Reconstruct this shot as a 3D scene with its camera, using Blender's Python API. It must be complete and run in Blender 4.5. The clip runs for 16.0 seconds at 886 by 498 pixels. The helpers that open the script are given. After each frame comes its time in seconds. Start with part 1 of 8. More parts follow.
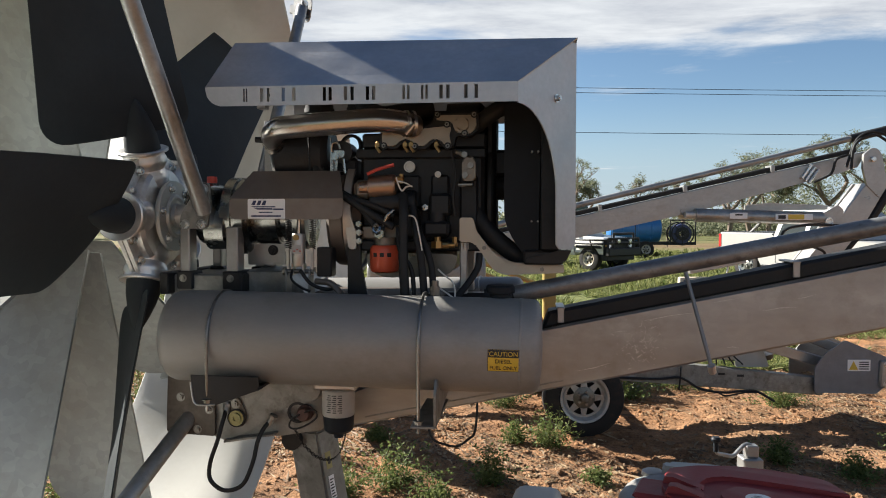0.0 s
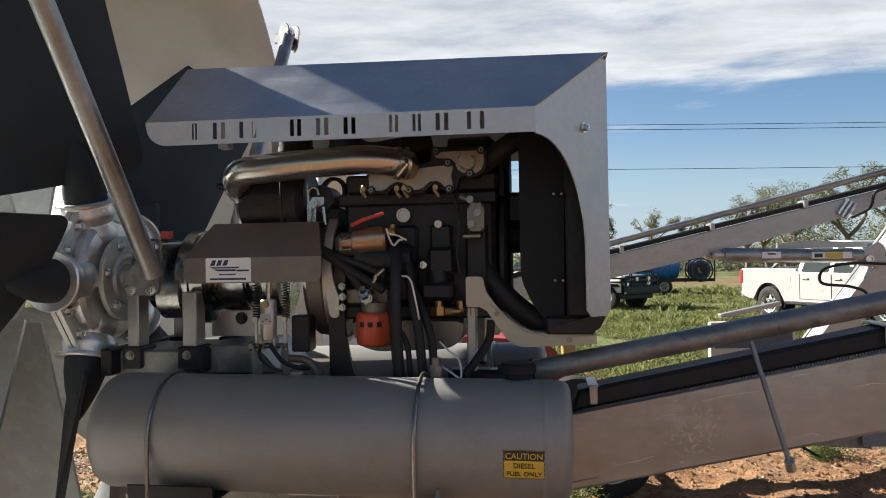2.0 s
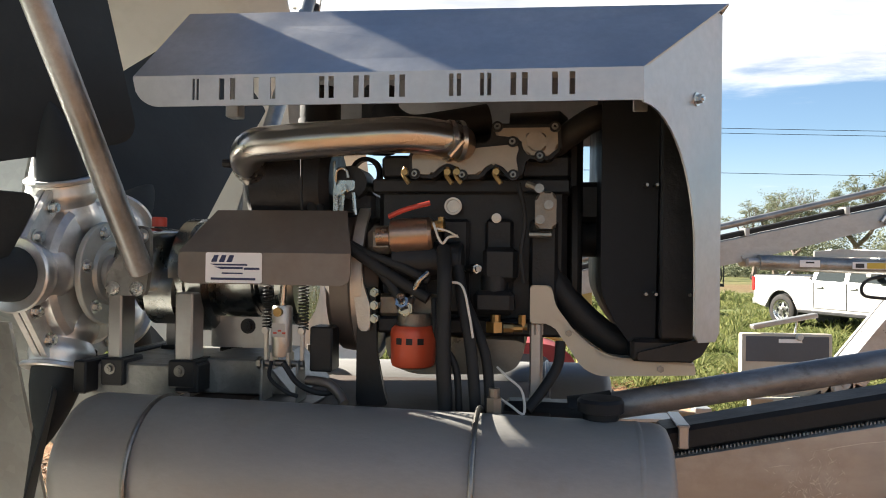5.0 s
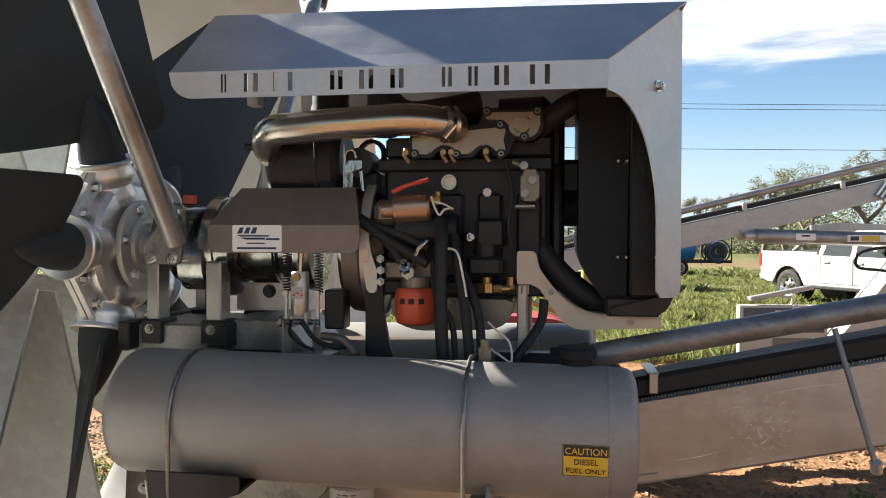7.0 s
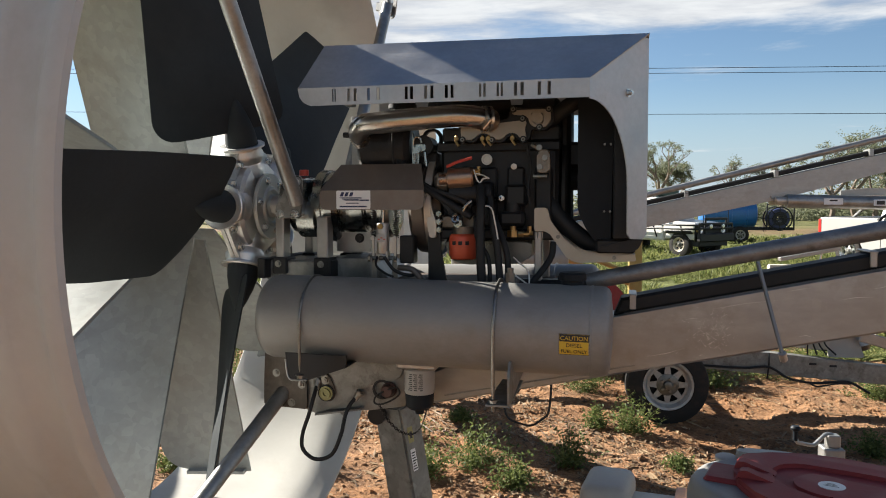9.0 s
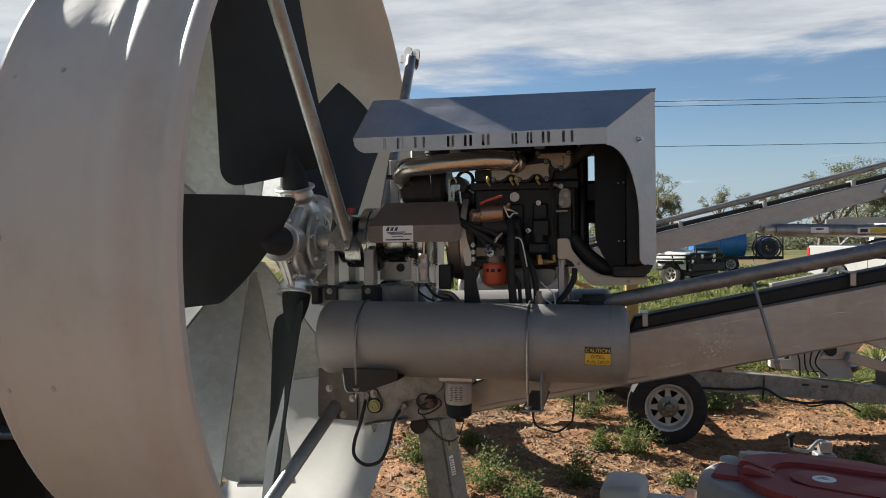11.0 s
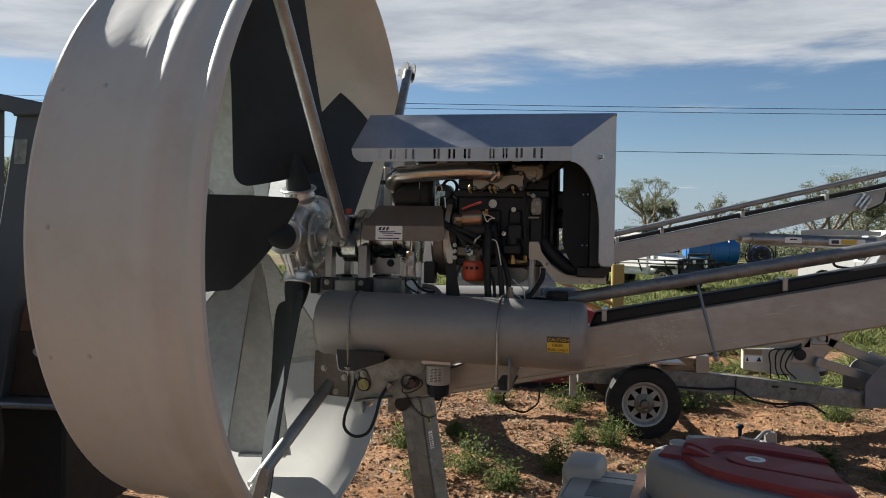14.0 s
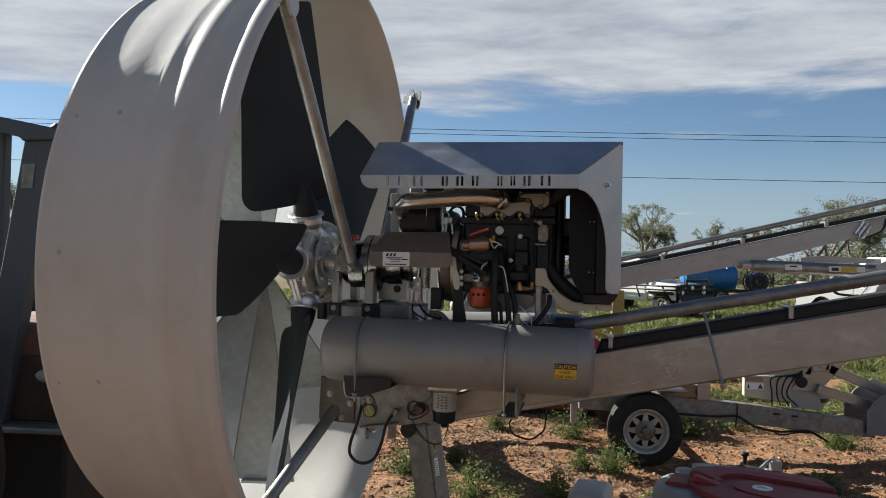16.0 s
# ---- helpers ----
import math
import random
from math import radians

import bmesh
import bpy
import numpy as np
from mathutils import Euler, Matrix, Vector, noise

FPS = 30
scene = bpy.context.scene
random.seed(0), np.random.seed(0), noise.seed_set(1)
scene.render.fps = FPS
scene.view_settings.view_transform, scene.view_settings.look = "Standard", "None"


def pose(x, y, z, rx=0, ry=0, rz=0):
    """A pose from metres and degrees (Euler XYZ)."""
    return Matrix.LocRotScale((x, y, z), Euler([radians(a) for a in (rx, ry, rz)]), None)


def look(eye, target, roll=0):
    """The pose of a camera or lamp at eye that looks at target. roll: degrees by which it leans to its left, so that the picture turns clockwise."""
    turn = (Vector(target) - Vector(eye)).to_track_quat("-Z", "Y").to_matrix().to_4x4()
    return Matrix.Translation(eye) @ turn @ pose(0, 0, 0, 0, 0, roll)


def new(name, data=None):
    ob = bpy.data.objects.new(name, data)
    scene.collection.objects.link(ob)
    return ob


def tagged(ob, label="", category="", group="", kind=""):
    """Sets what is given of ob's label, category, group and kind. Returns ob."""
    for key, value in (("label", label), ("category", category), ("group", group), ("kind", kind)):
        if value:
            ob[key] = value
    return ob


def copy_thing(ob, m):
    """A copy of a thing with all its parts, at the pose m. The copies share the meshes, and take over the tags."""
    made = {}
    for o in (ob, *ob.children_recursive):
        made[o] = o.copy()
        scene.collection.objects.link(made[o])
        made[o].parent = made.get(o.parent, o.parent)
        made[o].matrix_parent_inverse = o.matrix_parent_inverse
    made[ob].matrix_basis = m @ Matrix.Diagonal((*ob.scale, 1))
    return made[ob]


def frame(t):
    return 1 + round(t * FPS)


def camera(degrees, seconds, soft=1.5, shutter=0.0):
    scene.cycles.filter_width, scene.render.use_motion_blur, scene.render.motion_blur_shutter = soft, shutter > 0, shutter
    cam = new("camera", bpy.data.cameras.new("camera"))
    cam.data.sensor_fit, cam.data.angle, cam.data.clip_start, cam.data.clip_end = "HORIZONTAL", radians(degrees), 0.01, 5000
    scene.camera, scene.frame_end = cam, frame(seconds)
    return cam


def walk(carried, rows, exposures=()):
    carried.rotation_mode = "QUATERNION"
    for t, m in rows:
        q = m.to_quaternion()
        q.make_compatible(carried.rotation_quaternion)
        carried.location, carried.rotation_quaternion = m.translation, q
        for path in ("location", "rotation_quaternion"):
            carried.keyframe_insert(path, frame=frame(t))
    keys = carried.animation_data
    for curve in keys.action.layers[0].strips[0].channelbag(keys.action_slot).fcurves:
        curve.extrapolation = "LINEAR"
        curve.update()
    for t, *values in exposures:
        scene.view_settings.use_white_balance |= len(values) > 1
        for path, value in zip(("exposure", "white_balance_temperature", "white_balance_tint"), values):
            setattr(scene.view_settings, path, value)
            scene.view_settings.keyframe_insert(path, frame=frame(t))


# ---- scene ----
cam = camera(59.9, 16.0, soft=1.0)
METRES, EYE, TILT, LEAN, TURN = 2.45, 1.68, -2.2, 0.0, 0.0
ROWS = [
    (0.0, 0.0, 0.0, 0.0, 0.0, 0.0, -0.0),
    (0.5, -0.0012, 0.005, 0.0004, 0.72, 0.64, 0.18),
    (1.0, -0.0105, 0.0313, 0.007, 0.36, 1.56, 0.68),
    (1.5, -0.0019, 0.0912, 0.0118, 0.46, 2.06, 1.23),
    (2.0, 0.0113, 0.1577, 0.0241, 1.13, 2.94, 0.97),
    (2.5, 0.0143, 0.204, 0.0272, 1.23, 3.17, 0.31),
    (3.0, 0.0031, 0.2376, 0.0285, 1.68, 3.18, -0.2),
    (3.5, -0.0176, 0.27, 0.0337, 2.05, 3.21, -0.37),
    (4.0, -0.0304, 0.293, 0.035, 1.91, 2.97, -0.54),
    (6.5, -0.029, 0.2863, 0.0279, 0.83, 1.95, -0.82),
    (7.0, -0.019, 0.2181, 0.0227, 2.05, 1.19, -0.21),
    (7.5, -0.0175, 0.16, 0.0145, 3.79, 0.24, 0.12),
    (8.0, -0.0183, 0.0771, 0.0069, 5.4, -0.73, -0.22),
    (8.5, -0.0073, 0.013, 0.0024, 6.43, -1.4, -0.32),
    (9.0, 0.0131, -0.0455, 0.0047, 6.45, -1.16, -0.14),
    (9.5, 0.0032, -0.0787, 0.0002, 5.7, -0.06, -0.25),
    (10.0, -0.031, -0.1106, -0.0007, 5.28, 0.94, 0.85),
    (12.5, -0.0104, -0.2475, -0.002, 6.84, 1.41, -0.38),
    (13.0, 0.0078, -0.2639, -0.004, 6.81, 1.01, -0.75),
    (13.5, 0.0095, -0.2866, -0.0069, 6.1, 0.85, -0.83),
    (14.0, 0.0021, -0.3068, -0.0034, 5.56, 1.22, -1.09),
    (14.5, -0.0019, -0.3102, -0.0041, 5.19, 1.53, -1.32),
    (15.0, -0.0066, -0.3111, -0.0024, 4.9, 2.09, -1.38),
    (15.5, -0.0115, -0.3117, -0.0017, 4.99, 2.69, -1.39),
    (16.0, -0.0118, -0.3135, -0.0012, 5.35, 3.05, -1.37),
]
walk(cam, [(t, pose(0, 0, EYE, TILT, LEAN, TURN) @ pose(METRES * x, METRES * y, METRES * z, 90 + pitch, roll, yaw)) for t, x, y, z, yaw, pitch, roll in ROWS],
     exposures=[(0.0, 1.18, 6350, 8), (1.5, 1.15, 6300, 8), (2.5, 1.34, 6350, 8), (4.0, 1.74, 6550, 8), (6.5, 1.85, 6600, 8), (7.5, 1.53, 6500, 8), (9.0, 1.22, 6450, 8), (10.0, 1.06, 6350, 8), (12.5, 0.82, 6250, 8), (16.0, 0.75, 6150, 8)])

# ---- sky, sun ----
SUN_DIR = Vector((-0.757, 0.441, 0.484)).normalized()      # towards the sun
SUN_EL = math.asin(SUN_DIR.z)
SUN_AZ = math.atan2(SUN_DIR.x, SUN_DIR.y)               # from +y towards +x
world = bpy.data.worlds.new("sky")
scene.world = world
world.use_nodes = True
wn, wl = world.node_tree.nodes, world.node_tree.links
for n in list(wn):
    wn.remove(n)


def wnode(kind, **kw):
    n = wn.new(kind)
    for k, v in kw.items():
        n.inputs[k.replace("_", " ")].default_value = v
    return n


sky = wn.new("ShaderNodeTexSky")
sky.sky_type = "NISHITA"
sky.sun_disc = False
sky.sun_elevation = SUN_EL
sky.sun_rotation = SUN_AZ
sky.altitude = 600
sky.air_density, sky.dust_density, sky.ozone_density = 1.0, 0.25, 3.0
tc = wn.new("ShaderNodeTexCoord")
sep = wn.new("ShaderNodeSeparateXYZ")
wl.new(tc.outputs["Generated"], sep.inputs[0])


def wmath(op, a, b=None, clamp=False):
    n = wn.new("ShaderNodeMath")
    n.operation, n.use_clamp = op, clamp
    for i, v in enumerate((a, b)):
        if v is None:
            continue
        if isinstance(v, (int, float)):
            n.inputs[i].default_value = v
        else:
            wl.new(v, n.inputs[i])
    return n.outputs[0]


zc = wmath("MAXIMUM", sep.outputs[2], 0.03)
comb = wn.new("ShaderNodeCombineXYZ")
wl.new(wmath("DIVIDE", sep.outputs[0], zc), comb.inputs[0])
wl.new(wmath("DIVIDE", sep.outputs[1], zc), comb.inputs[1])
mapc = wn.new("ShaderNodeMapping")
mapc.inputs["Location"].default_value = (0.7, 1.35, 0.0)
mapc.inputs["Rotation"].default_value = (0, 0, radians(8))
mapc.inputs["Scale"].default_value = (0.36, 0.52, 1.0)
wl.new(comb.outputs[0], mapc.inputs[0])
cl = wnode("ShaderNodeTexNoise", Scale=1.25, Detail=9.0, Roughness=0.56, Distortion=0.35)
wl.new(mapc.outputs[0], cl.inputs["Vector"])
wisp = wnode("ShaderNodeTexNoise", Scale=3.4, Detail=7.0, Roughness=0.62, Distortion=0.2)
wl.new(mapc.outputs[0], wisp.inputs["Vector"])
# cover grows with height above the horizon
cover = wn.new("ShaderNodeMapRange")
cover.inputs[1].default_value, cover.inputs[2].default_value = 0.165, 0.25
cover.inputs[3].default_value, cover.inputs[4].default_value = -0.13, 0.17
wl.new(sep.outputs[2], cover.inputs[0])
# and it clears again overhead
clear = wn.new("ShaderNodeMapRange")
clear.inputs[1].default_value, clear.inputs[2].default_value = 0.36, 0.50
clear.inputs[3].default_value, clear.inputs[4].default_value = 0.0, -0.34
wl.new(sep.outputs[2], clear.inputs[0])
dens = wmath("ADD", clear.outputs[0], wmath("ADD", wmath("ADD", wmath("MULTIPLY", cl.outputs[0], 0.72), wmath("MULTIPLY", wisp.outputs[0], 0.28)), cover.outputs[0]))
ramp = wn.new("ShaderNodeMapRange")
ramp.interpolation_type = "SMOOTHSTEP"
ramp.inputs[1].default_value, ramp.inputs[2].default_value = 0.43, 0.62
wl.new(dens, ramp.inputs[0])
mix = wn.new("ShaderNodeMix")
mix.data_type = "RGBA"
wl.new(ramp.outputs[0], mix.inputs["Factor"])
haze = wn.new("ShaderNodeMapRange")
haze.interpolation_type = "SMOOTHSTEP"
haze.inputs[1].default_value, haze.inputs[2].default_value = 0.0, 0.16
haze.inputs[3].default_value, haze.inputs[4].default_value = 0.85, 0.0
wl.new(sep.outputs[2], haze.inputs[0])
hz = wn.new("ShaderNodeMix")
hz.data_type = "RGBA"
wl.new(haze.outputs[0], hz.inputs["Factor"])
wl.new(sky.outputs[0], hz.inputs[6])
hz.inputs[7].default_value = (4.3, 5.2, 6.1, 1)
wl.new(hz.outputs[2], mix.inputs[6])
grey = wn.new("ShaderNodeMix")
grey.data_type = "RGBA"
gr = wn.new("ShaderNodeMapRange")
gr.inputs[1].default_value, gr.inputs[2].default_value = 0.36, 0.62
wl.new(wisp.outputs[0], gr.inputs[0])
wl.new(gr.outputs[0], grey.inputs["Factor"])
grey.inputs[6].default_value = (4.9, 5.1, 5.6, 1)
grey.inputs[7].default_value = (7.3, 7.4, 7.6, 1)
wl.new(grey.outputs[2], mix.inputs[7])
bg = wn.new("ShaderNodeBackground")
bg.inputs["Strength"].default_value = 0.052
wl.new(mix.outputs[2], bg.inputs[0])
wout = wn.new("ShaderNodeOutputWorld")
wl.new(bg.outputs[0], wout.inputs[0])

sun = new("sun", bpy.data.lights.new("sun", "SUN"))
sun.data.energy, sun.data.angle, sun.data.color = 8.2, radians(0.53), (1.0, 0.93, 0.83)
sun.matrix_world = look((0, 0, 20) , Vector((0, 0, 20)) - SUN_DIR)

# ---- materials ----
def ramp_mix(nt, fac, a, b):
    n = nt.nodes.new("ShaderNodeMix")
    n.data_type = "RGBA"
    nt.links.new(fac, n.inputs["Factor"])
    for sock, v in ((n.inputs[6], a), (n.inputs[7], b)):
        if isinstance(v, tuple):
            sock.default_value = (*v[:3], 1)
        else:
            nt.links.new(v, sock)
    return n.outputs[2]


def map_range(nt, val, a, b, c, d):
    n = nt.nodes.new("ShaderNodeMapRange")
    for i, v in enumerate((a, b, c, d)):
        n.inputs[i + 1].default_value = v
    nt.links.new(val, n.inputs[0])
    return n.outputs[0]


def noise_tex(nt, scale, detail=4.0, rough=0.55, stretch=None, distort=0.0, coord="Object"):
    co = nt.nodes.new("ShaderNodeTexCoord").outputs[coord]
    if stretch:
        m = nt.nodes.new("ShaderNodeMapping")
        m.inputs["Scale"].default_value = stretch
        nt.links.new(co, m.inputs[0])
        co = m.outputs[0]
    n = nt.nodes.new("ShaderNodeTexNoise")
    n.inputs["Scale"].default_value, n.inputs["Detail"].default_value = scale, detail
    n.inputs["Roughness"].default_value, n.inputs["Distortion"].default_value = rough, distort
    nt.links.new(co, n.inputs["Vector"])
    return n.outputs[0]


def surface(name, col, rough=0.5, metal=0.0, var=0.25, scale=6.0, fine=90.0, bump=0.15, rvar=0.15, dirt=None,
            dirt_amount=0.0, stretch=None, coat=0.0, spangle=0.0, random_tint=0.0, spec=0.5):
    """A painted, cast, metal or rubber surface with broad stains, fine grain and relief."""
    m = bpy.data.materials.new(name)
    m.use_nodes = True
    nt = m.node_tree
    p = nt.nodes["Principled BSDF"]
    big = noise_tex(nt, scale, 5.0, 0.6, stretch)
    small = noise_tex(nt, fine, 3.0, 0.6, stretch)
    lo = tuple(c * (1 - var) for c in col)
    hi = tuple(min(1, c * (1 + var * 0.7)) for c in col)
    c = ramp_mix(nt, map_range(nt, big, 0.3, 0.7, 0, 1), lo, hi)
    c = ramp_mix(nt, map_range(nt, small, 0.35, 0.75, 0, 0.35), c, lo)
    if spangle:
        v = nt.nodes.new("ShaderNodeTexVoronoi")
        v.inputs["Scale"].default_value = 42
        nt.links.new(nt.nodes.new("ShaderNodeTexCoord").outputs["Object"], v.inputs["Vector"])
        bw = nt.nodes.new("ShaderNodeRGBToBW")
        nt.links.new(v.outputs["Color"], bw.inputs[0])
        c = ramp_mix(nt, map_range(nt, bw.outputs[0], 0.2, 0.8, 0, spangle), c, tuple(x * 0.62 for x in col))
    if dirt_amount:
        d = noise_tex(nt, scale * 1.7, 7.0, 0.68)
        c = ramp_mix(nt, map_range(nt, d, 0.52, 0.72, 0, dirt_amount), c, dirt or (0.16, 0.09, 0.05))
    if random_tint:
        oi = nt.nodes.new("ShaderNodeObjectInfo")
        c = ramp_mix(nt, map_range(nt, oi.outputs["Random"], 0, 1, 0, random_tint), c, tuple(x * 0.45 for x in col))
    nt.links.new(c, p.inputs["Base Color"])
    p.inputs["Metallic"].default_value = metal
    p.inputs["Specular IOR Level"].default_value = spec
    p.inputs["Coat Weight"].default_value = coat
    p.inputs["Coat Roughness"].default_value = 0.08
    nt.links.new(map_range(nt, big, 0.3, 0.7, max(0.03, rough - rvar), min(1, rough + rvar)), p.inputs["Roughness"])
    if bump:
        b = nt.nodes.new("ShaderNodeBump")
        b.inputs["Strength"].default_value, b.inputs["Distance"].default_value = bump, 0.004
        nt.links.new(small, b.inputs["Height"])
        nt.links.new(b.outputs[0], p.inputs["Normal"])
    return m


GALV = surface("galvanised_steel", (0.345, 0.34, 0.33), 0.36, 0.68, 0.22, 5, 60, 0.06, 0.12, (0.22, 0.18, 0.13), 0.3, spangle=0.14, stretch=(0.4, 1, 1))
GALV_DULL = surface("weathered_galvanised_steel", (0.25, 0.25, 0.235), 0.48, 0.55, 0.42, 11, 55, 0.22, 0.14, (0.075, 0.060, 0.045), 0.75, spangle=0.5)
GALV_TUBE = surface("galvanised_tube", (0.30, 0.305, 0.30), 0.40, 0.7, 0.35, 12, 90, 0.14, 0.12, (0.15, 0.13, 0.11), 0.4)
ALU = surface("mill_aluminium_sheet", (0.42, 0.422, 0.43), 0.42, 0.82, 0.26, 5, 70, 0.04, 0.14, (0.34, 0.31, 0.28), 0.35)
CAST = surface("polished_cast_aluminium", (0.70, 0.69, 0.67), 0.42, 0.88, 0.22, 10, 60, 0.16, 0.08, (0.22, 0.19, 0.15), 0.35)
CAST_DULL = surface("dull_cast_aluminium", (0.50, 0.47, 0.43), 0.45, 0.8, 0.2, 14, 90, 0.3, 0.1)
ALLOY_DARK = surface("oily_cast_alloy", (0.20, 0.175, 0.145), 0.42, 0.6, 0.25, 14, 90, 0.35, 0.1, (0.05, 0.04, 0.03), 0.3)
STEEL = surface("bare_turned_steel", (0.40, 0.41, 0.39), 0.27, 1.0, 0.3, 9, 70, 0.05, 0.1, (0.10, 0.085, 0.07), 0.45)
GREASY = surface("greasy_brown_steel", (0.115, 0.098, 0.082), 0.46, 0.35, 0.5, 9, 60, 0.22, 0.14, (0.035, 0.028, 0.022), 0.8, spec=0.35)
TUBE_WORN = surface("worn_grey_tube", (0.20, 0.203, 0.205), 0.42, 0.5, 0.5, 24, 110, 0.15, 0.14, (0.07, 0.06, 0.05), 0.6, stretch=(0.45, 1, 1))
BOLT = surface("dulled_plated_bolt", (0.24, 0.235, 0.22), 0.38, 0.95, 0.3, 60, 150, 0.1, 0.1)
BOOM = surface("weathered_boom_steel", (0.395, 0.39, 0.37), 0.42, 0.5, 0.42, 3.5, 45, 0.08, 0.14, (0.17, 0.14, 0.10), 0.5, spangle=0.16, stretch=(0.35, 1, 1))
ZINC = surface("zinc_plated_steel", (0.62, 0.62, 0.60), 0.28, 1.0, 0.15, 20, 120, 0.08, 0.08)
CHROME = surface("stainless_steel", (0.53, 0.50, 0.465), 0.27, 1.0, 0.2, 8, 40, 0.04, 0.06, stretch=(0.1, 1, 1))
BRASS = surface("brass", (0.36, 0.235, 0.10), 0.4, 1.0, 0.2, 25, 120, 0.1, 0.1)
GELCOAT = surface("white_fibreglass_gelcoat", (0.50, 0.49, 0.46), 0.52, 0.0, 0.10, 2.2, 34, 0.12, 0.08, (0.36, 0.33, 0.28), 0.45, spec=0.35)
TANK = surface("grey_painted_aluminium_tank", (0.234, 0.228, 0.217), 0.50, 0.2, 0.20, 3.5, 130, 0.10, 0.09, (0.15, 0.125, 0.10), 0.35, stretch=(0.5, 1, 1))
BLADE = surface("black_moulded_blade", (0.031, 0.037, 0.041), 0.66, 0.0, 0.25, 5, 80, 0.12, 0.08, (0.06, 0.06, 0.058), 0.15, spec=0.15)
VANE = surface("galvanised_vane_sheet", (0.375, 0.39, 0.38), 0.5, 0.3, 0.22, 4, 30, 0.1, 0.1, (0.24, 0.22, 0.18), 0.35, spangle=0.35)
ENGINE = surface("black_engine_paint", (0.013, 0.0145, 0.017), 0.45, 0.0, 0.4, 14, 70, 0.35, 0.12, (0.03, 0.026, 0.02), 0.2, spec=0.28)
BLACK_STEEL = surface("black_painted_steel", (0.017, 0.017, 0.018), 0.45, 0.0, 0.3, 7, 60, 0.12, 0.12, (0.05, 0.045, 0.040), 0.2, spec=0.28)
BROWN_STEEL = surface("bare_mild_steel_guard", (0.175, 0.152, 0.133), 0.5, 0.5, 0.25, 5, 50, 0.1, 0.1, (0.16, 0.10, 0.07), 0.3)
RUBBER = surface("black_rubber", (0.015, 0.0165, 0.018), 0.62, 0.0, 0.3, 12, 60, 0.25, 0.1, (0.05, 0.04, 0.03), 0.15, spec=0.3)
PLASTIC = surface("black_plastic", (0.014, 0.017, 0.021), 0.5, 0.0, 0.2, 12, 60, 0.1, 0.1, spec=0.12)
ORANGE = surface("orange_red_filter_paint", (0.52, 0.075, 0.03), 0.34, 0.0, 0.12, 10, 80, 0.05, 0.06)
RED = surface("red_plastic", (0.245, 0.040, 0.042), 0.58, 0.0, 0.2, 4, 70, 0.15, 0.08, (0.27, 0.10, 0.085), 0.3, spec=0.2)
GREY_PLASTIC = surface("grey_moulded_plastic", (0.21, 0.21, 0.205), 0.5, 0.0, 0.12, 4, 120, 0.2, 0.08, (0.34, 0.25, 0.17), 0.3)
DARK_PLASTIC = surface("dark_grey_plastic", (0.085, 0.085, 0.085), 0.5, 0.0, 0.12, 4, 120, 0.2, 0.08, (0.2, 0.15, 0.1), 0.3)
CREAM_PLASTIC = surface("pale_grey_plastic", (0.36, 0.35, 0.325), 0.5, 0.0, 0.12, 4, 120, 0.15, 0.08, (0.42, 0.32, 0.22), 0.3)
WHITE_PAINT = surface("white_vehicle_paint", (0.30, 0.297, 0.285), 0.3, 0.0, 0.03, 2, 60, 0.0, 0.05, (0.34, 0.28, 0.22), 0.2, coat=0.15)
TRUCK_WHITE = surface("faded_white_truck_paint", (0.62, 0.61, 0.58), 0.35, 0.0, 0.06, 2, 60, 0.0, 0.05, (0.4, 0.32, 0.24), 0.15, coat=0.2)
CREAM_PAINT = surface("cream_painted_box", (0.44, 0.395, 0.315), 0.4, 0.0, 0.06, 4, 60, 0.05, 0.05, (0.4, 0.3, 0.2), 0.3)
WHITE_LABEL = surface("white_label", (0.72, 0.72, 0.72), 0.35, 0.0, 0.05, 8, 60, 0.0, 0.05)
OLIVE = surface("grimy_olive_yellow_plate", (0.30, 0.28, 0.12), 0.45, 0.3, 0.25, 20, 80, 0.1, 0.1, (0.06, 0.05, 0.03), 0.4)
YELLOW_LABEL = surface("yellow_label", (0.58, 0.39, 0.04), 0.35, 0.0, 0.06, 8, 60, 0.0, 0.05)
INK = surface("black_ink", (0.012, 0.012, 0.013), 0.4, 0.0, 0.1, 8, 60, 0.0, 0.05)
NAVY = surface("dark_blue_print", (0.02, 0.03, 0.09), 0.4, 0.0, 0.1, 8, 60, 0.0, 0.05)
WHITE_WIRE = surface("white_wire", (0.62, 0.60, 0.55), 0.4, 0.0, 0.1, 20, 60, 0.0, 0.05)
RED_RUBBER = surface("red_insulation", (0.45, 0.05, 0.03), 0.45, 0.0, 0.15, 20, 60, 0.05, 0.05)
STRAP = surface("orange_webbing", (0.74, 0.42, 0.28), 0.7, 0.0, 0.15, 30, 300, 0.3, 0.1)
BLUE_POLY = surface("blue_poly_tank", (0.02, 0.13, 0.36), 0.38, 0.0, 0.12, 2, 40, 0.05, 0.06, (0.1, 0.15, 0.25), 0.2)
PLY = surface("weathered_plywood", (0.32, 0.21, 0.12), 0.65, 0.0, 0.2, 5, 60, 0.2, 0.1, (0.2, 0.14, 0.09), 0.3, stretch=(0.2, 3, 3))
TYRE = surface("tyre_rubber", (0.022, 0.021, 0.020), 0.75, 0.0, 0.25, 6, 50, 0.35, 0.1, (0.075, 0.046, 0.030), 0.4, spec=0.2)
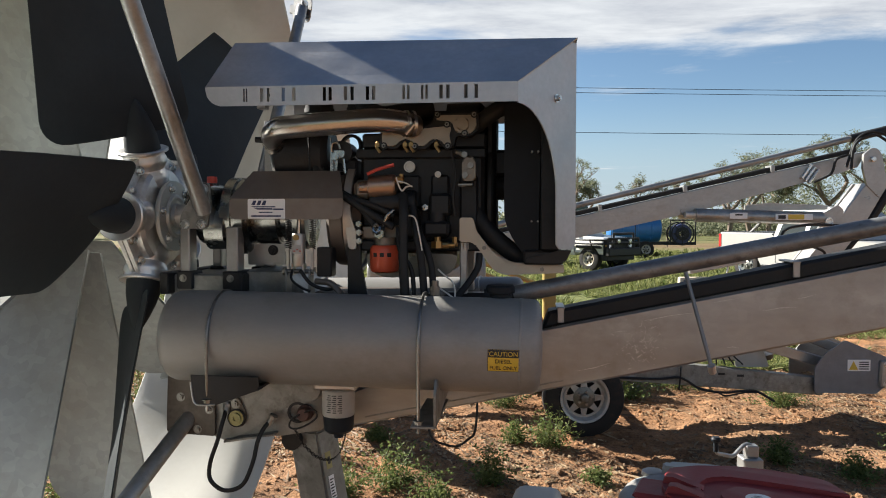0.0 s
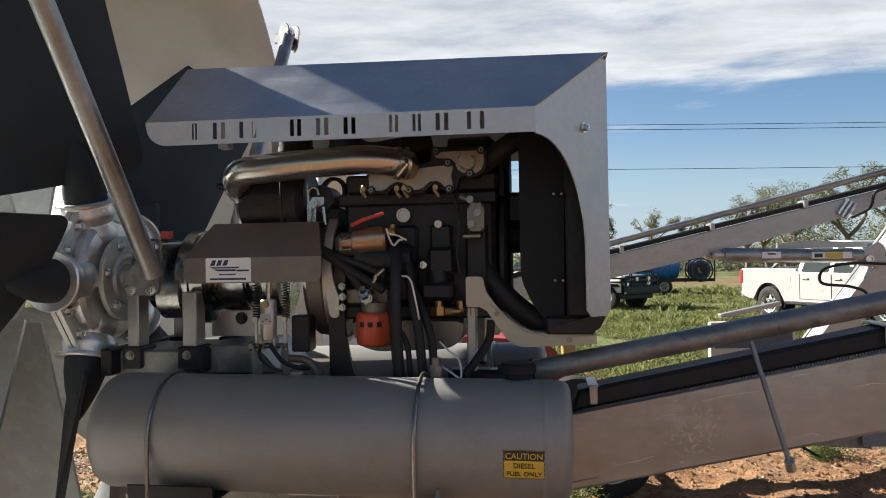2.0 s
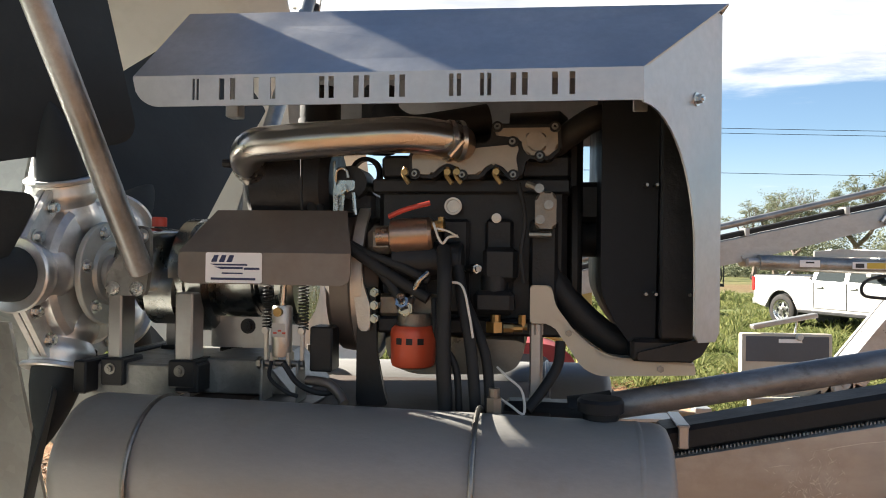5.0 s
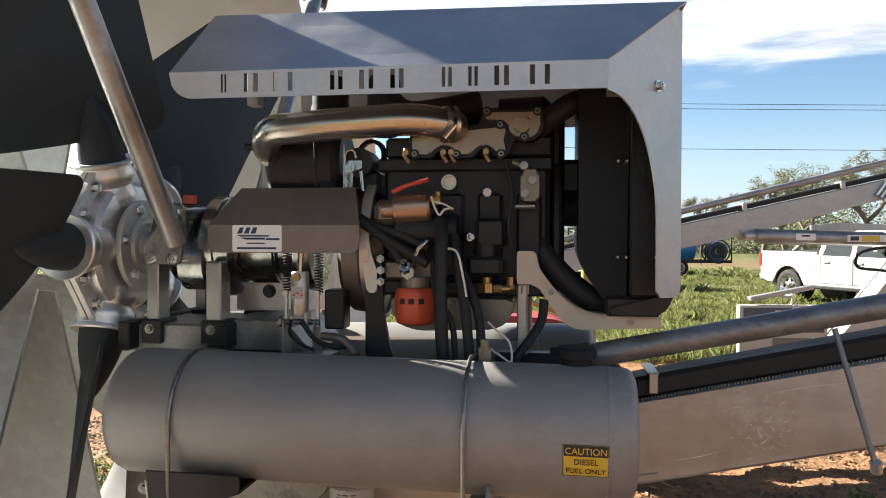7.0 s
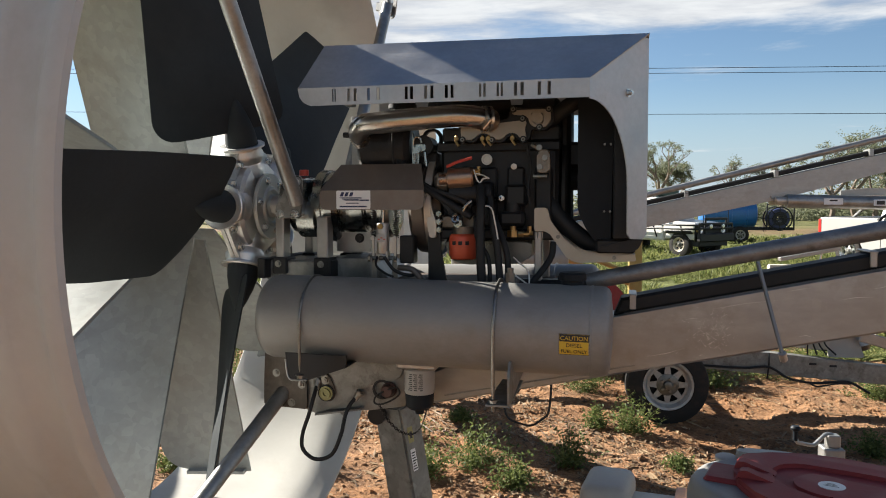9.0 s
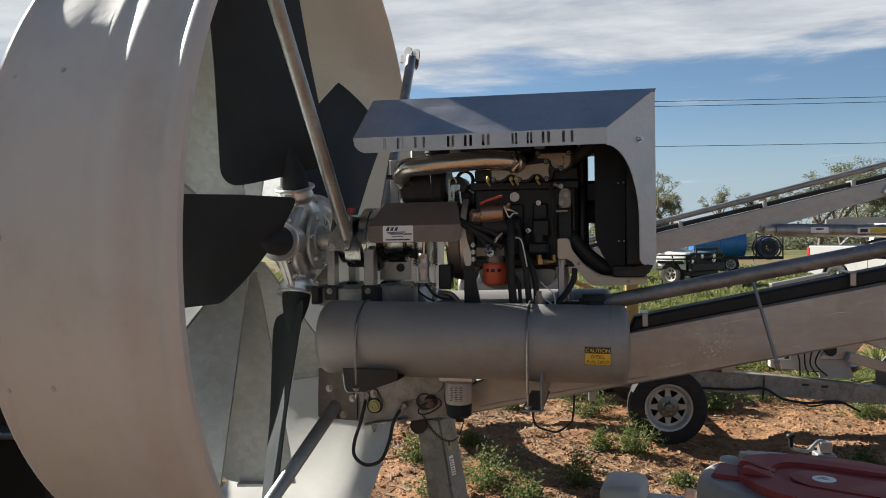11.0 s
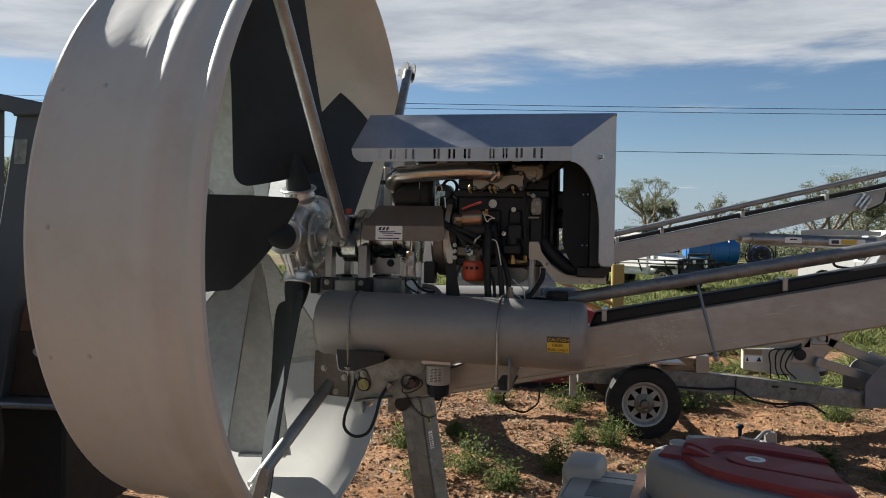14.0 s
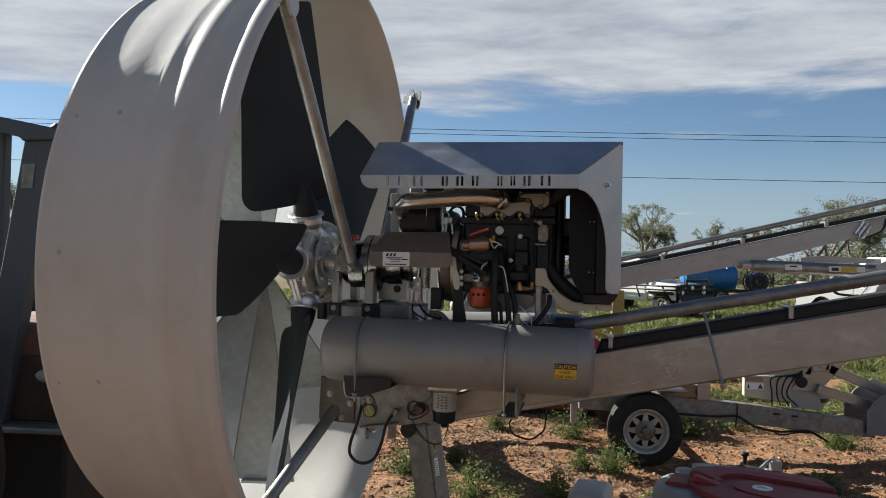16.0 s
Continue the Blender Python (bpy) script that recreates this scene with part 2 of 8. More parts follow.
RIM_WHITE = surface("white_wheel_paint", (0.33, 0.325, 0.31), 0.34, 0.2, 0.15, 10, 60, 0.05, 0.08, (0.20, 0.13, 0.08), 0.5)
RUST = surface("rusty_dark_red_paint", (0.085, 0.042, 0.034), 0.55, 0.1, 0.35, 4, 40, 0.2, 0.12, (0.06, 0.035, 0.025), 0.5)
BARK = surface("grey_brown_bark", (0.17, 0.13, 0.10), 0.85, 0.0, 0.3, 3, 25, 0.8, 0.1, stretch=(1, 1, 0.3))
YELLOW = surface("yellow_paint", (0.30, 0.225, 0.06), 0.45, 0.0, 0.12, 8, 50, 0.08, 0.08, (0.2, 0.12, 0.05), 0.3)
TAIL_RED = surface("red_lamp_lens", (0.5, 0.02, 0.02), 0.15, 0.0, 0.05, 8, 50, 0.0, 0.05)
SLATE = surface("faded_slate_paint", (0.060, 0.070, 0.085), 0.5, 0.0, 0.2, 3, 50, 0.08, 0.1, (0.10, 0.08, 0.07), 0.3)
SCRATCH = surface("bright_scratched_zinc", (0.55, 0.54, 0.52), 0.45, 0.6, 0.3, 30, 150, 0.05, 0.1)
RUSTY_BROWN = surface("faded_rusty_brown_paint", (0.17, 0.085, 0.058), 0.68, 0.0, 0.4, 7, 60, 0.2, 0.12, (0.05, 0.032, 0.026), 0.5, spec=0.25)
DECK = surface("oily_dark_deck_plate", (0.055, 0.042, 0.034), 0.75, 0.0, 0.35, 6, 50, 0.15, 0.1, (0.10, 0.06, 0.04), 0.35, spec=0.2)
TAN_ALLOY = surface("tan_cast_alloy", (0.30, 0.255, 0.205), 0.42, 0.75, 0.14, 10, 90, 0.12, 0.08, (0.10, 0.08, 0.06), 0.2)
COPPERY = surface("coppery_plated_steel", (0.36, 0.24, 0.175), 0.32, 0.85, 0.2, 14, 80, 0.06, 0.1, (0.12, 0.08, 0.06), 0.3)
SUMP = surface("grey_cast_sump", (0.15, 0.148, 0.135), 0.34, 0.6, 0.3, 9, 70, 0.15, 0.1, (0.04, 0.035, 0.03), 0.4)
ZINC_DULL = surface("dull_zinc_plate", (0.46, 0.475, 0.45), 0.48, 0.45, 0.14, 14, 90, 0.08, 0.08)
BLUE_STEEL = surface("dull_blue_grey_steel", (0.16, 0.175, 0.20), 0.45, 0.5, 0.2, 9, 70, 0.1, 0.1)
GREEN_PAINT = surface("dark_green_paint", (0.02, 0.05, 0.04), 0.4, 0.0, 0.15, 4, 50, 0.05, 0.1)


def let_through(m, share, col):
    """Thin moulded glass fibre lets part of the light through."""
    nt = m.node_tree
    tr = nt.nodes.new("ShaderNodeBsdfTranslucent")
    tr.inputs[0].default_value = (*col, 1)
    mx = nt.nodes.new("ShaderNodeMixShader")
    mx.inputs[0].default_value = share
    nt.links.new(nt.nodes["Principled BSDF"].outputs[0], mx.inputs[1])
    nt.links.new(tr.outputs[0], mx.inputs[2])
    nt.links.new(mx.outputs[0], nt.nodes["Material Output"].inputs[0])


let_through(GELCOAT, 0.07, (0.85, 0.84, 0.80))


def glass_mat(name, tint, rough=0.02):
    m = bpy.data.materials.new(name)
    m.use_nodes = True
    p = m.node_tree.nodes["Principled BSDF"]
    p.inputs["Base Color"].default_value = (*tint, 1)
    p.inputs["Roughness"].default_value = rough
    p.inputs["Transmission Weight"].default_value = 0.25
    p.inputs["IOR"].default_value = 1.4
    return m


GLASS = glass_mat("tinted_glass", (0.02, 0.026, 0.028))


def leaf_mat(name, col, col2, trans=0.35):
    m = bpy.data.materials.new(name)
    m.use_nodes = True
    nt = m.node_tree
    p = nt.nodes["Principled BSDF"]
    geo = nt.nodes.new("ShaderNodeNewGeometry")
    c = ramp_mix(nt, geo.outputs["Random Per Island"], col, col2)
    c = ramp_mix(nt, map_range(nt, noise_tex(nt, 1.3, 3.0), 0.35, 0.7, 0, 0.45), c, tuple(x * 0.55 for x in col))
    nt.links.new(c, p.inputs["Base Color"])
    p.inputs["Roughness"].default_value = 0.6
    p.inputs["Specular IOR Level"].default_value = 0.15
    tr = nt.nodes.new("ShaderNodeBsdfTranslucent")
    nt.links.new(c, tr.inputs[0])
    mx = nt.nodes.new("ShaderNodeMixShader")
    mx.inputs[0].default_value = trans
    out = nt.nodes["Material Output"]
    nt.links.new(p.outputs[0], mx.inputs[1])
    nt.links.new(tr.outputs[0], mx.inputs[2])
    nt.links.new(mx.outputs[0], out.inputs[0])
    return m


GUM_LEAF = leaf_mat("grey_green_gum_leaf", (0.13, 0.15, 0.095), (0.24, 0.25, 0.16), 0.35)
WEED_LEAF = leaf_mat("green_weed_leaf", (0.055, 0.085, 0.026), (0.17, 0.195, 0.065), 0.4)
GRASS_LEAF = leaf_mat("field_weed_leaf", (0.085, 0.115, 0.034), (0.27, 0.27, 0.105), 0.45)
STRAW = leaf_mat("dry_straw", (0.07, 0.040, 0.025), (0.36, 0.255, 0.150), 0.1)


# ---- mesh tools ----
ORIGIN = {}


def thing(name, base, label, category, group="", frame_m=None, kind=""):
    """An empty at a thing's base; its parts are drawn in the coordinates of frame_m."""
    ob = new(name)
    fm = frame_m if frame_m is not None else Matrix.Identity(4)
    ob.matrix_world = fm @ Matrix.Translation(base)
    ob.empty_display_size = 0.1
    ORIGIN[ob.name] = Vector(base)
    return tagged(ob, label, category, group, kind)


def finish(bm, name, mat, smooth=32):
    me = bpy.data.meshes.new(name)
    bmesh.ops.recalc_face_normals(bm, faces=bm.faces)
    bm.to_mesh(me)
    bm.free()
    if smooth:
        me.shade_smooth()
        me.set_sharp_from_angle(angle=radians(smooth))
    me.materials.append(mat)
    return me


def part(name, bm, mat, parent, label="", smooth=32):
    base = ORIGIN[parent.name]
    bmesh.ops.translate(bm, verts=bm.verts, vec=-base)
    ob = new(name, finish(bm, name, mat, smooth))
    ob.parent = parent
    ORIGIN[ob.name] = base
    return tagged(ob, label)


def solid(name, bm, mat, label, category, kind="", group="", m=None, smooth=32):
    """A top-level thing that is one mesh; its origin goes to its base."""
    if m is None:
        vs = [v.co for v in bm.verts]
        lo = Vector([min(c[i] for c in vs) for i in range(3)])
        hi = Vector([max(c[i] for c in vs) for i in range(3)])
        base = Vector(((lo.x + hi.x) / 2, (lo.y + hi.y) / 2, lo.z))
        bmesh.ops.translate(bm, verts=bm.verts, vec=-base)
        m = Matrix.Translation(base)
    ob = new(name, finish(bm, name, mat, smooth))
    ob.matrix_world = m
    return tagged(ob, label, category, group, kind)


def B():
    return bmesh.new()


def box(bm, lo, hi, bev=0.003, m=None, seg=1):
    lo, hi = Vector(lo), Vector(hi)
    mm = Matrix.Translation((lo + hi) / 2) @ Matrix.Diagonal((*(hi - lo), 1))
    if m is not None:
        mm = m @ mm
    r = bmesh.ops.create_cube(bm, size=1.0, matrix=mm)
    if bev:
        es = list({e for v in r["verts"] for e in v.link_edges})
        bmesh.ops.bevel(bm, geom=es, offset=bev, segments=seg, affect="EDGES", profile=0.5)
    return bm


def rod(bm, p, q, r, r2=None, n=14, cap=True):
    p, q = Vector(p), Vector(q)
    d = q - p
    m = Matrix.Translation((p + q) / 2) @ d.to_track_quat("Z", "Y").to_matrix().to_4x4()
    bmesh.ops.create_cone(bm, cap_ends=cap, segments=n, radius1=r, radius2=r if r2 is None else r2, depth=d.length, matrix=m)
    return bm


def curve_pts(pts, steps=6):
    """Points of a smooth line through pts."""
    P = [Vector(p) for p in pts]
    P = [2 * P[0] - P[1]] + P + [2 * P[-1] - P[-2]]
    out = []
    for i in range(1, len(P) - 2):
        a, b, c, d = P[i - 1:i + 3]
        for k in range(steps):
            t = k / steps
            out.append(0.5 * (2 * b + (c - a) * t + (2 * a - 5 * b + 4 * c - d) * t * t + (3 * b - a - 3 * c + d) * t ** 3))
    out.append(P[-2])
    return out


def sweep(bm, pts, r, n=10, steps=6, cap=True):
    """A tube of radius r (or radii r) along a smooth line."""
    line = curve_pts(pts, steps) if steps > 1 else [Vector(p) for p in pts]
    rings, up = [], Vector((0.13, 0.29, 0.95)).normalized()
    for i, p in enumerate(line):
        t = (line[min(i + 1, len(line) - 1)] - line[max(i - 1, 0)]).normalized()
        a = t.cross(up)
        if a.length < 0.05:
            a = t.cross(Vector((1, 0, 0)))
        a.normalize()
        b = a.cross(t).normalized()
        up = b
        rr = r if not isinstance(r, (list, tuple)) else r[0] + (r[1] - r[0]) * i / (len(line) - 1)
        rings.append([bm.verts.new(p + rr * (math.cos(w) * a + math.sin(w) * b)) for w in (2 * math.pi * k / n for k in range(n))])
    for r0, r1 in zip(rings, rings[1:]):
        for k in range(n):
            bm.faces.new((r0[k], r0[(k + 1) % n], r1[(k + 1) % n], r1[k]))
    if cap:
        bm.faces.new(rings[0][::-1])
        bm.faces.new(rings[-1])
    return bm


def lathe(bm, prof, m, n=48, closed=False):
    """A body turned about the local x axis of m: prof is a run of (along, radius)."""
    rings = []
    for a, r in prof:
        if r < 1e-5:
            rings.append([bm.verts.new(m @ Vector((a, 0, 0)))])
        else:
            rings.append([bm.verts.new(m @ Vector((a, r * math.sin(w), r * math.cos(w)))) for w in (2 * math.pi * k / n for k in range(n))])
    pairs = list(zip(rings, rings[1:])) + ([(rings[-1], rings[0])] if closed else [])
    for r0, r1 in pairs:
        for k in range(n):
            j = (k + 1) % n
            if len(r0) == 1 and len(r1) == 1:
                continue
            if len(r0) == 1:
                bm.faces.new((r0[0], r1[j], r1[k]))
            elif len(r1) == 1:
                bm.faces.new((r0[k], r0[j], r1[0]))
            else:
                bm.faces.new((r0[k], r0[j], r1[j], r1[k]))
    return bm


def slab(bm, poly, thick, m, bev=0.0):
    """A plate: a polygon in the local xz plane of m, thick along its local y."""
    f = [bm.verts.new(m @ Vector((x, 0, z))) for x, z in poly]
    b = [bm.verts.new(m @ Vector((x, thick, z))) for x, z in poly]
    n = len(poly)
    faces = [bm.faces.new(f), bm.faces.new(b[::-1])]
    for i in range(n):
        faces.append(bm.faces.new((f[(i + 1) % n], f[i], b[i], b[(i + 1) % n])))
    if bev:
        es = [e for fc in faces[:2] for e in fc.edges]
        bmesh.ops.bevel(bm, geom=es, offset=bev, segments=1, affect="EDGES")
    return bm


def rounded(poly, r, n=5):
    """The polygon with rounded corners; r is a radius or one for each corner."""
    out, k = [], len(poly)
    for i in range(k):
        p, a, c = Vector(poly[i]), Vector(poly[i - 1]), Vector(poly[(i + 1) % k])
        rr = r[i] if isinstance(r, (list, tuple)) else r
        if rr <= 0:
            out.append(tuple(p))
            continue
        u, v = (a - p), (c - p)
        d = min(rr, u.length * 0.49, v.length * 0.49)
        p0, p1 = p + u.normalized() * d, p + v.normalized() * d
        for j in range(n + 1):
            t = j / n
            out.append(tuple((1 - t) ** 2 * p0 + 2 * t * (1 - t) * p + t * t * p1))
    return out


def bolt(bm, p, axis, r=0.008, h=0.007, washer=True):
    p, axis = Vector(p), Vector(axis).normalized()
    if washer:
        rod(bm, p, p + axis * 0.002, r * 1.5, n=14)
    rod(bm, p + axis * 0.002, p + axis * (0.002 + h), r, n=6)
    rod(bm, p + axis * (0.002 + h), p + axis * (0.004 + h), r * 0.55, n=8)
    return bm


def text_mesh(body, size, m):
    cu = bpy.data.curves.new("lettering", "FONT")
    cu.body, cu.size, cu.extrude, cu.align_x = body, size, 0.0004, "CENTER"
    ob = bpy.data.objects.new("lettering", cu)
    scene.collection.objects.link(ob)
    dg = bpy.context.evaluated_depsgraph_get()
    bm = B()
    me = ob.evaluated_get(dg).to_mesh()
    bm.from_mesh(me)
    bpy.data.objects.remove(ob)
    bpy.data.curves.remove(cu)
    bmesh.ops.transform(bm, matrix=m, verts=bm.verts)
    return bm


I4 = Matrix.Identity(4)

# ---- ground ----
def ground_z(x, y):
    d = math.hypot(x - 0.5, y - 4.0)
    k = 1.0 if d < 9 else max(0.0, 1.0 - (d - 9) / 6)
    z = 0.045 * noise.noise((x * 0.35, y * 0.35, 1.7)) + 0.030 * noise.noise((x * 1.1, y * 1.1, 5.1))
    z += 0.027 * noise.noise((x * 3.1, y * 3.1, 2.2)) + 0.025 * noise.noise((x * 8.0, y * 8.0, 9.4))
    return z * k - 0.01


def spread(lo, fine_lo, fine_hi, hi, step):
    v = [fine_lo + i * step for i in range(int((fine_hi - fine_lo) / step) + 1)]
    s, x = step, v[-1]
    while x < hi:
        s *= 1.35
        x += s
        v.append(min(x, hi))
    s, x = step, v[0]
    while x > lo:
        s *= 1.35
        x -= s
        v.insert(0, max(x, lo))
    return v


gx, gy = spread(-1500, -4.2, 6.0, 1500, 0.05), spread(-600, 2.2, 10.5, 2500, 0.05)
me = bpy.data.meshes.new("ground")
nx, ny = len(gx), len(gy)
me.from_pydata([(x, y, ground_z(x, y)) for y in gy for x in gx], [],
               [(j * nx + i, j * nx + i + 1, (j + 1) * nx + i + 1, (j + 1) * nx + i) for j in range(ny - 1) for i in range(nx - 1)])
me.shade_smooth()
SOIL = bpy.data.materials.new("red_sandy_soil")
SOIL.use_nodes = True
nt = SOIL.node_tree
pr = nt.nodes["Principled BSDF"]
g1, g2, g3 = noise_tex(nt, 0.55, 6, 0.6), noise_tex(nt, 3.6, 8, 0.65), noise_tex(nt, 38, 6, 0.7)
# patch tones spread wide to paint in some contrast of sunlit and shaded soil
soil = ramp_mix(nt, map_range(nt, g2, 0.3, 0.7, 0, 1), (0.080, 0.038, 0.019), (0.44, 0.228, 0.108))
soil = ramp_mix(nt, map_range(nt, g1, 0.42, 0.68, 0, 0.55), soil, (0.36, 0.225, 0.135))
soil = ramp_mix(nt, map_range(nt, g3, 0.45, 0.70, 0, 0.7), soil, (0.05, 0.026, 0.017))
litter = noise_tex(nt, 60, 4, 0.7, (1, 0.35, 1), 1.5)
soil = ramp_mix(nt, map_range(nt, litter, 0.60, 0.70, 0, 0.55), soil, (0.36, 0.29, 0.20))
# weeds thicken away from the machines
pos = nt.nodes.new("ShaderNodeTexCoord")
sp = nt.nodes.new("ShaderNodeSeparateXYZ")
nt.links.new(pos.outputs["Object"], sp.inputs[0])
far = map_range(nt, sp.outputs[1], 9.0, 15.0, -0.5, 0.22)
cov = nt.nodes.new("ShaderNodeMath")
cov.operation = "ADD"
nt.links.new(g1, cov.inputs[0])
beside = nt.nodes.new("ShaderNodeMath")
beside.operation = "MAXIMUM"
nt.links.new(far, beside.inputs[0])
# green cover to the left, mostly out of view, added to dim bounced light
nt.links.new(map_range(nt, sp.outputs[0], -4.6, -2.6, 0.12, -0.5), beside.inputs[1])
nt.links.new(beside.outputs[0], cov.inputs[1])
green = ramp_mix(nt, map_range(nt, g2, 0.3, 0.7, 0, 1), (0.055, 0.085, 0.028), (0.15, 0.17, 0.06))
soil = ramp_mix(nt, map_range(nt, cov.outputs[0], 0.42, 0.60, 0, 0.92), soil, green)
# the open paddock beyond dries off to straw and bare earth
dry = map_range(nt, sp.outputs[1], 34.0, 46.0, -0.35, 0.24)
dc = nt.nodes.new("ShaderNodeMath")
dc.operation = "ADD"
nt.links.new(g1, dc.inputs[0])
nt.links.new(dry, dc.inputs[1])
straw = ramp_mix(nt, map_range(nt, noise_tex(nt, 0.16, 5, 0.6, (0.35, 1.4, 1)), 0.38, 0.62, 0, 1), (0.085, 0.105, 0.036), (0.20, 0.16, 0.080))
soil = ramp_mix(nt, map_range(nt, dc.outputs[0], 0.42, 0.66, 0, 0.9), soil, straw)
# a strip of bare red earth crosses it
strip = nt.nodes.new("ShaderNodeMath")
strip.operation = "MULTIPLY"
nt.links.new(map_range(nt, sp.outputs[1], 39.0, 43.0, 0, 1), strip.inputs[0])
nt.links.new(map_range(nt, sp.outputs[1], 50.0, 58.0, 1, 0), strip.inputs[1])
bare = nt.nodes.new("ShaderNodeMath")
bare.operation = "MULTIPLY"
nt.links.new(strip.outputs[0], bare.inputs[0])
nt.links.new(map_range(nt, noise_tex(nt, 0.3, 6, 0.65, (0.4, 1.2, 1)), 0.36, 0.56, 0.1, 0.95), bare.inputs[1])
earth = ramp_mix(nt, map_range(nt, g2, 0.3, 0.7, 0, 1), (0.085, 0.050, 0.032), (0.21, 0.125, 0.075))
soil = ramp_mix(nt, bare.outputs[0], soil, earth)
nt.links.new(soil, pr.inputs["Base Color"])
pr.inputs["Roughness"].default_value = 0.95
pr.inputs["Specular IOR Level"].default_value = 0.15
bp = nt.nodes.new("ShaderNodeBump")
bp.inputs["Strength"].default_value, bp.inputs["Distance"].default_value = 1.0, 0.07
ad = nt.nodes.new("ShaderNodeMath")
ad.operation = "MULTIPLY_ADD"
ad.inputs[1].default_value = 0.4
nt.links.new(g3, ad.inputs[0])
nt.links.new(g2, ad.inputs[2])
nt.links.new(ad.outputs[0], bp.inputs["Height"])
nt.links.new(bp.outputs[0], pr.inputs["Normal"])
me.materials.append(SOIL)
tagged(new("ground", me), "bare red sandy soil with dry litter and green weeds", "ground", "", "structure")

# ================= the frost fan machine =================
# its own axes: x along the drive shaft towards the boom, y away from the walk
MM = pose(0, 1.85, 0, 0, 0, -6.5)
AY, AZ = 0.34, 1.69                     # the shaft's line
AX = Matrix.Translation((0, AY, AZ))


def around(angle, r, x):
    """A place at a radius and an angle from straight up, turning towards the walk."""
    a = radians(angle)
    return Vector((x, AY - r * math.sin(a), AZ + r * math.cos(a)))


# ---- the shroud ring, set slightly askew on its struts ----
SK = Matrix.Translation((-0.764, 0.386, 1.696)) @ pose(0, 0, 0, 0, 1.4, 1.2) @ Matrix.Translation((0.764, -AY, -AZ))


def on_ring(angle, r, x):
    return SK @ around(angle, r, x)


shroud = thing("fan_shroud", (-1.05, AY, 0.68), "large white fibreglass fan shroud ring with moulded ribs", "fan shroud", frame_m=MM)
OUT = [(-0.762, 1.118), (-0.766, 1.134), (-0.778, 1.140), (-0.800, 1.140), (-0.812, 1.132), (-0.826, 1.112), (-0.850, 1.101), (-0.900, 1.096),
       (-0.915, 1.105), (-0.930, 1.112), (-0.965, 1.109), (-0.985, 1.099), (-1.010, 1.093), (-1.030, 1.094), (-1.045, 1.093), (-1.060, 1.088), (-1.13, 1.083),
       (-1.215, 1.073), (-1.315, 1.057), (-1.328, 1.058), (-1.342, 1.067), (-1.352, 1.065)]
INN = [(-1.354, 1.055), (-1.346, 1.043), (-1.315, 1.042), (-1.20, 1.060), (-1.05, 1.072), (-0.96, 1.074), (-0.88, 1.076), (-0.82, 1.088), (-0.785, 1.109), (-0.768, 1.112)]
part("shell", lathe(B(), OUT + INN, SK @ AX, 144, closed=True), GELCOAT, shroud, smooth=40)
bm = B()
for ang, x in ((67.5, -1.304), (67.5, -1.150), (90, -1.274), (111.5, -1.316), (110, -1.166), (150, -1.304), (150, -1.150)):
    rs = 1.083 - (abs(x) - 1.12) * 0.150
    p, q = on_ring(ang, rs - 0.01, x), on_ring(ang, rs, x)
    n = (q - p).normalized()
    bolt(bm, on_ring(ang, rs - 0.0015, x), n, 0.0085, 0.004)
    part("shroud_bolt", bm, CREAM_PLASTIC if ang == 90 else ZINC_DULL, shroud)
    bm = B()
bm.free()

# rim lugs that take the struts
LUGS = [(43.5, (-0.736, -0.354, 2.525)), (143.5, (-0.827, -0.253, 0.868)), (-45.5, (-0.708, 1.217, 2.545)), (-143, (-0.838, 1.045, 0.874))]
ROOTS = [(-0.665, 0.15, 1.70), (-0.715, 0.16, 1.142), (-0.665, 0.53, 1.70), (-0.715, 0.52, 1.142)]
for (ang, end), root in zip(LUGS, ROOTS):
    end = Vector(end)
    strut = thing("shroud_strut", root, "round galvanised tube strut bracing the shroud rim", "strut", "shroud struts", MM)
    part("tube", rod(B(), root, end, 0.0215, n=24), GALV_TUBE, strut)
    d = (end - Vector(root)).normalized()
    bm = B()
    if ang == -45.5:
        # a long pressed link that carries the tube outside the rim
        lm = Matrix.Translation(end) @ pose(0, 0, 0, 0, 12, -32)
        for y in (-0.026, 0.022):
            slab(bm, rounded([(-0.026, -0.064), (0.026, -0.064), (0.026, 0.034), (-0.026, 0.034)], 0.026), 0.005, lm @ Matrix.Translation((0, y, 0)), 0.001)
        rod(bm, lm @ Vector((0, -0.034, -0.042)), lm @ Vector((0, 0.034, -0.042)), 0.010, n=10)
        box(bm, (-0.022, -0.024, -0.010), (0.022, 0.024, 0.026), 0.004, lm @ Matrix.Translation((-0.03, 0, -0.03)))
    else:
        slab(bm, rounded([(-0.042, -0.06), (0.042, -0.06), (0.042, 0.075), (-0.042, 0.075)], 0.036), 0.010, Matrix.Translation(end) @ (on_ring(ang, 1, 0) - on_ring(ang, 0, 0)).to_track_quat("Z", "X").to_matrix().to_4x4() @ pose(0, -0.03, 0, 0, 0, 0))
    part("end_lug", bm, GALV, strut)
    part("lug_bolt", bolt(B(), end + Vector((0.012, -0.02, 0)), (1, -0.6, 0), 0.011, 0.009), ZINC, strut)

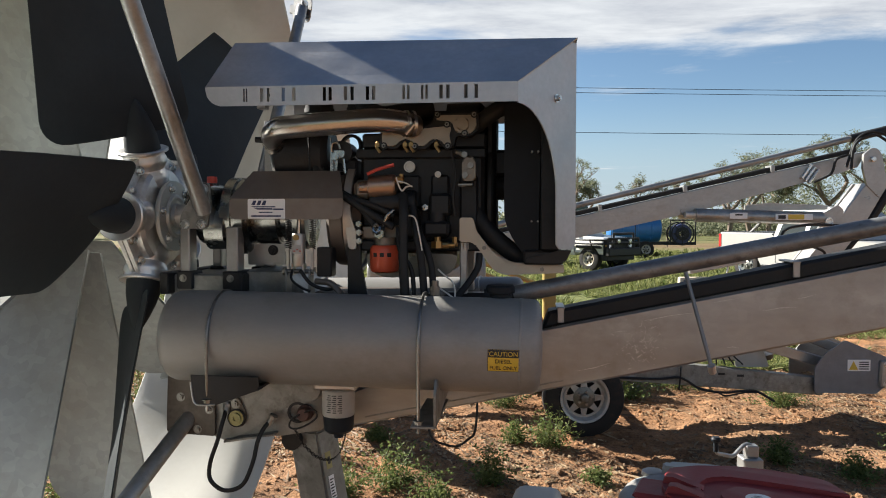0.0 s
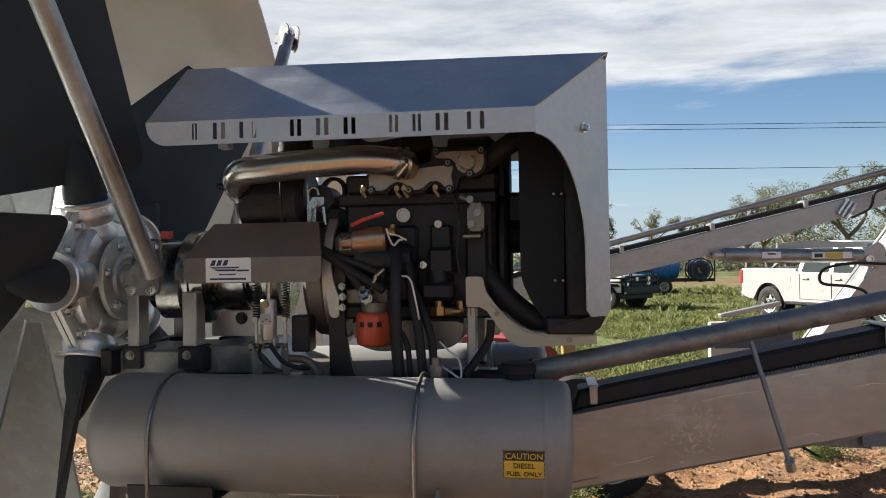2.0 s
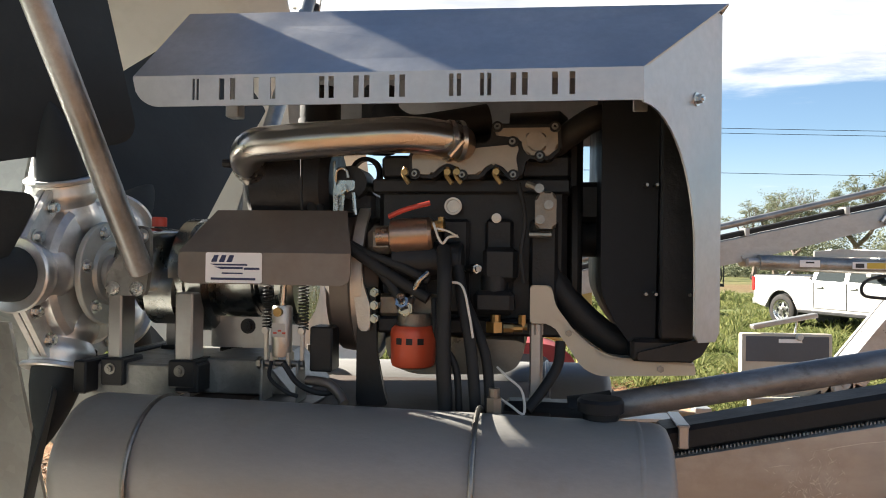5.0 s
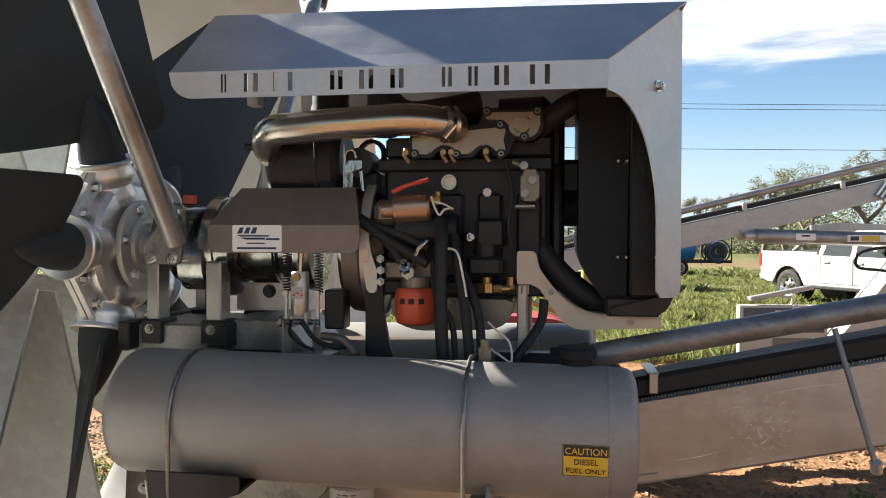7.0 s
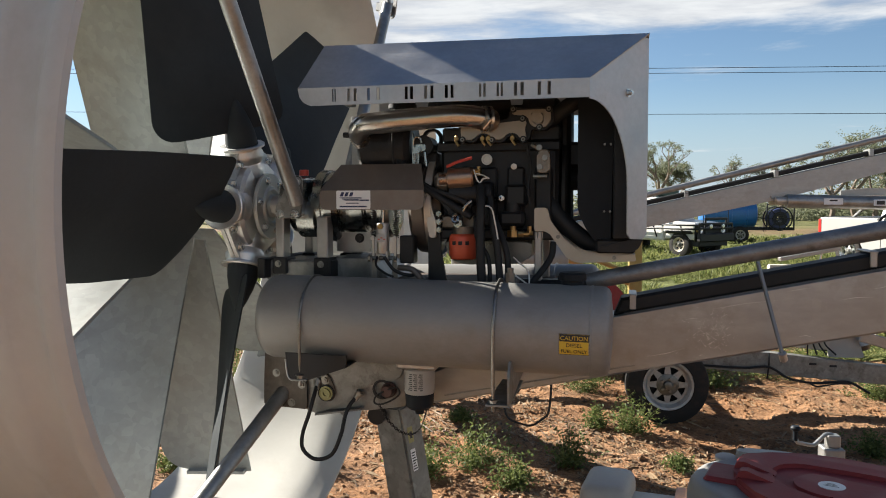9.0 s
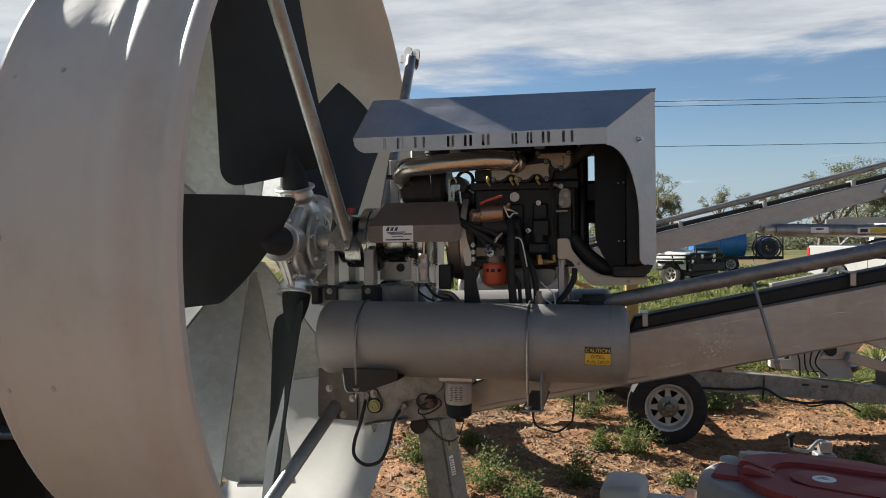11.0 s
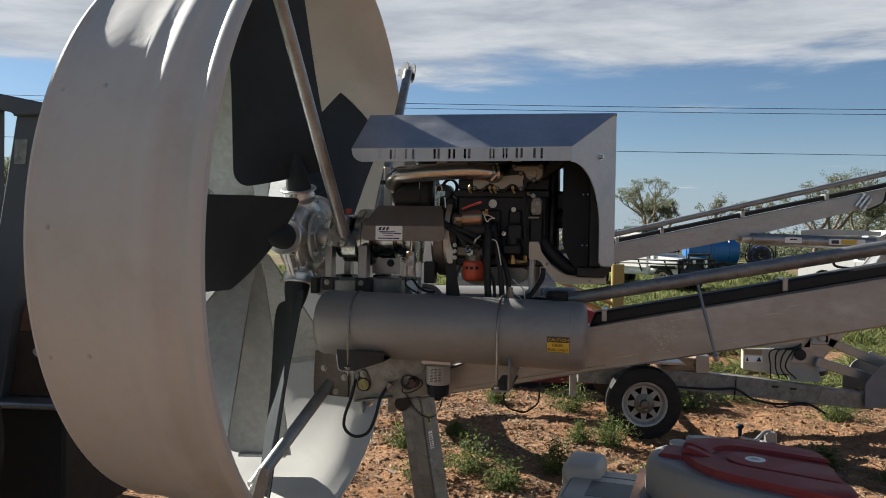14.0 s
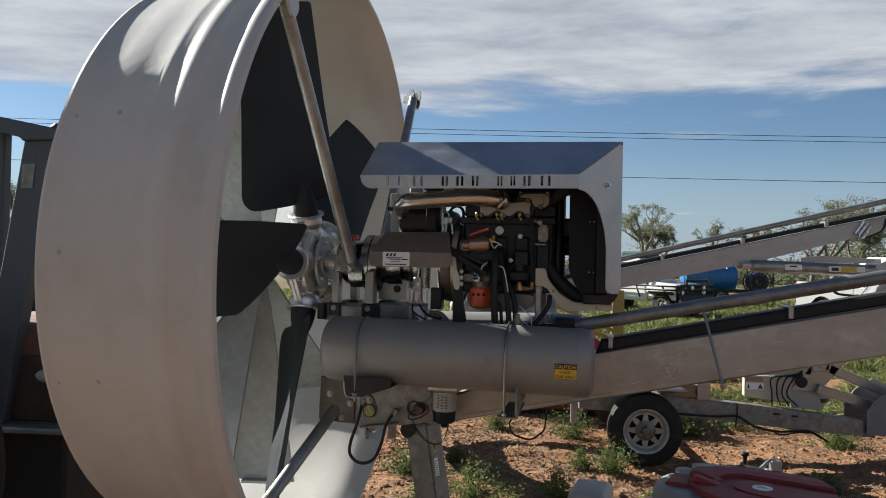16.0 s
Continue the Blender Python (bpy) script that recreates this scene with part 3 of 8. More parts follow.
# ---- straightening vanes ----
vanes = thing("stator", (-1.2, AY, 0.75), "galvanised sheet stator vanes on a central drum inside the shroud", "stator", frame_m=MM)
ST = Matrix.Translation((-0.03, 0.010, -0.030)) @ SK @ AX       # the stator hangs a little low in the ring
part("drum", lathe(B(), [(-1.42, 0), (-1.42, 0.09), (-1.40, 0.105), (-1.19, 0.105), (-1.175, 0.100), (-1.172, 0.0)], ST, 40), VANE, vanes)
for w in (40, 130, 220, 310):
    part("drum_rivet", rod(B(), ST @ Vector((-1.174, 0.082 * math.sin(radians(w)), 0.082 * math.cos(radians(w)))), ST @ Vector((-1.169, 0.082 * math.sin(radians(w)), 0.082 * math.cos(radians(w)))), 0.005, n=10), ZINC, vanes)


def settle(bm):
    """Sets the sheet, hardly twisted, in the ring."""
    for v in bm.verts:
        v.co = ST @ (Matrix.Rotation(radians((-1.05 - v.co.x) * -14), 4, "X") @ v.co)
    return bm


VANE_LINE = rounded([(-1.42, 0.095), (-1.22, 0.095), (-1.08, 0.10), (-1.035, 0.60), (-1.005, 0.985), (-1.15, 0.980), (-1.30, 0.955), (-1.38, 0.55)], [0, 0, 0, 0, 0.004, 0, 0.12, 0.06])
for k in range(9):
    ang = radians(152.5 + k * 40)
    rad, tan = Vector((0, -math.sin(ang), math.cos(ang))), Vector((0, math.cos(ang), math.sin(ang)))
    m = Matrix(((1, tan.x, rad.x, 0), (0, tan.y, rad.y, 0), (0, tan.z, rad.z, 0), (0, 0, 0, 1)))
    bm = B()
    slab(bm, VANE_LINE, 0.003, m)
    slab(bm, [(-1.082, 0.10), (-1.037, 0.60), (-1.007, 0.98), (-1.005, 0.98), (-1.035, 0.60), (-1.080, 0.10)], 0.010, m)
    slab(bm, [(-1.22, 0.962), (-1.02, 0.970), (-1.02, 0.982), (-1.22, 0.974)], 0.028, m)
    v = part("vane", settle(bm), VANE, vanes, smooth=20)
    for x in (-1.06, -1.19):
        part("vane_bolt", settle(bolt(B(), m @ Vector((x, 0.0, 0.945)), -tan, 0.007, 0.005)), ZINC, v)

# ---- the rotor ----
RX, RY = -0.893, 0.318                   # the rotor's plane and its line
RM = Matrix.Translation((0, RY, AZ))


def on_hub(angle, r, x):
    return around(angle, r, x) + Vector((0, RY - AY, 0))


rotor = thing("fan_rotor", (RX, RY, AZ), "five-bladed fan rotor with black blades on a polished cast hub", "fan rotor", frame_m=MM)
BLADES = [17.8 + 72 * k for k in range(5)]
hub = part("hub", lathe(B(), [(RX + a, r) for a, r in ((-0.075, 0), (-0.075, 0.085), (-0.066, 0.112), (-0.045, 0.138), (-0.012, 0.150), (0.012, 0.150), (0.030, 0.146), (0.040, 0.136), (0.044, 0.115), (0.047, 0.0))], RM, 60), CAST, rotor)
# the joint between the two cast halves, straight from socket to socket
for x0 in (-0.0135, 0.0015):
    out = []
    for ang in BLADES:
        for w in (-0.060, 0.060):
            a = radians(ang)
            out.append((0.186 * math.sin(a) + w * math.cos(a), 0.186 * math.cos(a) - w * math.sin(a)))
    bm = B()
    slab(bm, rounded([(-u, v) for u, v in out][::-1], 0.012), 0.012, RM @ Matrix(((0, 1, 0, RX + x0), (1, 0, 0, 0), (0, 0, 1, 0), (0, 0, 0, 1))), 0.003)
    part("joint_flange", bm, CAST, hub)
for ang in BLADES:
    rad = (around(ang, 1, 0) - around(ang, 0, 0)).normalized()
    rm = Matrix.Translation((RX, RY, AZ)) @ rad.to_track_quat("X", "Z").to_matrix().to_4x4()
    so = part("blade_socket", lathe(B(), [(0.05, 0.000), (0.05, 0.048), (0.085, 0.050), (0.094, 0.054), (0.104, 0.057), (0.118, 0.059), (0.130, 0.056), (0.137, 0.052), (0.143, 0.051), (0.150, 0.055), (0.160, 0.061), (0.172, 0.061),
                                         (0.181, 0.057), (0.188, 0.057), (0.192, 0.069), (0.198, 0.070), (0.201, 0.067), (0.199, 0.050), (0.16, 0.049)], rm, 44), CAST, rotor)
    for da in (-24, 24):
        part("clamp_bolt", bolt(B(), on_hub(ang + da, 0.168, RX + 0.014), (1, 0, 0), 0.010, 0.010), ZINC, so)
    part("blade_neck", lathe(B(), [(0.14, 0.0), (0.14, 0.049), (0.206, 0.049), (0.235, 0.046), (0.268, 0.038), (0.300, 0.027), (0.328, 0.015), (0.345, 0.005), (0.347, 0)], rm, 28), BLADE, rotor)
    # the blade: outline in (chord, radius), twisted and lens-shaped
    tan = -Vector((1, 0, 0)).cross(rad)
    nr, nc = 30, 10
    rows = []
    for i in range(nr + 1):
        s = (i / nr) ** 1.6 if i < nr - 3 else 1 - (nr - i) * 0.008 * (nr - i)
        r = 0.245 + (1.0 - 0.245) * s
        lead, trail = 0.166 - 0.043 * s, -0.264 + 0.070 * s
        for edge, rc in ((0, 0.045), (1, 0.075)):
            e, e2 = min(1.0, (r - 0.245) / rc), min(1.0, (1.0 - r) / 0.012)
            c = rc * (1 - math.sqrt(max(0.0, 1 - (1 - e) ** 2))) + 0.012 * (1 - math.sqrt(max(0.0, 1 - (1 - e2) ** 2)))
            if edge == 0:
                lead -= c
            else:
                trail += c
        beta = radians(37.8 - 12.0 * min(s, 0.5))
        cd = (tan * math.cos(beta) + Vector((1, 0, 0)) * math.sin(beta))
        nd = rad.cross(cd).normalized()
        row_f, row_b = [], []
        for j in range(nc + 1):
            u = j / nc
            c = trail + (lead - trail) * u
            th = 0.003 + 0.018 * math.sqrt(max(0, u * (1 - u))) * (1 - 0.4 * s)
            camber = 0.012 * (1 - 4 * u * (1 - u))
            o = Vector((RX, RY, AZ)) + rad * r + cd * c + nd * camber
            row_f.append(o + nd * th / 2)
            row_b.append(o - nd * th / 2)
        rows.append(row_f + row_b[::-1])
    bm = B()
    vr = [[bm.verts.new(p) for p in row] for row in rows]
    k = len(vr[0])
    for a, b in zip(vr, vr[1:]):
        for j in range(k):
            bm.faces.new((a[j], a[(j + 1) % k], b[(j + 1) % k], b[j]))
    bm.faces.new(vr[0][::-1])
    bm.faces.new(vr[-1])
    part("blade", bm, BLADE, rotor)
bm = lathe(B(), [(-0.862, 0), (-0.862, 0.080), (-0.838, 0.078), (-0.838, 0.102), (-0.835, 0.1035), (-0.827, 0.1035), (-0.825, 0.102), (-0.825, 0.064), (-0.818, 0.060), (-0.817, 0.053), (-0.823, 0.047), (-0.823, 0.037), (-0.814, 0.035), (-0.814, 0.0)], RM, 56)
fl = part("front_flange", bm, ZINC_DULL, rotor)
for k in range(6):
    part("flange_bolt", bolt(B(), on_hub(20 + 60 * k, 0.084, -0.825), (1, 0, 0), 0.009, 0.008), ZINC, fl)
part("shaft", rod(B(), (-0.83, RY, AZ), (-0.70, RY, AZ), 0.034, n=28), CAST_DULL, rotor)

# ---- bearing housing and drive line ----
drive = thing("drive_line", (-0.62, AY, 1.46), "bare steel bearing housings and clutch on galvanised posts", "drive line", frame_m=MM)
bm = B()
slab(bm, rounded([(-0.735, 1.66), (-0.672, 1.66), (-0.668, 1.775), (-0.70, 1.782), (-0.725, 1.76), (-0.738, 1.70)], 0.012), 0.33, Matrix.Translation((0, 0.175, 0)), 0.004)
hs = part("bearing_housing", bm, STEEL, drive)
part("housing_barrel", lathe(B(), [(-0.742, 0), (-0.742, 0.072), (-0.735, 0.080), (-0.672, 0.080), (-0.665, 0.072), (-0.665, 0)], Matrix.Translation((0, 0.32, AZ)), 44), STEEL, hs)
for x, z in ((-0.722, 1.667), (-0.676, 1.667), (-0.668, 1.762)):
    part("housing_bolt", bolt(B(), (x, 0.156, z), (0, -1, 0), 0.009, 0.006), ZINC, hs)
bm = B()
slab(bm, rounded([(-0.738, 1.655), (-0.660, 1.655), (-0.652, 1.72), (-0.654, 1.778), (-0.682, 1.782), (-0.705, 1.74), (-0.735, 1.69)], 0.010), 0.012, Matrix.Translation((0, 0.156, 0)), 0.002)
part("strut_plate", bm, GALV_DULL, hs)
part("filler_plug", lathe(B(), [(0, 0), (0, 0.014), (0.016, 0.014), (0.018, 0.012), (0.018, 0)], Matrix.Translation((-0.680, 0.24, 1.782)) @ pose(0, 0, 0, 0, -90, 0), 16), RED_RUBBER, hs, "red plastic filler plug")
for x0, x1 in ((-0.758, -0.731), (-0.626, -0.592)):
    for y in (0.20, 0.42):
        part("post", box(B(), (x0, y, 1.535), (x1, y + 0.05, 1.66), 0.003), GALV, drive)
        ft = part("post_foot", box(B(), (x0 - 0.006, y - 0.012, 1.487), (x1 + 0.012, y + 0.06, 1.537), 0.003), BLACK_STEEL, drive)
        part("foot_bolt", bolt(B(), ((x0 + x1) / 2, y - 0.012, 1.518), (0, -1, 0), 0.007, 0.006), BOLT, ft)
part("clutch_ring", lathe(B(), [(-0.665, 0.05), (-0.665, 0.098), (-0.655, 0.112), (-0.628, 0.112), (-0.626, 0.106), (-0.618, 0.106), (-0.616, 0.112), (-0.592, 0.112), (-0.582, 0.100), (-0.582, 0.05)], AX, 64), STEEL, drive)
part("shaft_collar", lathe(B(), [(-0.70, 0.0), (-0.70, 0.060), (-0.645, 0.060), (-0.64, 0.05), (-0.64, 0.0)], Matrix.Translation((0, 0.28, 1.655)), 36), STEEL, drive)
part("clutch_drum", lathe(B(), [(-0.582, 0), (-0.582, 0.070), (-0.565, 0.078), (-0.50, 0.078), (-0.495, 0.070), (-0.46, 0.070), (-0.455, 0.095), (-0.43, 0.098), (-0.42, 0.09), (-0.415, 0)], AX, 48), STEEL, drive)
part("clutch_band", lathe(B(), [(-0.58, 0.079), (-0.565, 0.084), (-0.505, 0.084), (-0.502, 0.079)], AX, 48), STEEL, drive)
bm = B()
slab(bm, rounded([(-0.60, 1.55), (-0.49, 1.55), (-0.49, 1.61), (-0.60, 1.61)], 0.004), 0.01, Matrix.Translation((0, 0.30, 0)))
pl = part("mount_plate", bm, GALV, drive)
part("plate_bolt", bolt(B(), (-0.525, 0.30, 1.592), (0, -1, 0), 0.010, 0.008), BLACK_STEEL, pl)
bm = B()
slab(bm, rounded([(-0.66, 1.76), (-0.62, 1.815), (-0.55, 1.825), (-0.52, 1.76)], 0.02), 0.25, Matrix.Translation((0, 0.40, 0)))
part("clutch_guard", bm, CREAM_PAINT, drive, "pale curved clutch guard")

# ---- head frame: cradle under engine and drive ----
head = thing("head_frame", (-0.3, AY, 1.08), "galvanised steel cradle frame with black cross members", "frame", frame_m=MM)
part("base_rail", box(B(), (-0.79, 0.20, 1.468), (-0.62, 0.48, 1.528), 0.004), GALV_DULL, head)
part("cross_member", box(B(), (-0.80, 0.16, 1.475), (-0.775, 0.52, 1.535), 0.003), BLACK_STEEL, head)
part("cross_member", box(B(), (-0.62, 0.19, 1.478), (-0.575, 0.50, 1.53), 0.003), BLACK_STEEL, head)
bm = B()
slab(bm, [(-0.60, 1.535), (-0.47, 1.535), (-0.41, 1.47), (-0.60, 1.47)], 0.24, Matrix.Translation((0, 0.24, 0)), 0.003)
part("gusset", bm, GALV_DULL, head)
part("deck_plate", box(B(), (-0.60, 0.16, 1.452), (0.06, 0.52, 1.468), 0.003), DECK, head)
part("upright_channel", box(B(), (-0.60, 0.44, 1.47), (-0.565, 0.50, 1.98), 0.003), GALV, head, "galvanised upright carrying the engine hood")
part("angle_strut", rod(B(), (-0.62, 0.50, 1.53), (-0.50, 0.56, 1.86), 0.014, n=14), GALV_TUBE, head)
# the lower hanger: a grimy mount, a rising tongue and the eared plate behind it, on both sides
EAR = rounded([(-0.64, 1.255), (-0.30, 1.265), (-0.355, 1.195), (-0.338, 1.113), (-0.463, 1.092), (-0.61, 1.083)], [0, 0.01, 0.03, 0.012, 0.004, 0.01])
TONGUE = rounded([(-0.652, 1.182), (-0.60, 1.205), (-0.47, 1.252), (-0.345, 1.262), (-0.352, 1.196), (-0.46, 1.168), (-0.545, 1.106), (-0.613, 1.077), (-0.648, 1.088)], [0.004, 0.03, 0.03, 0, 0.02, 0.03, 0.03, 0.008, 0.004])
MOUNT = rounded([(-0.772, 1.262), (-0.664, 1.262), (-0.664, 1.186), (-0.640, 1.176), (-0.640, 1.092), (-0.776, 1.098), (-0.776, 1.15)], [0, 0, 0.01, 0.01, 0.006, 0.006, 0.01])
for y, out in ((0.170, -1), (0.50, 1)):
    part("hanger_plate", slab(B(), EAR, 0.012, Matrix.Translation((0, y, 0)), 0.002), GALV_DULL, head)
    part("hanger_tongue", slab(B(), TONGUE, 0.010, Matrix.Translation((0, y + 0.0115 * out, 0)), 0.002), GALV_DULL, head)
part("tongue_flange", slab(B(), [(-0.612, 1.077), (-0.470, 1.101), (-0.472, 1.106), (-0.612, 1.083)], 0.035, Matrix.Translation((0, 0.136, 0)), 0.001), GALV_DULL, head)
bp1 = part("strut_mount", slab(B(), MOUNT, 0.012, Matrix.Translation((0, 0.145, 0)), 0.002), GREASY, head, "greasy brown-grey steel strut mount")
for x, z in ((-0.735, 1.197), (-0.688, 1.110), (-0.655, 1.165)):
    part("mount_bolt", bolt(B(), (x, 0.145, z), (0, -1, 0), 0.008, 0.006), BOLT, bp1)
bm = B()
slab(bm, rounded([(-0.594, 1.200), (-0.574, 1.200), (-0.552, 1.150), (-0.562, 1.118), (-0.590, 1.118), (-0.602, 1.150)], 0.012), 0.006, Matrix.Translation((0, 0.1515, 0)), 0.002)
bk = part("valve_plate", bm, GREASY, head, "greasy pressed valve plate")
part("valve_boss", lathe(B(), [(0, 0), (0, 0.021), (0.008, 0.021), (0.008, 0.015), (0.014, 0.015), (0.014, 0.006), (0.010, 0.006), (0.010, 0)], Matrix.Translation((-0.580, 0.152, 1.143)) @ pose(0, 0, 0, 0, 0, -90), 24), OLIVE, bk, "pale yellow-green valve cap")
part("valve_seal", lathe(B(), [(0, 0.021), (0.003, 0.025), (0.006, 0.025), (0.007, 0.021)], Matrix.Translation((-0.580, 0.152, 1.143)) @ pose(0, 0, 0, 0, 0, -90), 24, closed=True), RUBBER, bk)
part("plate_bolt", bolt(B(), (-0.583, 0.152, 1.181), (0, -1, 0), 0.009, 0.008), BOLT, bk)
# pin with ring and chain
pn = part("hinge_pin", lathe(B(), [(0, 0), (0, 0.022), (0.01, 0.022), (0.012, 0.019), (0.03, 0.018), (0.034, 0.015), (0.034, 0)], Matrix.Translation((-0.391, 0.165, 1.160)) @ pose(0, 0, 0, 0, 0, -90), 24), RUST, head, "rusty hinge pin with a lynch ring")
part("pin_washer", lathe(B(), [(0, 0.022), (0, 0.029), (0.006, 0.029), (0.006, 0.022)], Matrix.Translation((-0.412, 0.164, 1.160)) @ pose(0, 0, 0, 0, 0, -90), 24, closed=True), BLACK_STEEL, pn)
part("lynch_ring", sweep(B(), [(-0.385, 0.128, 1.168), (-0.358, 0.126, 1.176), (-0.350, 0.124, 1.158), (-0.375, 0.122, 1.138), (-0.405, 0.122, 1.126), (-0.424, 0.124, 1.130), (-0.42, 0.126, 1.148), (-0.398, 0.128, 1.162)], 0.0026, 8), BLACK_STEEL, pn)
chain = curve_pts([(-0.410, 0.125, 1.125), (-0.393, 0.135, 1.085), (-0.36, 0.15, 1.045), (-0.327, 0.165, 1.032), (-0.305, 0.18, 1.045), (-0.295, 0.2, 1.075), (-0.292, 0.21, 1.10)], 7)
bm = B()
for i, (a, b) in enumerate(zip(chain, chain[1:])):
    o = Vector((0, 0.003, 0)) if i % 2 else Vector((0.002, 0, 0.003))
    c, t = (a + b) / 2, (b - a) * 0.72
    sweep(bm, [c - t + o * 0, c - t * 0.5 + o, c + t * 0.5 + o, c + t, c + t * 0.5 - o, c - t * 0.5 - o, c - t], 0.0013, 5, 1, cap=False)
part("pin_chain", bm, BLACK_STEEL, pn)

hose = thing("hydraulic_hose", (-0.55, 0.13, 0.9), "looped black hydraulic hose with plated ends", "hose", frame_m=MM)
part("rubber_hose", sweep(B(), [(-0.607, 0.145, 1.165), (-0.610, 0.125, 1.135), (-0.618, 0.11, 1.09), (-0.637, 0.105, 1.03), (-0.636, 0.105, 0.985), (-0.598, 0.105, 0.959), (-0.548, 0.105, 0.976), (-0.520, 0.108, 1.036), (-0.509, 0.115, 1.09), (-0.498, 0.13, 1.12), (-0.487, 0.145, 1.135)], 0.0058, 12), RUBBER, hose)
part("hose_end", rod(rod(B(), (-0.607, 0.145, 1.155), (-0.607, 0.152, 1.185), 0.009, n=10), (-0.607, 0.150, 1.172), (-0.607, 0.151, 1.180), 0.012, n=6), BOLT, hose)
part("hose_end", rod(rod(B(), (-0.490, 0.145, 1.128), (-0.476, 0.152, 1.152), 0.009, n=10), (-0.480, 0.15, 1.145), (-0.475, 0.15, 1.152), 0.012, n=6), BOLT, hose)

# the prop stand under the head: a square tube turned a third of the way round
stand = thing("prop_stand", (-0.20, 0.31, 0), "galvanised square tube stand under the fan head", "prop stand", frame_m=MM)
TURN_LEG = radians(-19)


def leg_corner(u, v, z):
    """A place on the leaning tube: across, deep, and height."""
    cx = -0.412 + (1.075 - z) * 0.165
    return Vector((cx + u * math.cos(TURN_LEG) - v * math.sin(TURN_LEG), 0.30 + u * math.sin(TURN_LEG) + v * math.cos(TURN_LEG), z))


def leg_block(bm, u0, u1, v0, v1, z0, z1, bev=0.0):
    vs = [bm.verts.new(leg_corner(u, v, z)) for z in (z0, z1) for u, v in ((u0, v0), (u1, v0), (u1, v1), (u0, v1))]
    fs = [bm.faces.new([vs[i] for i in f]) for f in ((3, 2, 1, 0), (4, 5, 6, 7), (0, 1, 5, 4), (1, 2, 6, 5), (2, 3, 7, 6), (3, 0, 4, 7))]
    if bev:
        bmesh.ops.bevel(bm, geom=list({e for f in fs for e in f.edges}), offset=bev, segments=2, affect="EDGES")
    return bm


lg = part("leg_tube", leg_block(B(), -0.05, 0.05, -0.05, 0.05, 0.012, 1.085, 0.006), GALV_DULL, stand)
part("foot_plate", box(B(), (-0.34, 0.19, -0.02), (-0.12, 0.42, 0.014), 0.003), GALV_DULL, stand)
part("pivot_boss", lathe(B(), [(0, 0), (0, 0.028), (0.15, 0.028), (0.15, 0)], Matrix.Translation((-0.455, 0.235, 1.06)) @ pose(0, 0, 0, 0, 0, 90), 20), BLACK_STEEL, stand)
part("warning_label", leg_block(B(), 0.050, 0.0512, -0.030, -0.004, 0.975, 1.022), OLIVE, lg, "small yellow warning label", smooth=0)
wt = part("white_label", leg_block(B(), 0.050, 0.0512, -0.030, -0.006, 0.890, 0.955), WHITE_LABEL, lg, "small white instruction label", smooth=0)
bm = B()
for k in range(7):
    leg_block(bm, 0.0512, 0.0520, -0.028, -0.009 - 0.003 * (k % 3), 0.895 + 0.008 * k, 0.898 + 0.008 * k)
part("print_bars", bm, INK, wt, smooth=0)
part("warning_mark", leg_block(B(), 0.0512, 0.0520, -0.022, -0.011, 0.988, 1.008), INK, lg, smooth=0)

# the fuel filter under the tank
ff = thing("fuel_filter", (-0.29, 0.13, 1.12), "off-white fuel filter canister with a black bowl", "fuel filter", frame_m=MM)
fm = Matrix.Translation((-0.292, 0.130, 0)) @ pose(0, 0, 0, 0, -90, 0)
cn = part("canister", lathe(B(), [(1.165, 0), (1.165, 0.040), (1.17, 0.043), (1.232, 0.043), (1.236, 0.038), (1.236, 0)], fm, 36), CREAM_PLASTIC, ff)
bm = B()
for k in range(9):
    a = -100 + 9 * (k % 5)
    for j in range(3):
        w = radians(-112 + 20 * j)
        z = 1.18 + 0.0055 * k
        c = Vector((-0.292 + 0.0434 * math.cos(w), 0.130 + 0.0434 * math.sin(w), z))
        box(bm, (-0.006 + 0.002 * ((k + j) % 3), -0.0006, -0.0011), (0.006, 0.0006, 0.0011), 0, Matrix.Translation(c) @ pose(0, 0, 0, 0, 0, math.degrees(w) + 90))
part("print_bars", bm, INK, cn, smooth=0)
part("bowl", lathe(B(), [(1.105, 0), (1.105, 0.012), (1.118, 0.014), (1.12, 0.030), (1.128, 0.039), (1.160, 0.041), (1.165, 0.041)], fm, 36), PLASTIC, ff, "black filter bowl")
part("filter_head", box(B(), (-0.35, 0.09, 1.236), (-0.235, 0.17, 1.27), 0.006), CAST_DULL, ff)

# ---- diesel engine ----
eng = thing("diesel_engine", (-0.08, 0.33, 1.468), "black water-cooled diesel engine with bare alloy covers", "engine", frame_m=MM)
EY = 0.24                                # near face of the block
blk = part("block", box(B(), (-0.255, EY, 1.60), (0.085, 0.46, 1.865), 0.01), ENGINE, eng)
for k in range(4):
    x = -0.215 + k * 0.078
    part("block_rib", box(B(), (x, EY - 0.016, 1.63), (x + 0.05, EY + 0.01, 1.80), 0.006), ENGINE, blk)
part("deck_flange", box(B(), (-0.265, EY - 0.012, 1.845), (0.09, 0.46, 1.872), 0.004), ENGINE, blk)
part("injection_pump", box(B(), (-0.06, EY - 0.05, 1.69), (0.0, EY, 1.75), 0.008), ENGINE, blk)
part("sump_flange", box(B(), (-0.25, EY - 0.03, 1.595), (0.08, EY, 1.625), 0.005), ENGINE, blk)
part("cylinder_head", box(box(B(), (-0.25, EY - 0.004, 1.872), (0.09, 0.45, 1.915), 0.006), (-0.20, 0.30, 1.915), (0.08, 0.44, 1.985), 0.02), ENGINE, eng)
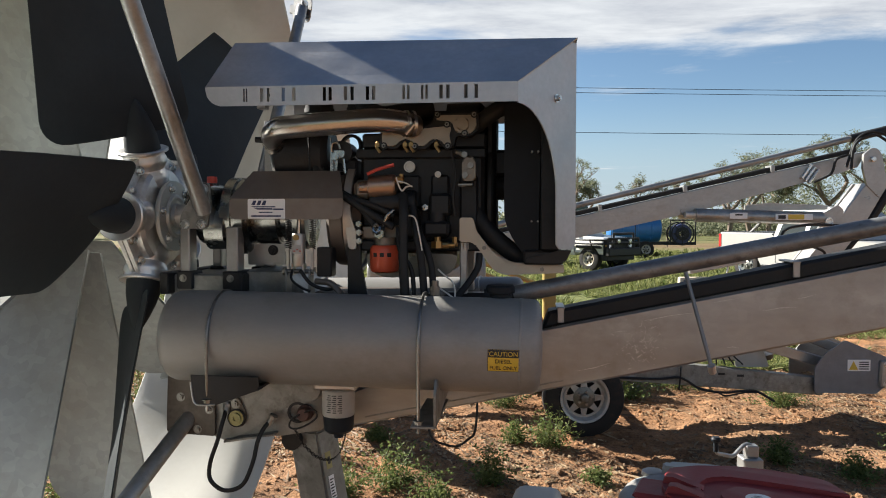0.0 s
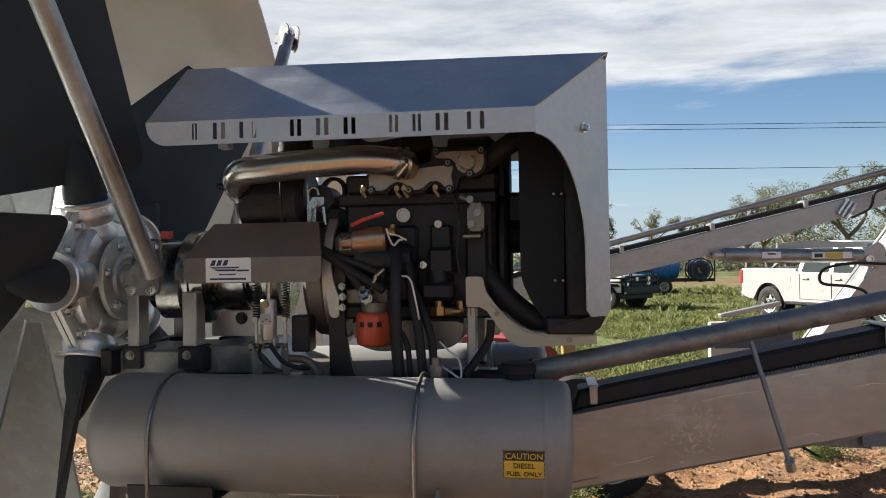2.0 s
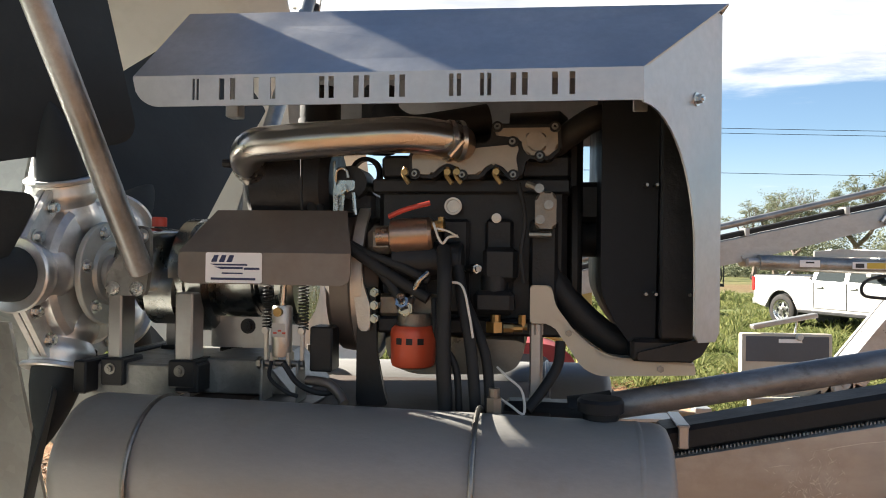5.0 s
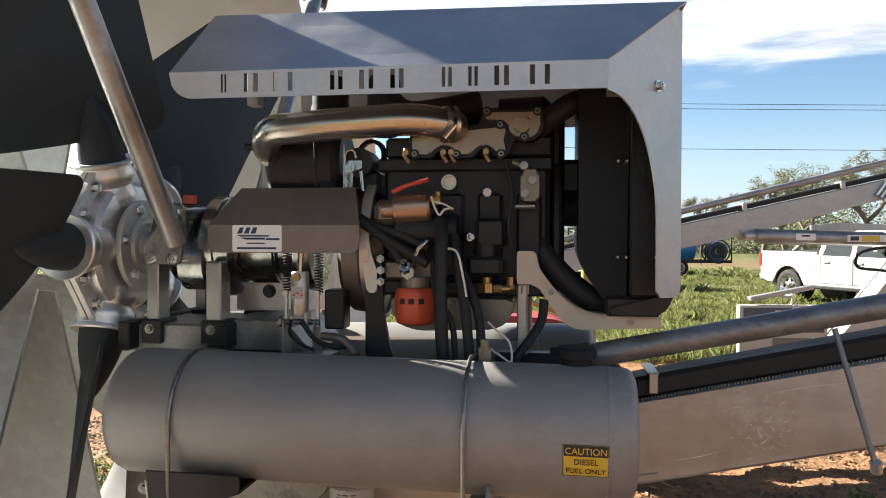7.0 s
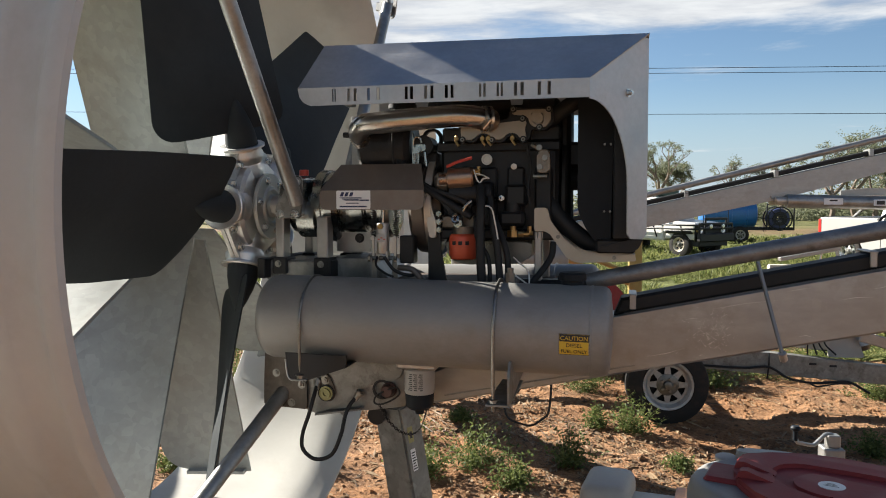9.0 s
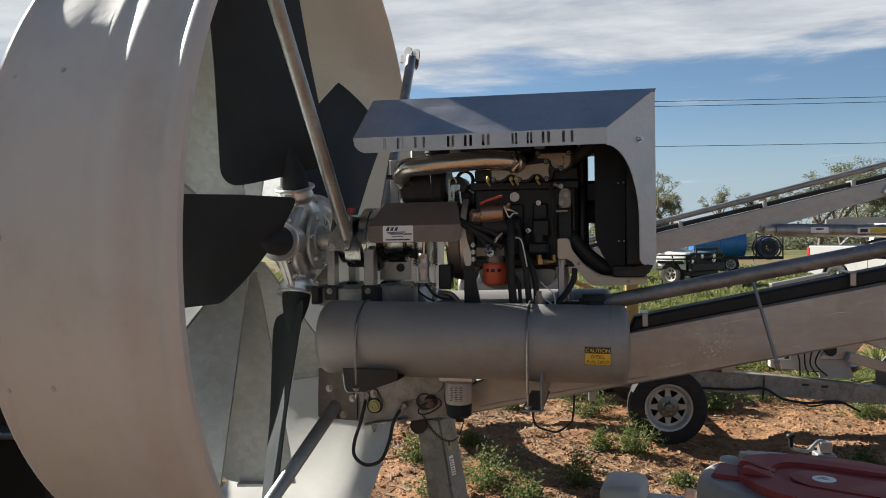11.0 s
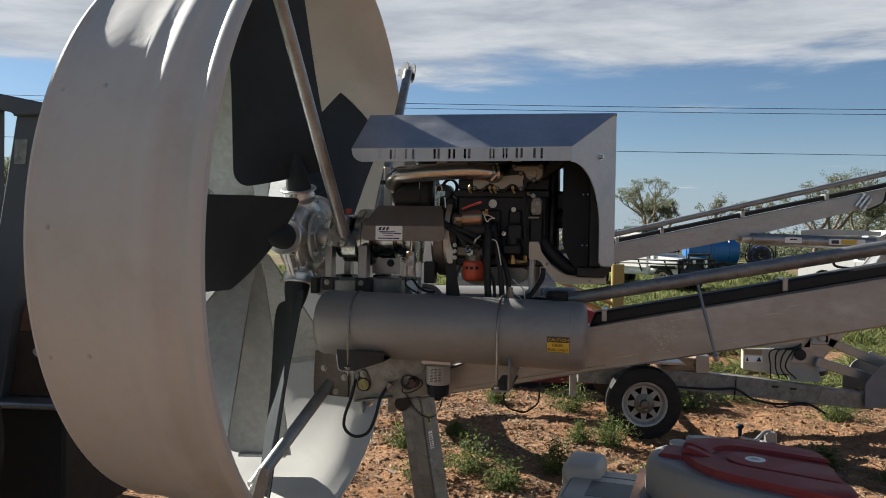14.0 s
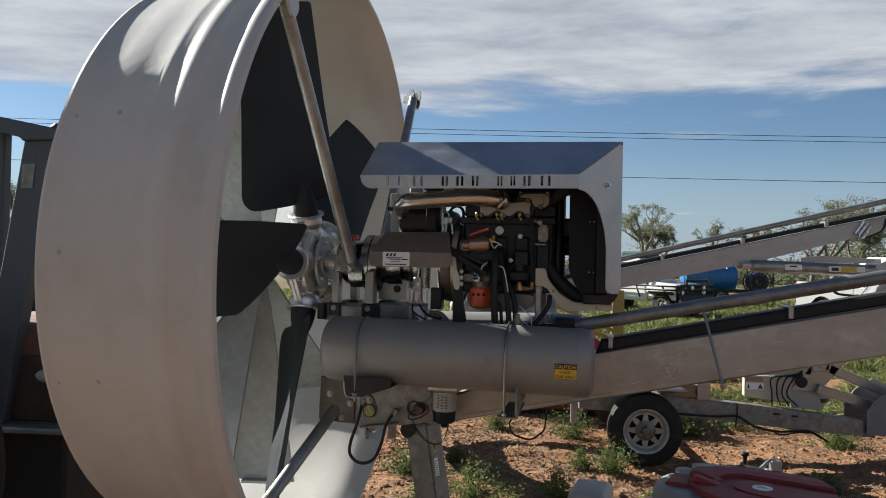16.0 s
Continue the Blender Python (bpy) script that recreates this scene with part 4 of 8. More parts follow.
part("core_plug", lathe(B(), [(0, 0), (0, 0.0155), (-0.004, 0.0155), (-0.004, 0.012), (0.0, 0.011), (0.001, 0)], Matrix.Translation((-0.116, EY - 0.018, 1.822)) @ pose(0, 0, 0, 0, 0, 90), 24), CAST_DULL, blk, "bright round core plug")
part("blanking_plug", lathe(B(), [(0, 0), (0, 0.0085), (-0.004, 0.0085), (-0.005, 0)], Matrix.Translation((-0.039, EY - 0.018, 1.801)) @ pose(0, 0, 0, 0, 0, 90), 20), CAST_DULL, blk)
# inlet cover, a scalloped alloy plate with capscrews
bm = B()
m = Matrix.Translation((0, 0.195, 0))
slab(bm, rounded([(-0.190, 1.872), (-0.193, 1.909), (-0.172, 1.936), (-0.099, 1.935), (-0.093, 1.926), (-0.050, 1.932), (-0.047, 1.961), (0.071, 1.961), (0.073, 1.918), (0.052, 1.899), (0.013, 1.903), (0.006, 1.871), (-0.019, 1.868), (-0.028, 1.881), (-0.043, 1.888), (-0.055, 1.880), (-0.063, 1.868), (-0.099, 1.868), (-0.108, 1.882), (-0.123, 1.888), (-0.135, 1.880), (-0.147, 1.868)], 0.005), 0.05, m, 0.003)
cov = part("inlet_cover", bm, ENGINE, eng, "black gasketed rim of the inlet cover")
bm = B()
slab(bm, rounded([(-0.184, 1.876), (-0.186, 1.907), (-0.168, 1.929), (-0.098, 1.929), (-0.090, 1.919), (-0.004, 1.927), (0.000, 1.920), (-0.005, 1.903), (0.000, 1.877), (-0.016, 1.875), (-0.026, 1.888), (-0.043, 1.895), (-0.059, 1.887), (-0.067, 1.875), (-0.095, 1.875), (-0.104, 1.888), (-0.123, 1.895), (-0.139, 1.887), (-0.150, 1.875)], 0.006), 0.012, Matrix.Translation((0, 0.189, 0)), 0.003)
part("cover_plate", bm, TAN_ALLOY, cov, "tan cast alloy cover plate")
bm = B()
slab(bm, rounded([(-0.041, 1.943), (-0.041, 1.955), (0.065, 1.955), (0.067, 1.921), (0.050, 1.906), (0.014, 1.909), (0.006, 1.922), (0.004, 1.938)], 0.006), 0.012, Matrix.Translation((0, 0.190, 0)), 0.003)
part("cover_plate", bm, TAN_ALLOY, cov)
bm = B()
slab(bm, rounded([(0.010, 1.945), (0.046, 1.945), (0.046, 1.915), (0.018, 1.915)], 0.008), 0.012, Matrix.Translation((0, 0.182, 0)), 0.003)
part("cover_boss", bm, TAN_ALLOY, cov)
for x, z in ((-0.111, 1.945), (-0.037, 1.957), (-0.011, 1.931), (0.061, 1.956), (0.036, 1.906), (-0.009, 1.874), (-0.097, 1.874), (-0.180, 1.876), (-0.095, 1.934)):
    part("screw_boss", rod(B(), (x, 0.21, z), (x, 0.1875, z), 0.0095, n=18), ENGINE, cov)
    bm = B()
    lathe(bm, [(0, 0.0026), (0.003, 0.0026), (0.003, 0.0052), (0.0, 0.0058), (-0.012, 0.0058)], Matrix.Translation((x, 0.185, z)) @ pose(0, 0, 0, 0, 0, -90), 16)
    part("capscrew", bm, BOLT, cov)
# injector lines' brass ends
for x in (-0.197, -0.122, -0.106, -0.038):
    bm = B()
    sweep(bm, [(x, 0.188, 1.886), (x - 0.002, 0.182, 1.874), (x + 0.009, 0.180, 1.858)], 0.0042, 8)
    rod(bm, (x, 0.19, 1.878), (x, 0.178, 1.878), 0.0065, n=6)
    part("banjo_fitting", bm, BRASS, eng)
# exhaust elbow of bright tube
ex = part("exhaust_tube", sweep(B(), [(-0.455, 0.31, 1.86), (-0.478, 0.26, 1.872), (-0.488, 0.20, 1.895), (-0.462, 0.155, 1.920), (-0.40, 0.145, 1.926), (-0.28, 0.145, 1.934), (-0.18, 0.15, 1.938), (-0.12, 0.17, 1.932), (-0.10, 0.20, 1.928)], 0.031, 24, 8), CHROME, eng, "bright bent stainless exhaust tube")
bm = B()
for k in range(2):
    lathe(bm, [(-0.004, 0.0325), (-0.004, 0.0355), (0.004, 0.0355), (0.004, 0.0325)], Matrix.Translation((-0.118 + 0.016 * k, 0.172 + 0.006 * k, 1.931)) @ pose(0, 0, 0, 0, 0, 28), 24, closed=True)
rod(bm, (-0.112, 0.135, 1.90), (-0.09, 0.135, 1.925), 0.005, n=8)
part("band_clamp", bm, ZINC, ex)
mf = part("muffler", lathe(B(), [(-0.505, 0), (-0.505, 0.068), (-0.49, 0.085), (-0.36, 0.085), (-0.345, 0.068), (-0.345, 0)], Matrix.Translation((0, 0.29, 1.865)), 36), ENGINE, eng)
bm = B()
box(bm, (-0.50, 0.205, 1.885), (-0.47, 0.25, 1.915), 0.004)
rod(bm, (-0.505, 0.22, 1.898), (-0.545, 0.22, 1.900), 0.008, n=8)
part("muffler_clamp", bm, BLACK_STEEL, mf)
for x, w in ((-0.395, 0.040), (-0.275, 0.036)):
    bm = B()
    lathe(bm, [(1.93, w * 0.8), (1.945, w), (2.05, w), (2.06, w * 0.8)], Matrix.Translation((x, 0.33, 0)) @ pose(0, 0, 0, 0, -90, 0), 24)
    lathe(bm, [(1.985, w + 0.001), (1.985, w + 0.003), (1.997, w + 0.003), (1.997, w + 0.001)], Matrix.Translation((x, 0.33, 0)) @ pose(0, 0, 0, 0, -90, 0), 24, closed=True)
    part("air_duct", bm, RUBBER, eng)
part("intake_hose", sweep(B(), [(-0.27, 0.33, 2.02), (-0.24, 0.28, 1.985), (-0.20, 0.26, 1.965), (-0.13, 0.25, 1.97), (-0.06, 0.27, 1.985)], 0.028, 16), RUBBER, eng)
# flywheel housing and ring
part("bell_housing", lathe(B(), [(-0.345, 0), (-0.345, 0.130), (-0.335, 0.140), (-0.30, 0.145), (-0.295, 0.150), (-0.280, 0.150), (-0.278, 0.11), (-0.255, 0.10)], AX, 64), BROWN_STEEL, eng)
part("housing_flange", lathe(B(), [(-0.292, 0.148), (-0.292, 0.158), (-0.272, 0.158), (-0.272, 0.148)], AX, 64, closed=True), CAST_DULL, eng)
bm = B()
slab(bm, rounded([(-0.292, 1.735), (-0.276, 1.735), (-0.268, 1.68), (-0.256, 1.645), (-0.256, 1.60), (-0.276, 1.60), (-0.284, 1.65)], 0.006), 0.010, Matrix.Translation((0, 0.185, 0)), 0.002)
part("adapter_edge", bm, CAST_DULL, eng, "pale machined edge of the adapter plate")
# starter motor with red boot
sm = part("starter_motor", lathe(B(), [(-0.245, 0), (-0.245, 0.018), (-0.222, 0.018), (-0.218, 0.030), (-0.213, 0.031), (-0.152, 0.030), (-0.146, 0.026), (-0.146, 0)], Matrix.Translation((0, 0.185, 1.781)) @ pose(0, 0, 0, 0, -4, 0), 28), COPPERY, eng, "starter motor in coppery steel")
part("starter_nose", box(B(), (-0.262, 0.175, 1.735), (-0.212, 0.235, 1.785), 0.012), ALLOY_DARK, sm)
part("solenoid", lathe(B(), [(-0.215, 0), (-0.215, 0.034), (-0.10, 0.034), (-0.095, 0.03), (-0.095, 0)], Matrix.Translation((0, 0.20, 1.725)), 24), ENGINE, sm)
part("battery_cable", sweep(B(), [(-0.22, 0.165, 1.800), (-0.19, 0.16, 1.812), (-0.15, 0.17, 1.824)], 0.0045, 8), RED_RUBBER, sm, "red battery cable boot")
part("brass_stud", rod(rod(B(), (-0.148, 0.175, 1.785), (-0.125, 0.17, 1.79), 0.008, n=8), (-0.130, 0.17, 1.775), (-0.130, 0.17, 1.80), 0.006, n=8), BRASS, sm)
# oil filter
of = part("oil_filter", lathe(B(), [(1.538, 0), (1.538, 0.030), (1.541, 0.0365), (1.548, 0.039), (1.598, 0.040), (1.606, 0.038), (1.611, 0.033), (1.611, 0)], Matrix.Translation((-0.181, 0.20, 0)) @ pose(0, 0, 0, 0, -90, 0), 40), ORANGE, eng, "orange-red spin-on oil filter")
bm = B()
for k, a in enumerate((-118, -90, -62)):
    w = radians(a)
    c = Vector((-0.181 + 0.0401 * math.cos(w), 0.20 + 0.0401 * math.sin(w), 1.586))
    box(bm, (-0.0055, -0.0006, -0.0055), (0.0055, 0.0006, 0.0055), 0, Matrix.Translation(c) @ pose(0, 0, 0, 0, 0, a + 90))
part("print_block", bm, BLACK_STEEL, of, smooth=0)
fm_ = part("filter_mount", rod(box(B(), (-0.25, 0.215, 1.625), (-0.13, 0.27, 1.665), 0.006), (-0.181, 0.205, 1.611), (-0.181, 0.205, 1.632), 0.030, n=24), ALLOY_DARK, eng)
part("banjo_bolt", rod(rod(B(), (-0.190, 0.19, 1.642), (-0.190, 0.168, 1.642), 0.0135, n=6), (-0.190, 0.168, 1.642), (-0.190, 0.163, 1.642), 0.009, n=14), STEEL, fm_, "bright hexagon banjo bolt")
part("elbow_fitting", sweep(B(), [(-0.182, 0.178, 1.650), (-0.176, 0.165, 1.668), (-0.165, 0.160, 1.690), (-0.150, 0.165, 1.705)], 0.0055, 10), STEEL, fm_)
for z in (1.668, 1.645, 1.622):
    bm = B()
    rod(bm, (-0.250, 0.21, z), (-0.250, 0.190, z), 0.0085, n=6)
    rod(bm, (-0.250, 0.190, z), (-0.250, 0.180, z), 0.0055, n=12)
    part("hose_fitting", bm, STEEL, eng)
part("sensor", rod(rod(B(), (-0.195, 0.19, 1.64), (-0.195, 0.16, 1.655), 0.012, n=6), (-0.195, 0.16, 1.655), (-0.195, 0.15, 1.665), 0.007, n=10), ZINC, eng)
# sump
bm = B()
slab(bm, rounded([(-0.236, 1.606), (0.011, 1.600), (0.013, 1.566), (-0.001, 1.537), (-0.029, 1.526), (-0.184, 1.521), (-0.226, 1.537), (-0.236, 1.567)], [0, 0, 0.02, 0.02, 0.02, 0.03, 0.03, 0.02]), 0.19, Matrix.Translation((0, 0.225, 0)), 0.014)
part("sump", bm, SUMP, eng, "bare metal oil sump")
# brass fuel fittings and lift pump
bm = B()
rod(bm, (-0.038, 0.185, 1.622), (-0.038, 0.185, 1.604), 0.0155, n=6)
rod(bm, (-0.036, 0.185, 1.634), (-0.036, 0.185, 1.620), 0.009, n=10)
rod(bm, (-0.022, 0.185, 1.612), (-0.006, 0.185, 1.612), 0.009, n=8)
rod(bm, (-0.006, 0.185, 1.612), (0.010, 0.185, 1.612), 0.007, n=10)
part("fuel_union", bm, BRASS, eng)
bm = B()
rod(bm, (0.000, 0.19, 1.614), (0.018, 0.19, 1.614), 0.006, n=8)
rod(bm, (0.009, 0.19, 1.612), (0.009, 0.19, 1.634), 0.007, n=6)
part("fuel_union", bm, BRASS, eng)
part("lift_pump", rod(box(B(), (-0.075, 0.18, 1.635), (-0.005, 0.24, 1.675), 0.008), (-0.04, 0.21, 1.67), (-0.04, 0.21, 1.70), 0.024, n=16), ENGINE, eng)
# alloy water outlet at the front
bm = B()
slab(bm, rounded([(0.029, 1.782), (0.065, 1.782), (0.065, 1.84), (0.050, 1.848), (0.029, 1.838)], 0.008), 0.03, Matrix.Translation((0, 0.185, 0)), 0.004)
sweep(bm, [(0.015, 0.19, 1.858), (0.028, 0.183, 1.852), (0.036, 0.182, 1.846)], 0.006, 8)
al = part("pump_cover", bm, ALLOY_DARK, eng, "bright alloy pump cover")
bm = B()
for x, z in ((0.036, 1.850), (0.038, 1.797), (0.052, 1.822)):
    rod(bm, (x, 0.186, z), (x, 0.176, z), 0.008, n=14)
rod(bm, (0.02, 0.19, 1.772), (0.058, 0.185, 1.772), 0.006, n=10)
part("pump_bolt", bm, BOLT, al)
part("hex_plug", rod(rod(B(), (-0.088, 0.22, 1.712), (-0.07, 0.195, 1.712), 0.0085, n=6), (-0.07, 0.195, 1.712), (-0.066, 0.19, 1.712), 0.006, n=10), ZINC, eng)
# governor linkage seen beside the muffler
gv = part("governor_body", box(rod(B(), (-0.305, 0.30, 1.865), (-0.305, 0.225, 1.865), 0.030, n=20), (-0.345, 0.25, 1.795), (-0.265, 0.34, 1.850), 0.008), ENGINE, eng)
bm = slab(B(), rounded([(-0.335, 1.800), (-0.318, 1.800), (-0.314, 1.845), (-0.296, 1.852), (-0.296, 1.868), (-0.336, 1.868)], 0.004), 0.003, Matrix.Translation((0, 0.222, 0)))
rod(bm, (-0.318, 0.224, 1.852), (-0.318, 0.208, 1.852), 0.010, n=14)
rod(bm, (-0.318, 0.208, 1.852), (-0.318, 0.204, 1.852), 0.005, n=6)
rod(bm, (-0.330, 0.214, 1.850), (-0.332, 0.214, 1.902), 0.003, n=8)
rod(bm, (-0.296, 0.216, 1.845), (-0.292, 0.216, 1.805), 0.0045, n=8)
sweep(bm, [(-0.330, 0.214, 1.865), (-0.326, 0.212, 1.885), (-0.312, 0.212, 1.888), (-0.306, 0.214, 1.872)], 0.003, 8)
part("governor_linkage", bm, STEEL, gv)
part("lever_spring", sweep(B(), [(-0.326 + 0.004 * math.cos(k * 0.9), 0.212 + 0.004 * math.sin(k * 0.9), 1.842 - k * 0.0006) for k in range(70)], 0.0009, 5, 1), ZINC, gv)
part("throttle_ring", lathe(B(), [(-0.006, 0.026), (-0.006, 0.034), (0.006, 0.034), (0.006, 0.026)], Matrix.Translation((-0.292, 0.29, 1.885)) @ pose(0, 0, 0, 0, 0, 75), 28, closed=True), PLASTIC, gv)
# pulley, belt and fan in front of the radiator
fm = Matrix.Translation((0, 0.35, 1.77))
part("pulley", lathe(B(), [(0.088, 0), (0.088, 0.06), (0.094, 0.07), (0.10, 0.058), (0.106, 0.07), (0.112, 0.06), (0.112, 0)], fm, 40), ENGINE, eng)
part("belt", sweep(B(), [(0.10, 0.27, 1.62), (0.10, 0.245, 1.70), (0.10, 0.26, 1.80), (0.10, 0.30, 1.86)], 0.009, 6), RUBBER, eng)
fan = part("cooling_fan", lathe(B(), [(0.112, 0), (0.112, 0.035), (0.185, 0.035), (0.185, 0)], fm, 24), PLASTIC, eng)
for k in range(6):
    a = radians(60 * k + 12)
    bmat = fm @ Matrix.Rotation(a, 4, "X") @ pose(0.178, 0, 0.085, 0, 0, 28)
    part("fan_blade", box(B(), (-0.004, -0.026, -0.055), (0.004, 0.026, 0.055), 0.002, bmat), PLASTIC, fan)
part("timing_cover", box(box(B(), (0.080, 0.30, 1.60), (0.114, 0.46, 1.99), 0.012), (0.100, 0.32, 1.80), (0.150, 0.40, 1.875), 0.010), ENGINE, eng)
# alternator
part("alternator", lathe(B(), [(-0.02, 0), (-0.02, 0.055), (0.07, 0.058), (0.085, 0.045), (0.085, 0)], Matrix.Translation((0, 0.30, 1.945)), 28), ENGINE, eng)
# rear mounts and front carrier arms
arm = [(0.022, 1.685), (0.058, 1.685), (0.066, 1.650), (0.10, 1.605), (0.150, 1.567), (0.295, 1.560), (0.298, 1.540), (0.140, 1.533), (0.112, 1.545), (0.060, 1.620), (0.022, 1.620)]
bm = B()
slab(bm, rounded(arm, [0.005, 0.008, 0.01, 0.02, 0.03, 0.004, 0.004, 0.02, 0.02, 0.01, 0.004]), 0.012, Matrix.Translation((0, 0.195, 0)), 0.002)
slab(bm, rounded([(0.055, 1.64), (0.15, 1.567), (0.295, 1.560), (0.295, 1.556), (0.15, 1.563), (0.055, 1.636)], 0.0), 0.05, Matrix.Translation((0, 0.195, 0)))
ar = part("carrier_arm", bm, CREAM_PAINT, eng, "cream pressed steel radiator carrier arm")
for x, z in ((0.088, 1.605), (0.24, 1.549)):
    part("arm_bolt", rod(B(), (x, 0.196, z), (x, 0.190, z), 0.006, n=6), BOLT, ar)
part("carrier_arm", slab(B(), rounded(arm, 0.006), 0.012, Matrix.Translation((0, 0.47, 0)), 0.002), CREAM_PAINT, eng)
part("mount_post", rod(box(B(), (0.022, 0.20, 1.468), (0.043, 0.225, 1.62), 0.003), (0.033, 0.212, 1.60), (0.033, 0.212, 1.618), 0.014, n=6), GALV, eng)
part("mount_post", box(B(), (0.022, 0.44, 1.468), (0.043, 0.47, 1.62), 0.003), GALV, eng)
bm = B()
slab(bm, rounded([(-0.283, 1.675), (-0.250, 1.675), (-0.246, 1.56), (-0.232, 1.49), (-0.225, 1.468), (-0.283, 1.468)], 0.008), 0.012, Matrix.Translation((0, 0.200, 0)), 0.002)
part("rear_mount", bm, BLACK_STEEL, eng)
# hoses and cables
hs2 = [([(-0.125, 0.17, 1.745), (-0.118, 0.135, 1.70), (-0.118, 0.125, 1.62), (-0.116, 0.12, 1.55), (-0.112, 0.12, 1.475)], 0.0125),
       ([(-0.10, 0.17, 1.715), (-0.085, 0.14, 1.64), (-0.072, 0.13, 1.58), (-0.062, 0.125, 1.475)], 0.010),
       ([(-0.09, 0.18, 1.66), (-0.06, 0.15, 1.60), (-0.045, 0.14, 1.55), (-0.040, 0.13, 1.475)], 0.009),
       ([(-0.400, 0.26, 1.93), (-0.390, 0.24, 1.86), (-0.355, 0.205, 1.79), (-0.29, 0.175, 1.745), (-0.22, 0.17, 1.70), (-0.15, 0.165, 1.66)], 0.010),
       ([(-0.378, 0.26, 1.92), (-0.372, 0.24, 1.85), (-0.340, 0.20, 1.785), (-0.27, 0.18, 1.74), (-0.20, 0.17, 1.715), (-0.15, 0.17, 1.69)], 0.008),
       ([(-0.37, 0.21, 1.80), (-0.315, 0.185, 1.755), (-0.25, 0.175, 1.72), (-0.20, 0.17, 1.66), (-0.19, 0.168, 1.64)], 0.009),
       ([(-0.39, 0.20, 1.93), (-0.385, 0.19, 1.86), (-0.382, 0.185, 1.81)], 0.0022),
       ([(0.00, 0.20, 1.86), (0.012, 0.19, 1.80), (0.006, 0.185, 1.74), (0.012, 0.185, 1.69)], 0.004),
       ([(-0.14, 0.17, 1.66), (-0.13, 0.145, 1.60), (-0.098, 0.135, 1.55), (-0.09, 0.13, 1.475)], 0.006),
       ([(-0.30, 0.165, 1.50), (-0.33, 0.15, 1.495), (-0.37, 0.145, 1.51), (-0.40, 0.15, 1.545)], 0.005),
       ([(0.075, 0.20, 1.59), (0.070, 0.19, 1.55), (0.045, 0.17, 1.51), (0.02, 0.15, 1.48)], 0.009)]
for pts, r in hs2:
    part("rubber_hose", sweep(B(), pts, r, 12), RUBBER, eng)
part("radiator_hose", sweep(B(), [(0.035, 0.26, 1.765), (0.050, 0.255, 1.71), (0.085, 0.25, 1.660), (0.13, 0.25, 1.615), (0.175, 0.25, 1.585), (0.21, 0.26, 1.58)], 0.025, 18), RUBBER, eng)
part("radiator_hose", sweep(B(), [(0.06, 0.24, 1.93), (0.09, 0.22, 1.95), (0.13, 0.22, 1.975), (0.16, 0.24, 1.98)], 0.022, 16), RUBBER, eng)
part("loose_cable", sweep(B(), [(-0.118, 0.14, 1.69), (-0.088, 0.125, 1.685), (-0.075, 0.12, 1.64), (-0.068, 0.12, 1.60)], 0.0022, 6), WHITE_WIRE, eng, "thin white wire")
part("loose_cable", sweep(B(), [(-0.142, 0.16, 1.79), (-0.132, 0.15, 1.765), (-0.124, 0.15, 1.755), (-0.115, 0.155, 1.765), (-0.10, 0.16, 1.768)], 0.0022, 6), WHITE_WIRE, eng)
part("loose_cable", sweep(B(), [(-0.135, 0.155, 1.78), (-0.115, 0.15, 1.775), (-0.098, 0.155, 1.765)], 0.0018, 6), WHITE_WIRE, eng)
part("loose_cable", sweep(B(), [(-0.03, 0.15, 1.55), (-0.012, 0.14, 1.535), (0.012, 0.13, 1.515), (0.016, 0.12, 1.48), (-0.005, 0.12, 1.492), (-0.028, 0.13, 1.505)], 0.0022, 6), WHITE_WIRE, eng)
part("drain_pipe", sweep(B(), [(-0.36, 0.16, 1.515), (-0.32, 0.15, 1.512), (-0.298, 0.145, 1.495), (-0.286, 0.135, 1.482)], 0.0085, 12), BROWN_STEEL, eng)

# ---- radiator pack ----
rad_t = thing("radiator", (0.22, 0.33, 1.56), "black radiator with a deep plastic fan cowl", "radiator", frame_m=MM)
part("core", box(B(), (0.235, 0.17, 1.60), (0.290, 0.62, 2.02), 0.004), ENGINE, rad_t)
cw = part("fan_cowl", slab(B(), rounded([(0.140, 2.03), (0.140, 1.680), (0.162, 1.628), (0.204, 1.572), (0.236, 1.566), (0.236, 2.03)], [0.01, 0.02, 0.02, 0.012, 0, 0.01]), 0.41, Matrix.Translation((0, 0.192, 0)), 0.006), PLASTIC, rad_t)
for z in (1.855, 1.675):
    for x in (0.212, 0.228, 0.282):
        part("cowl_screw", rod(B(), (x, 0.192, z), (x, 0.163, z), 0.0028, n=10), BOLT, cw)
part("bottom_tank", box(B(), (0.19, 0.18, 1.562), (0.295, 0.60, 1.60), 0.006), BLACK_STEEL, rad_t)
part("mount_bracket", slab(B(), rounded([(0.285, 1.60), (0.315, 1.60), (0.302, 1.575), (0.285, 1.566), (0.20, 1.566), (0.20, 1.578)], 0.004), 0.03, Matrix.Translation((0, 0.17, 0))), BLACK_STEEL, rad_t)

# ---- belt guard over the clutch ----
gd = thing("shaft_guard", (-0.43, 0.25, 1.68), "folded bare steel shaft guard with a white sticker", "guard", frame_m=MM)
bm = B()
pf = rounded([(-0.590, 1.735), (-0.570, 1.735), (-0.28, 1.735), (-0.280, 1.680), (-0.590, 1.680)], [0.01, 0, 0, 0.022, 0.022])
slab(bm, pf, 0.003, Matrix.Translation((0, 0.138, 0)), 0)
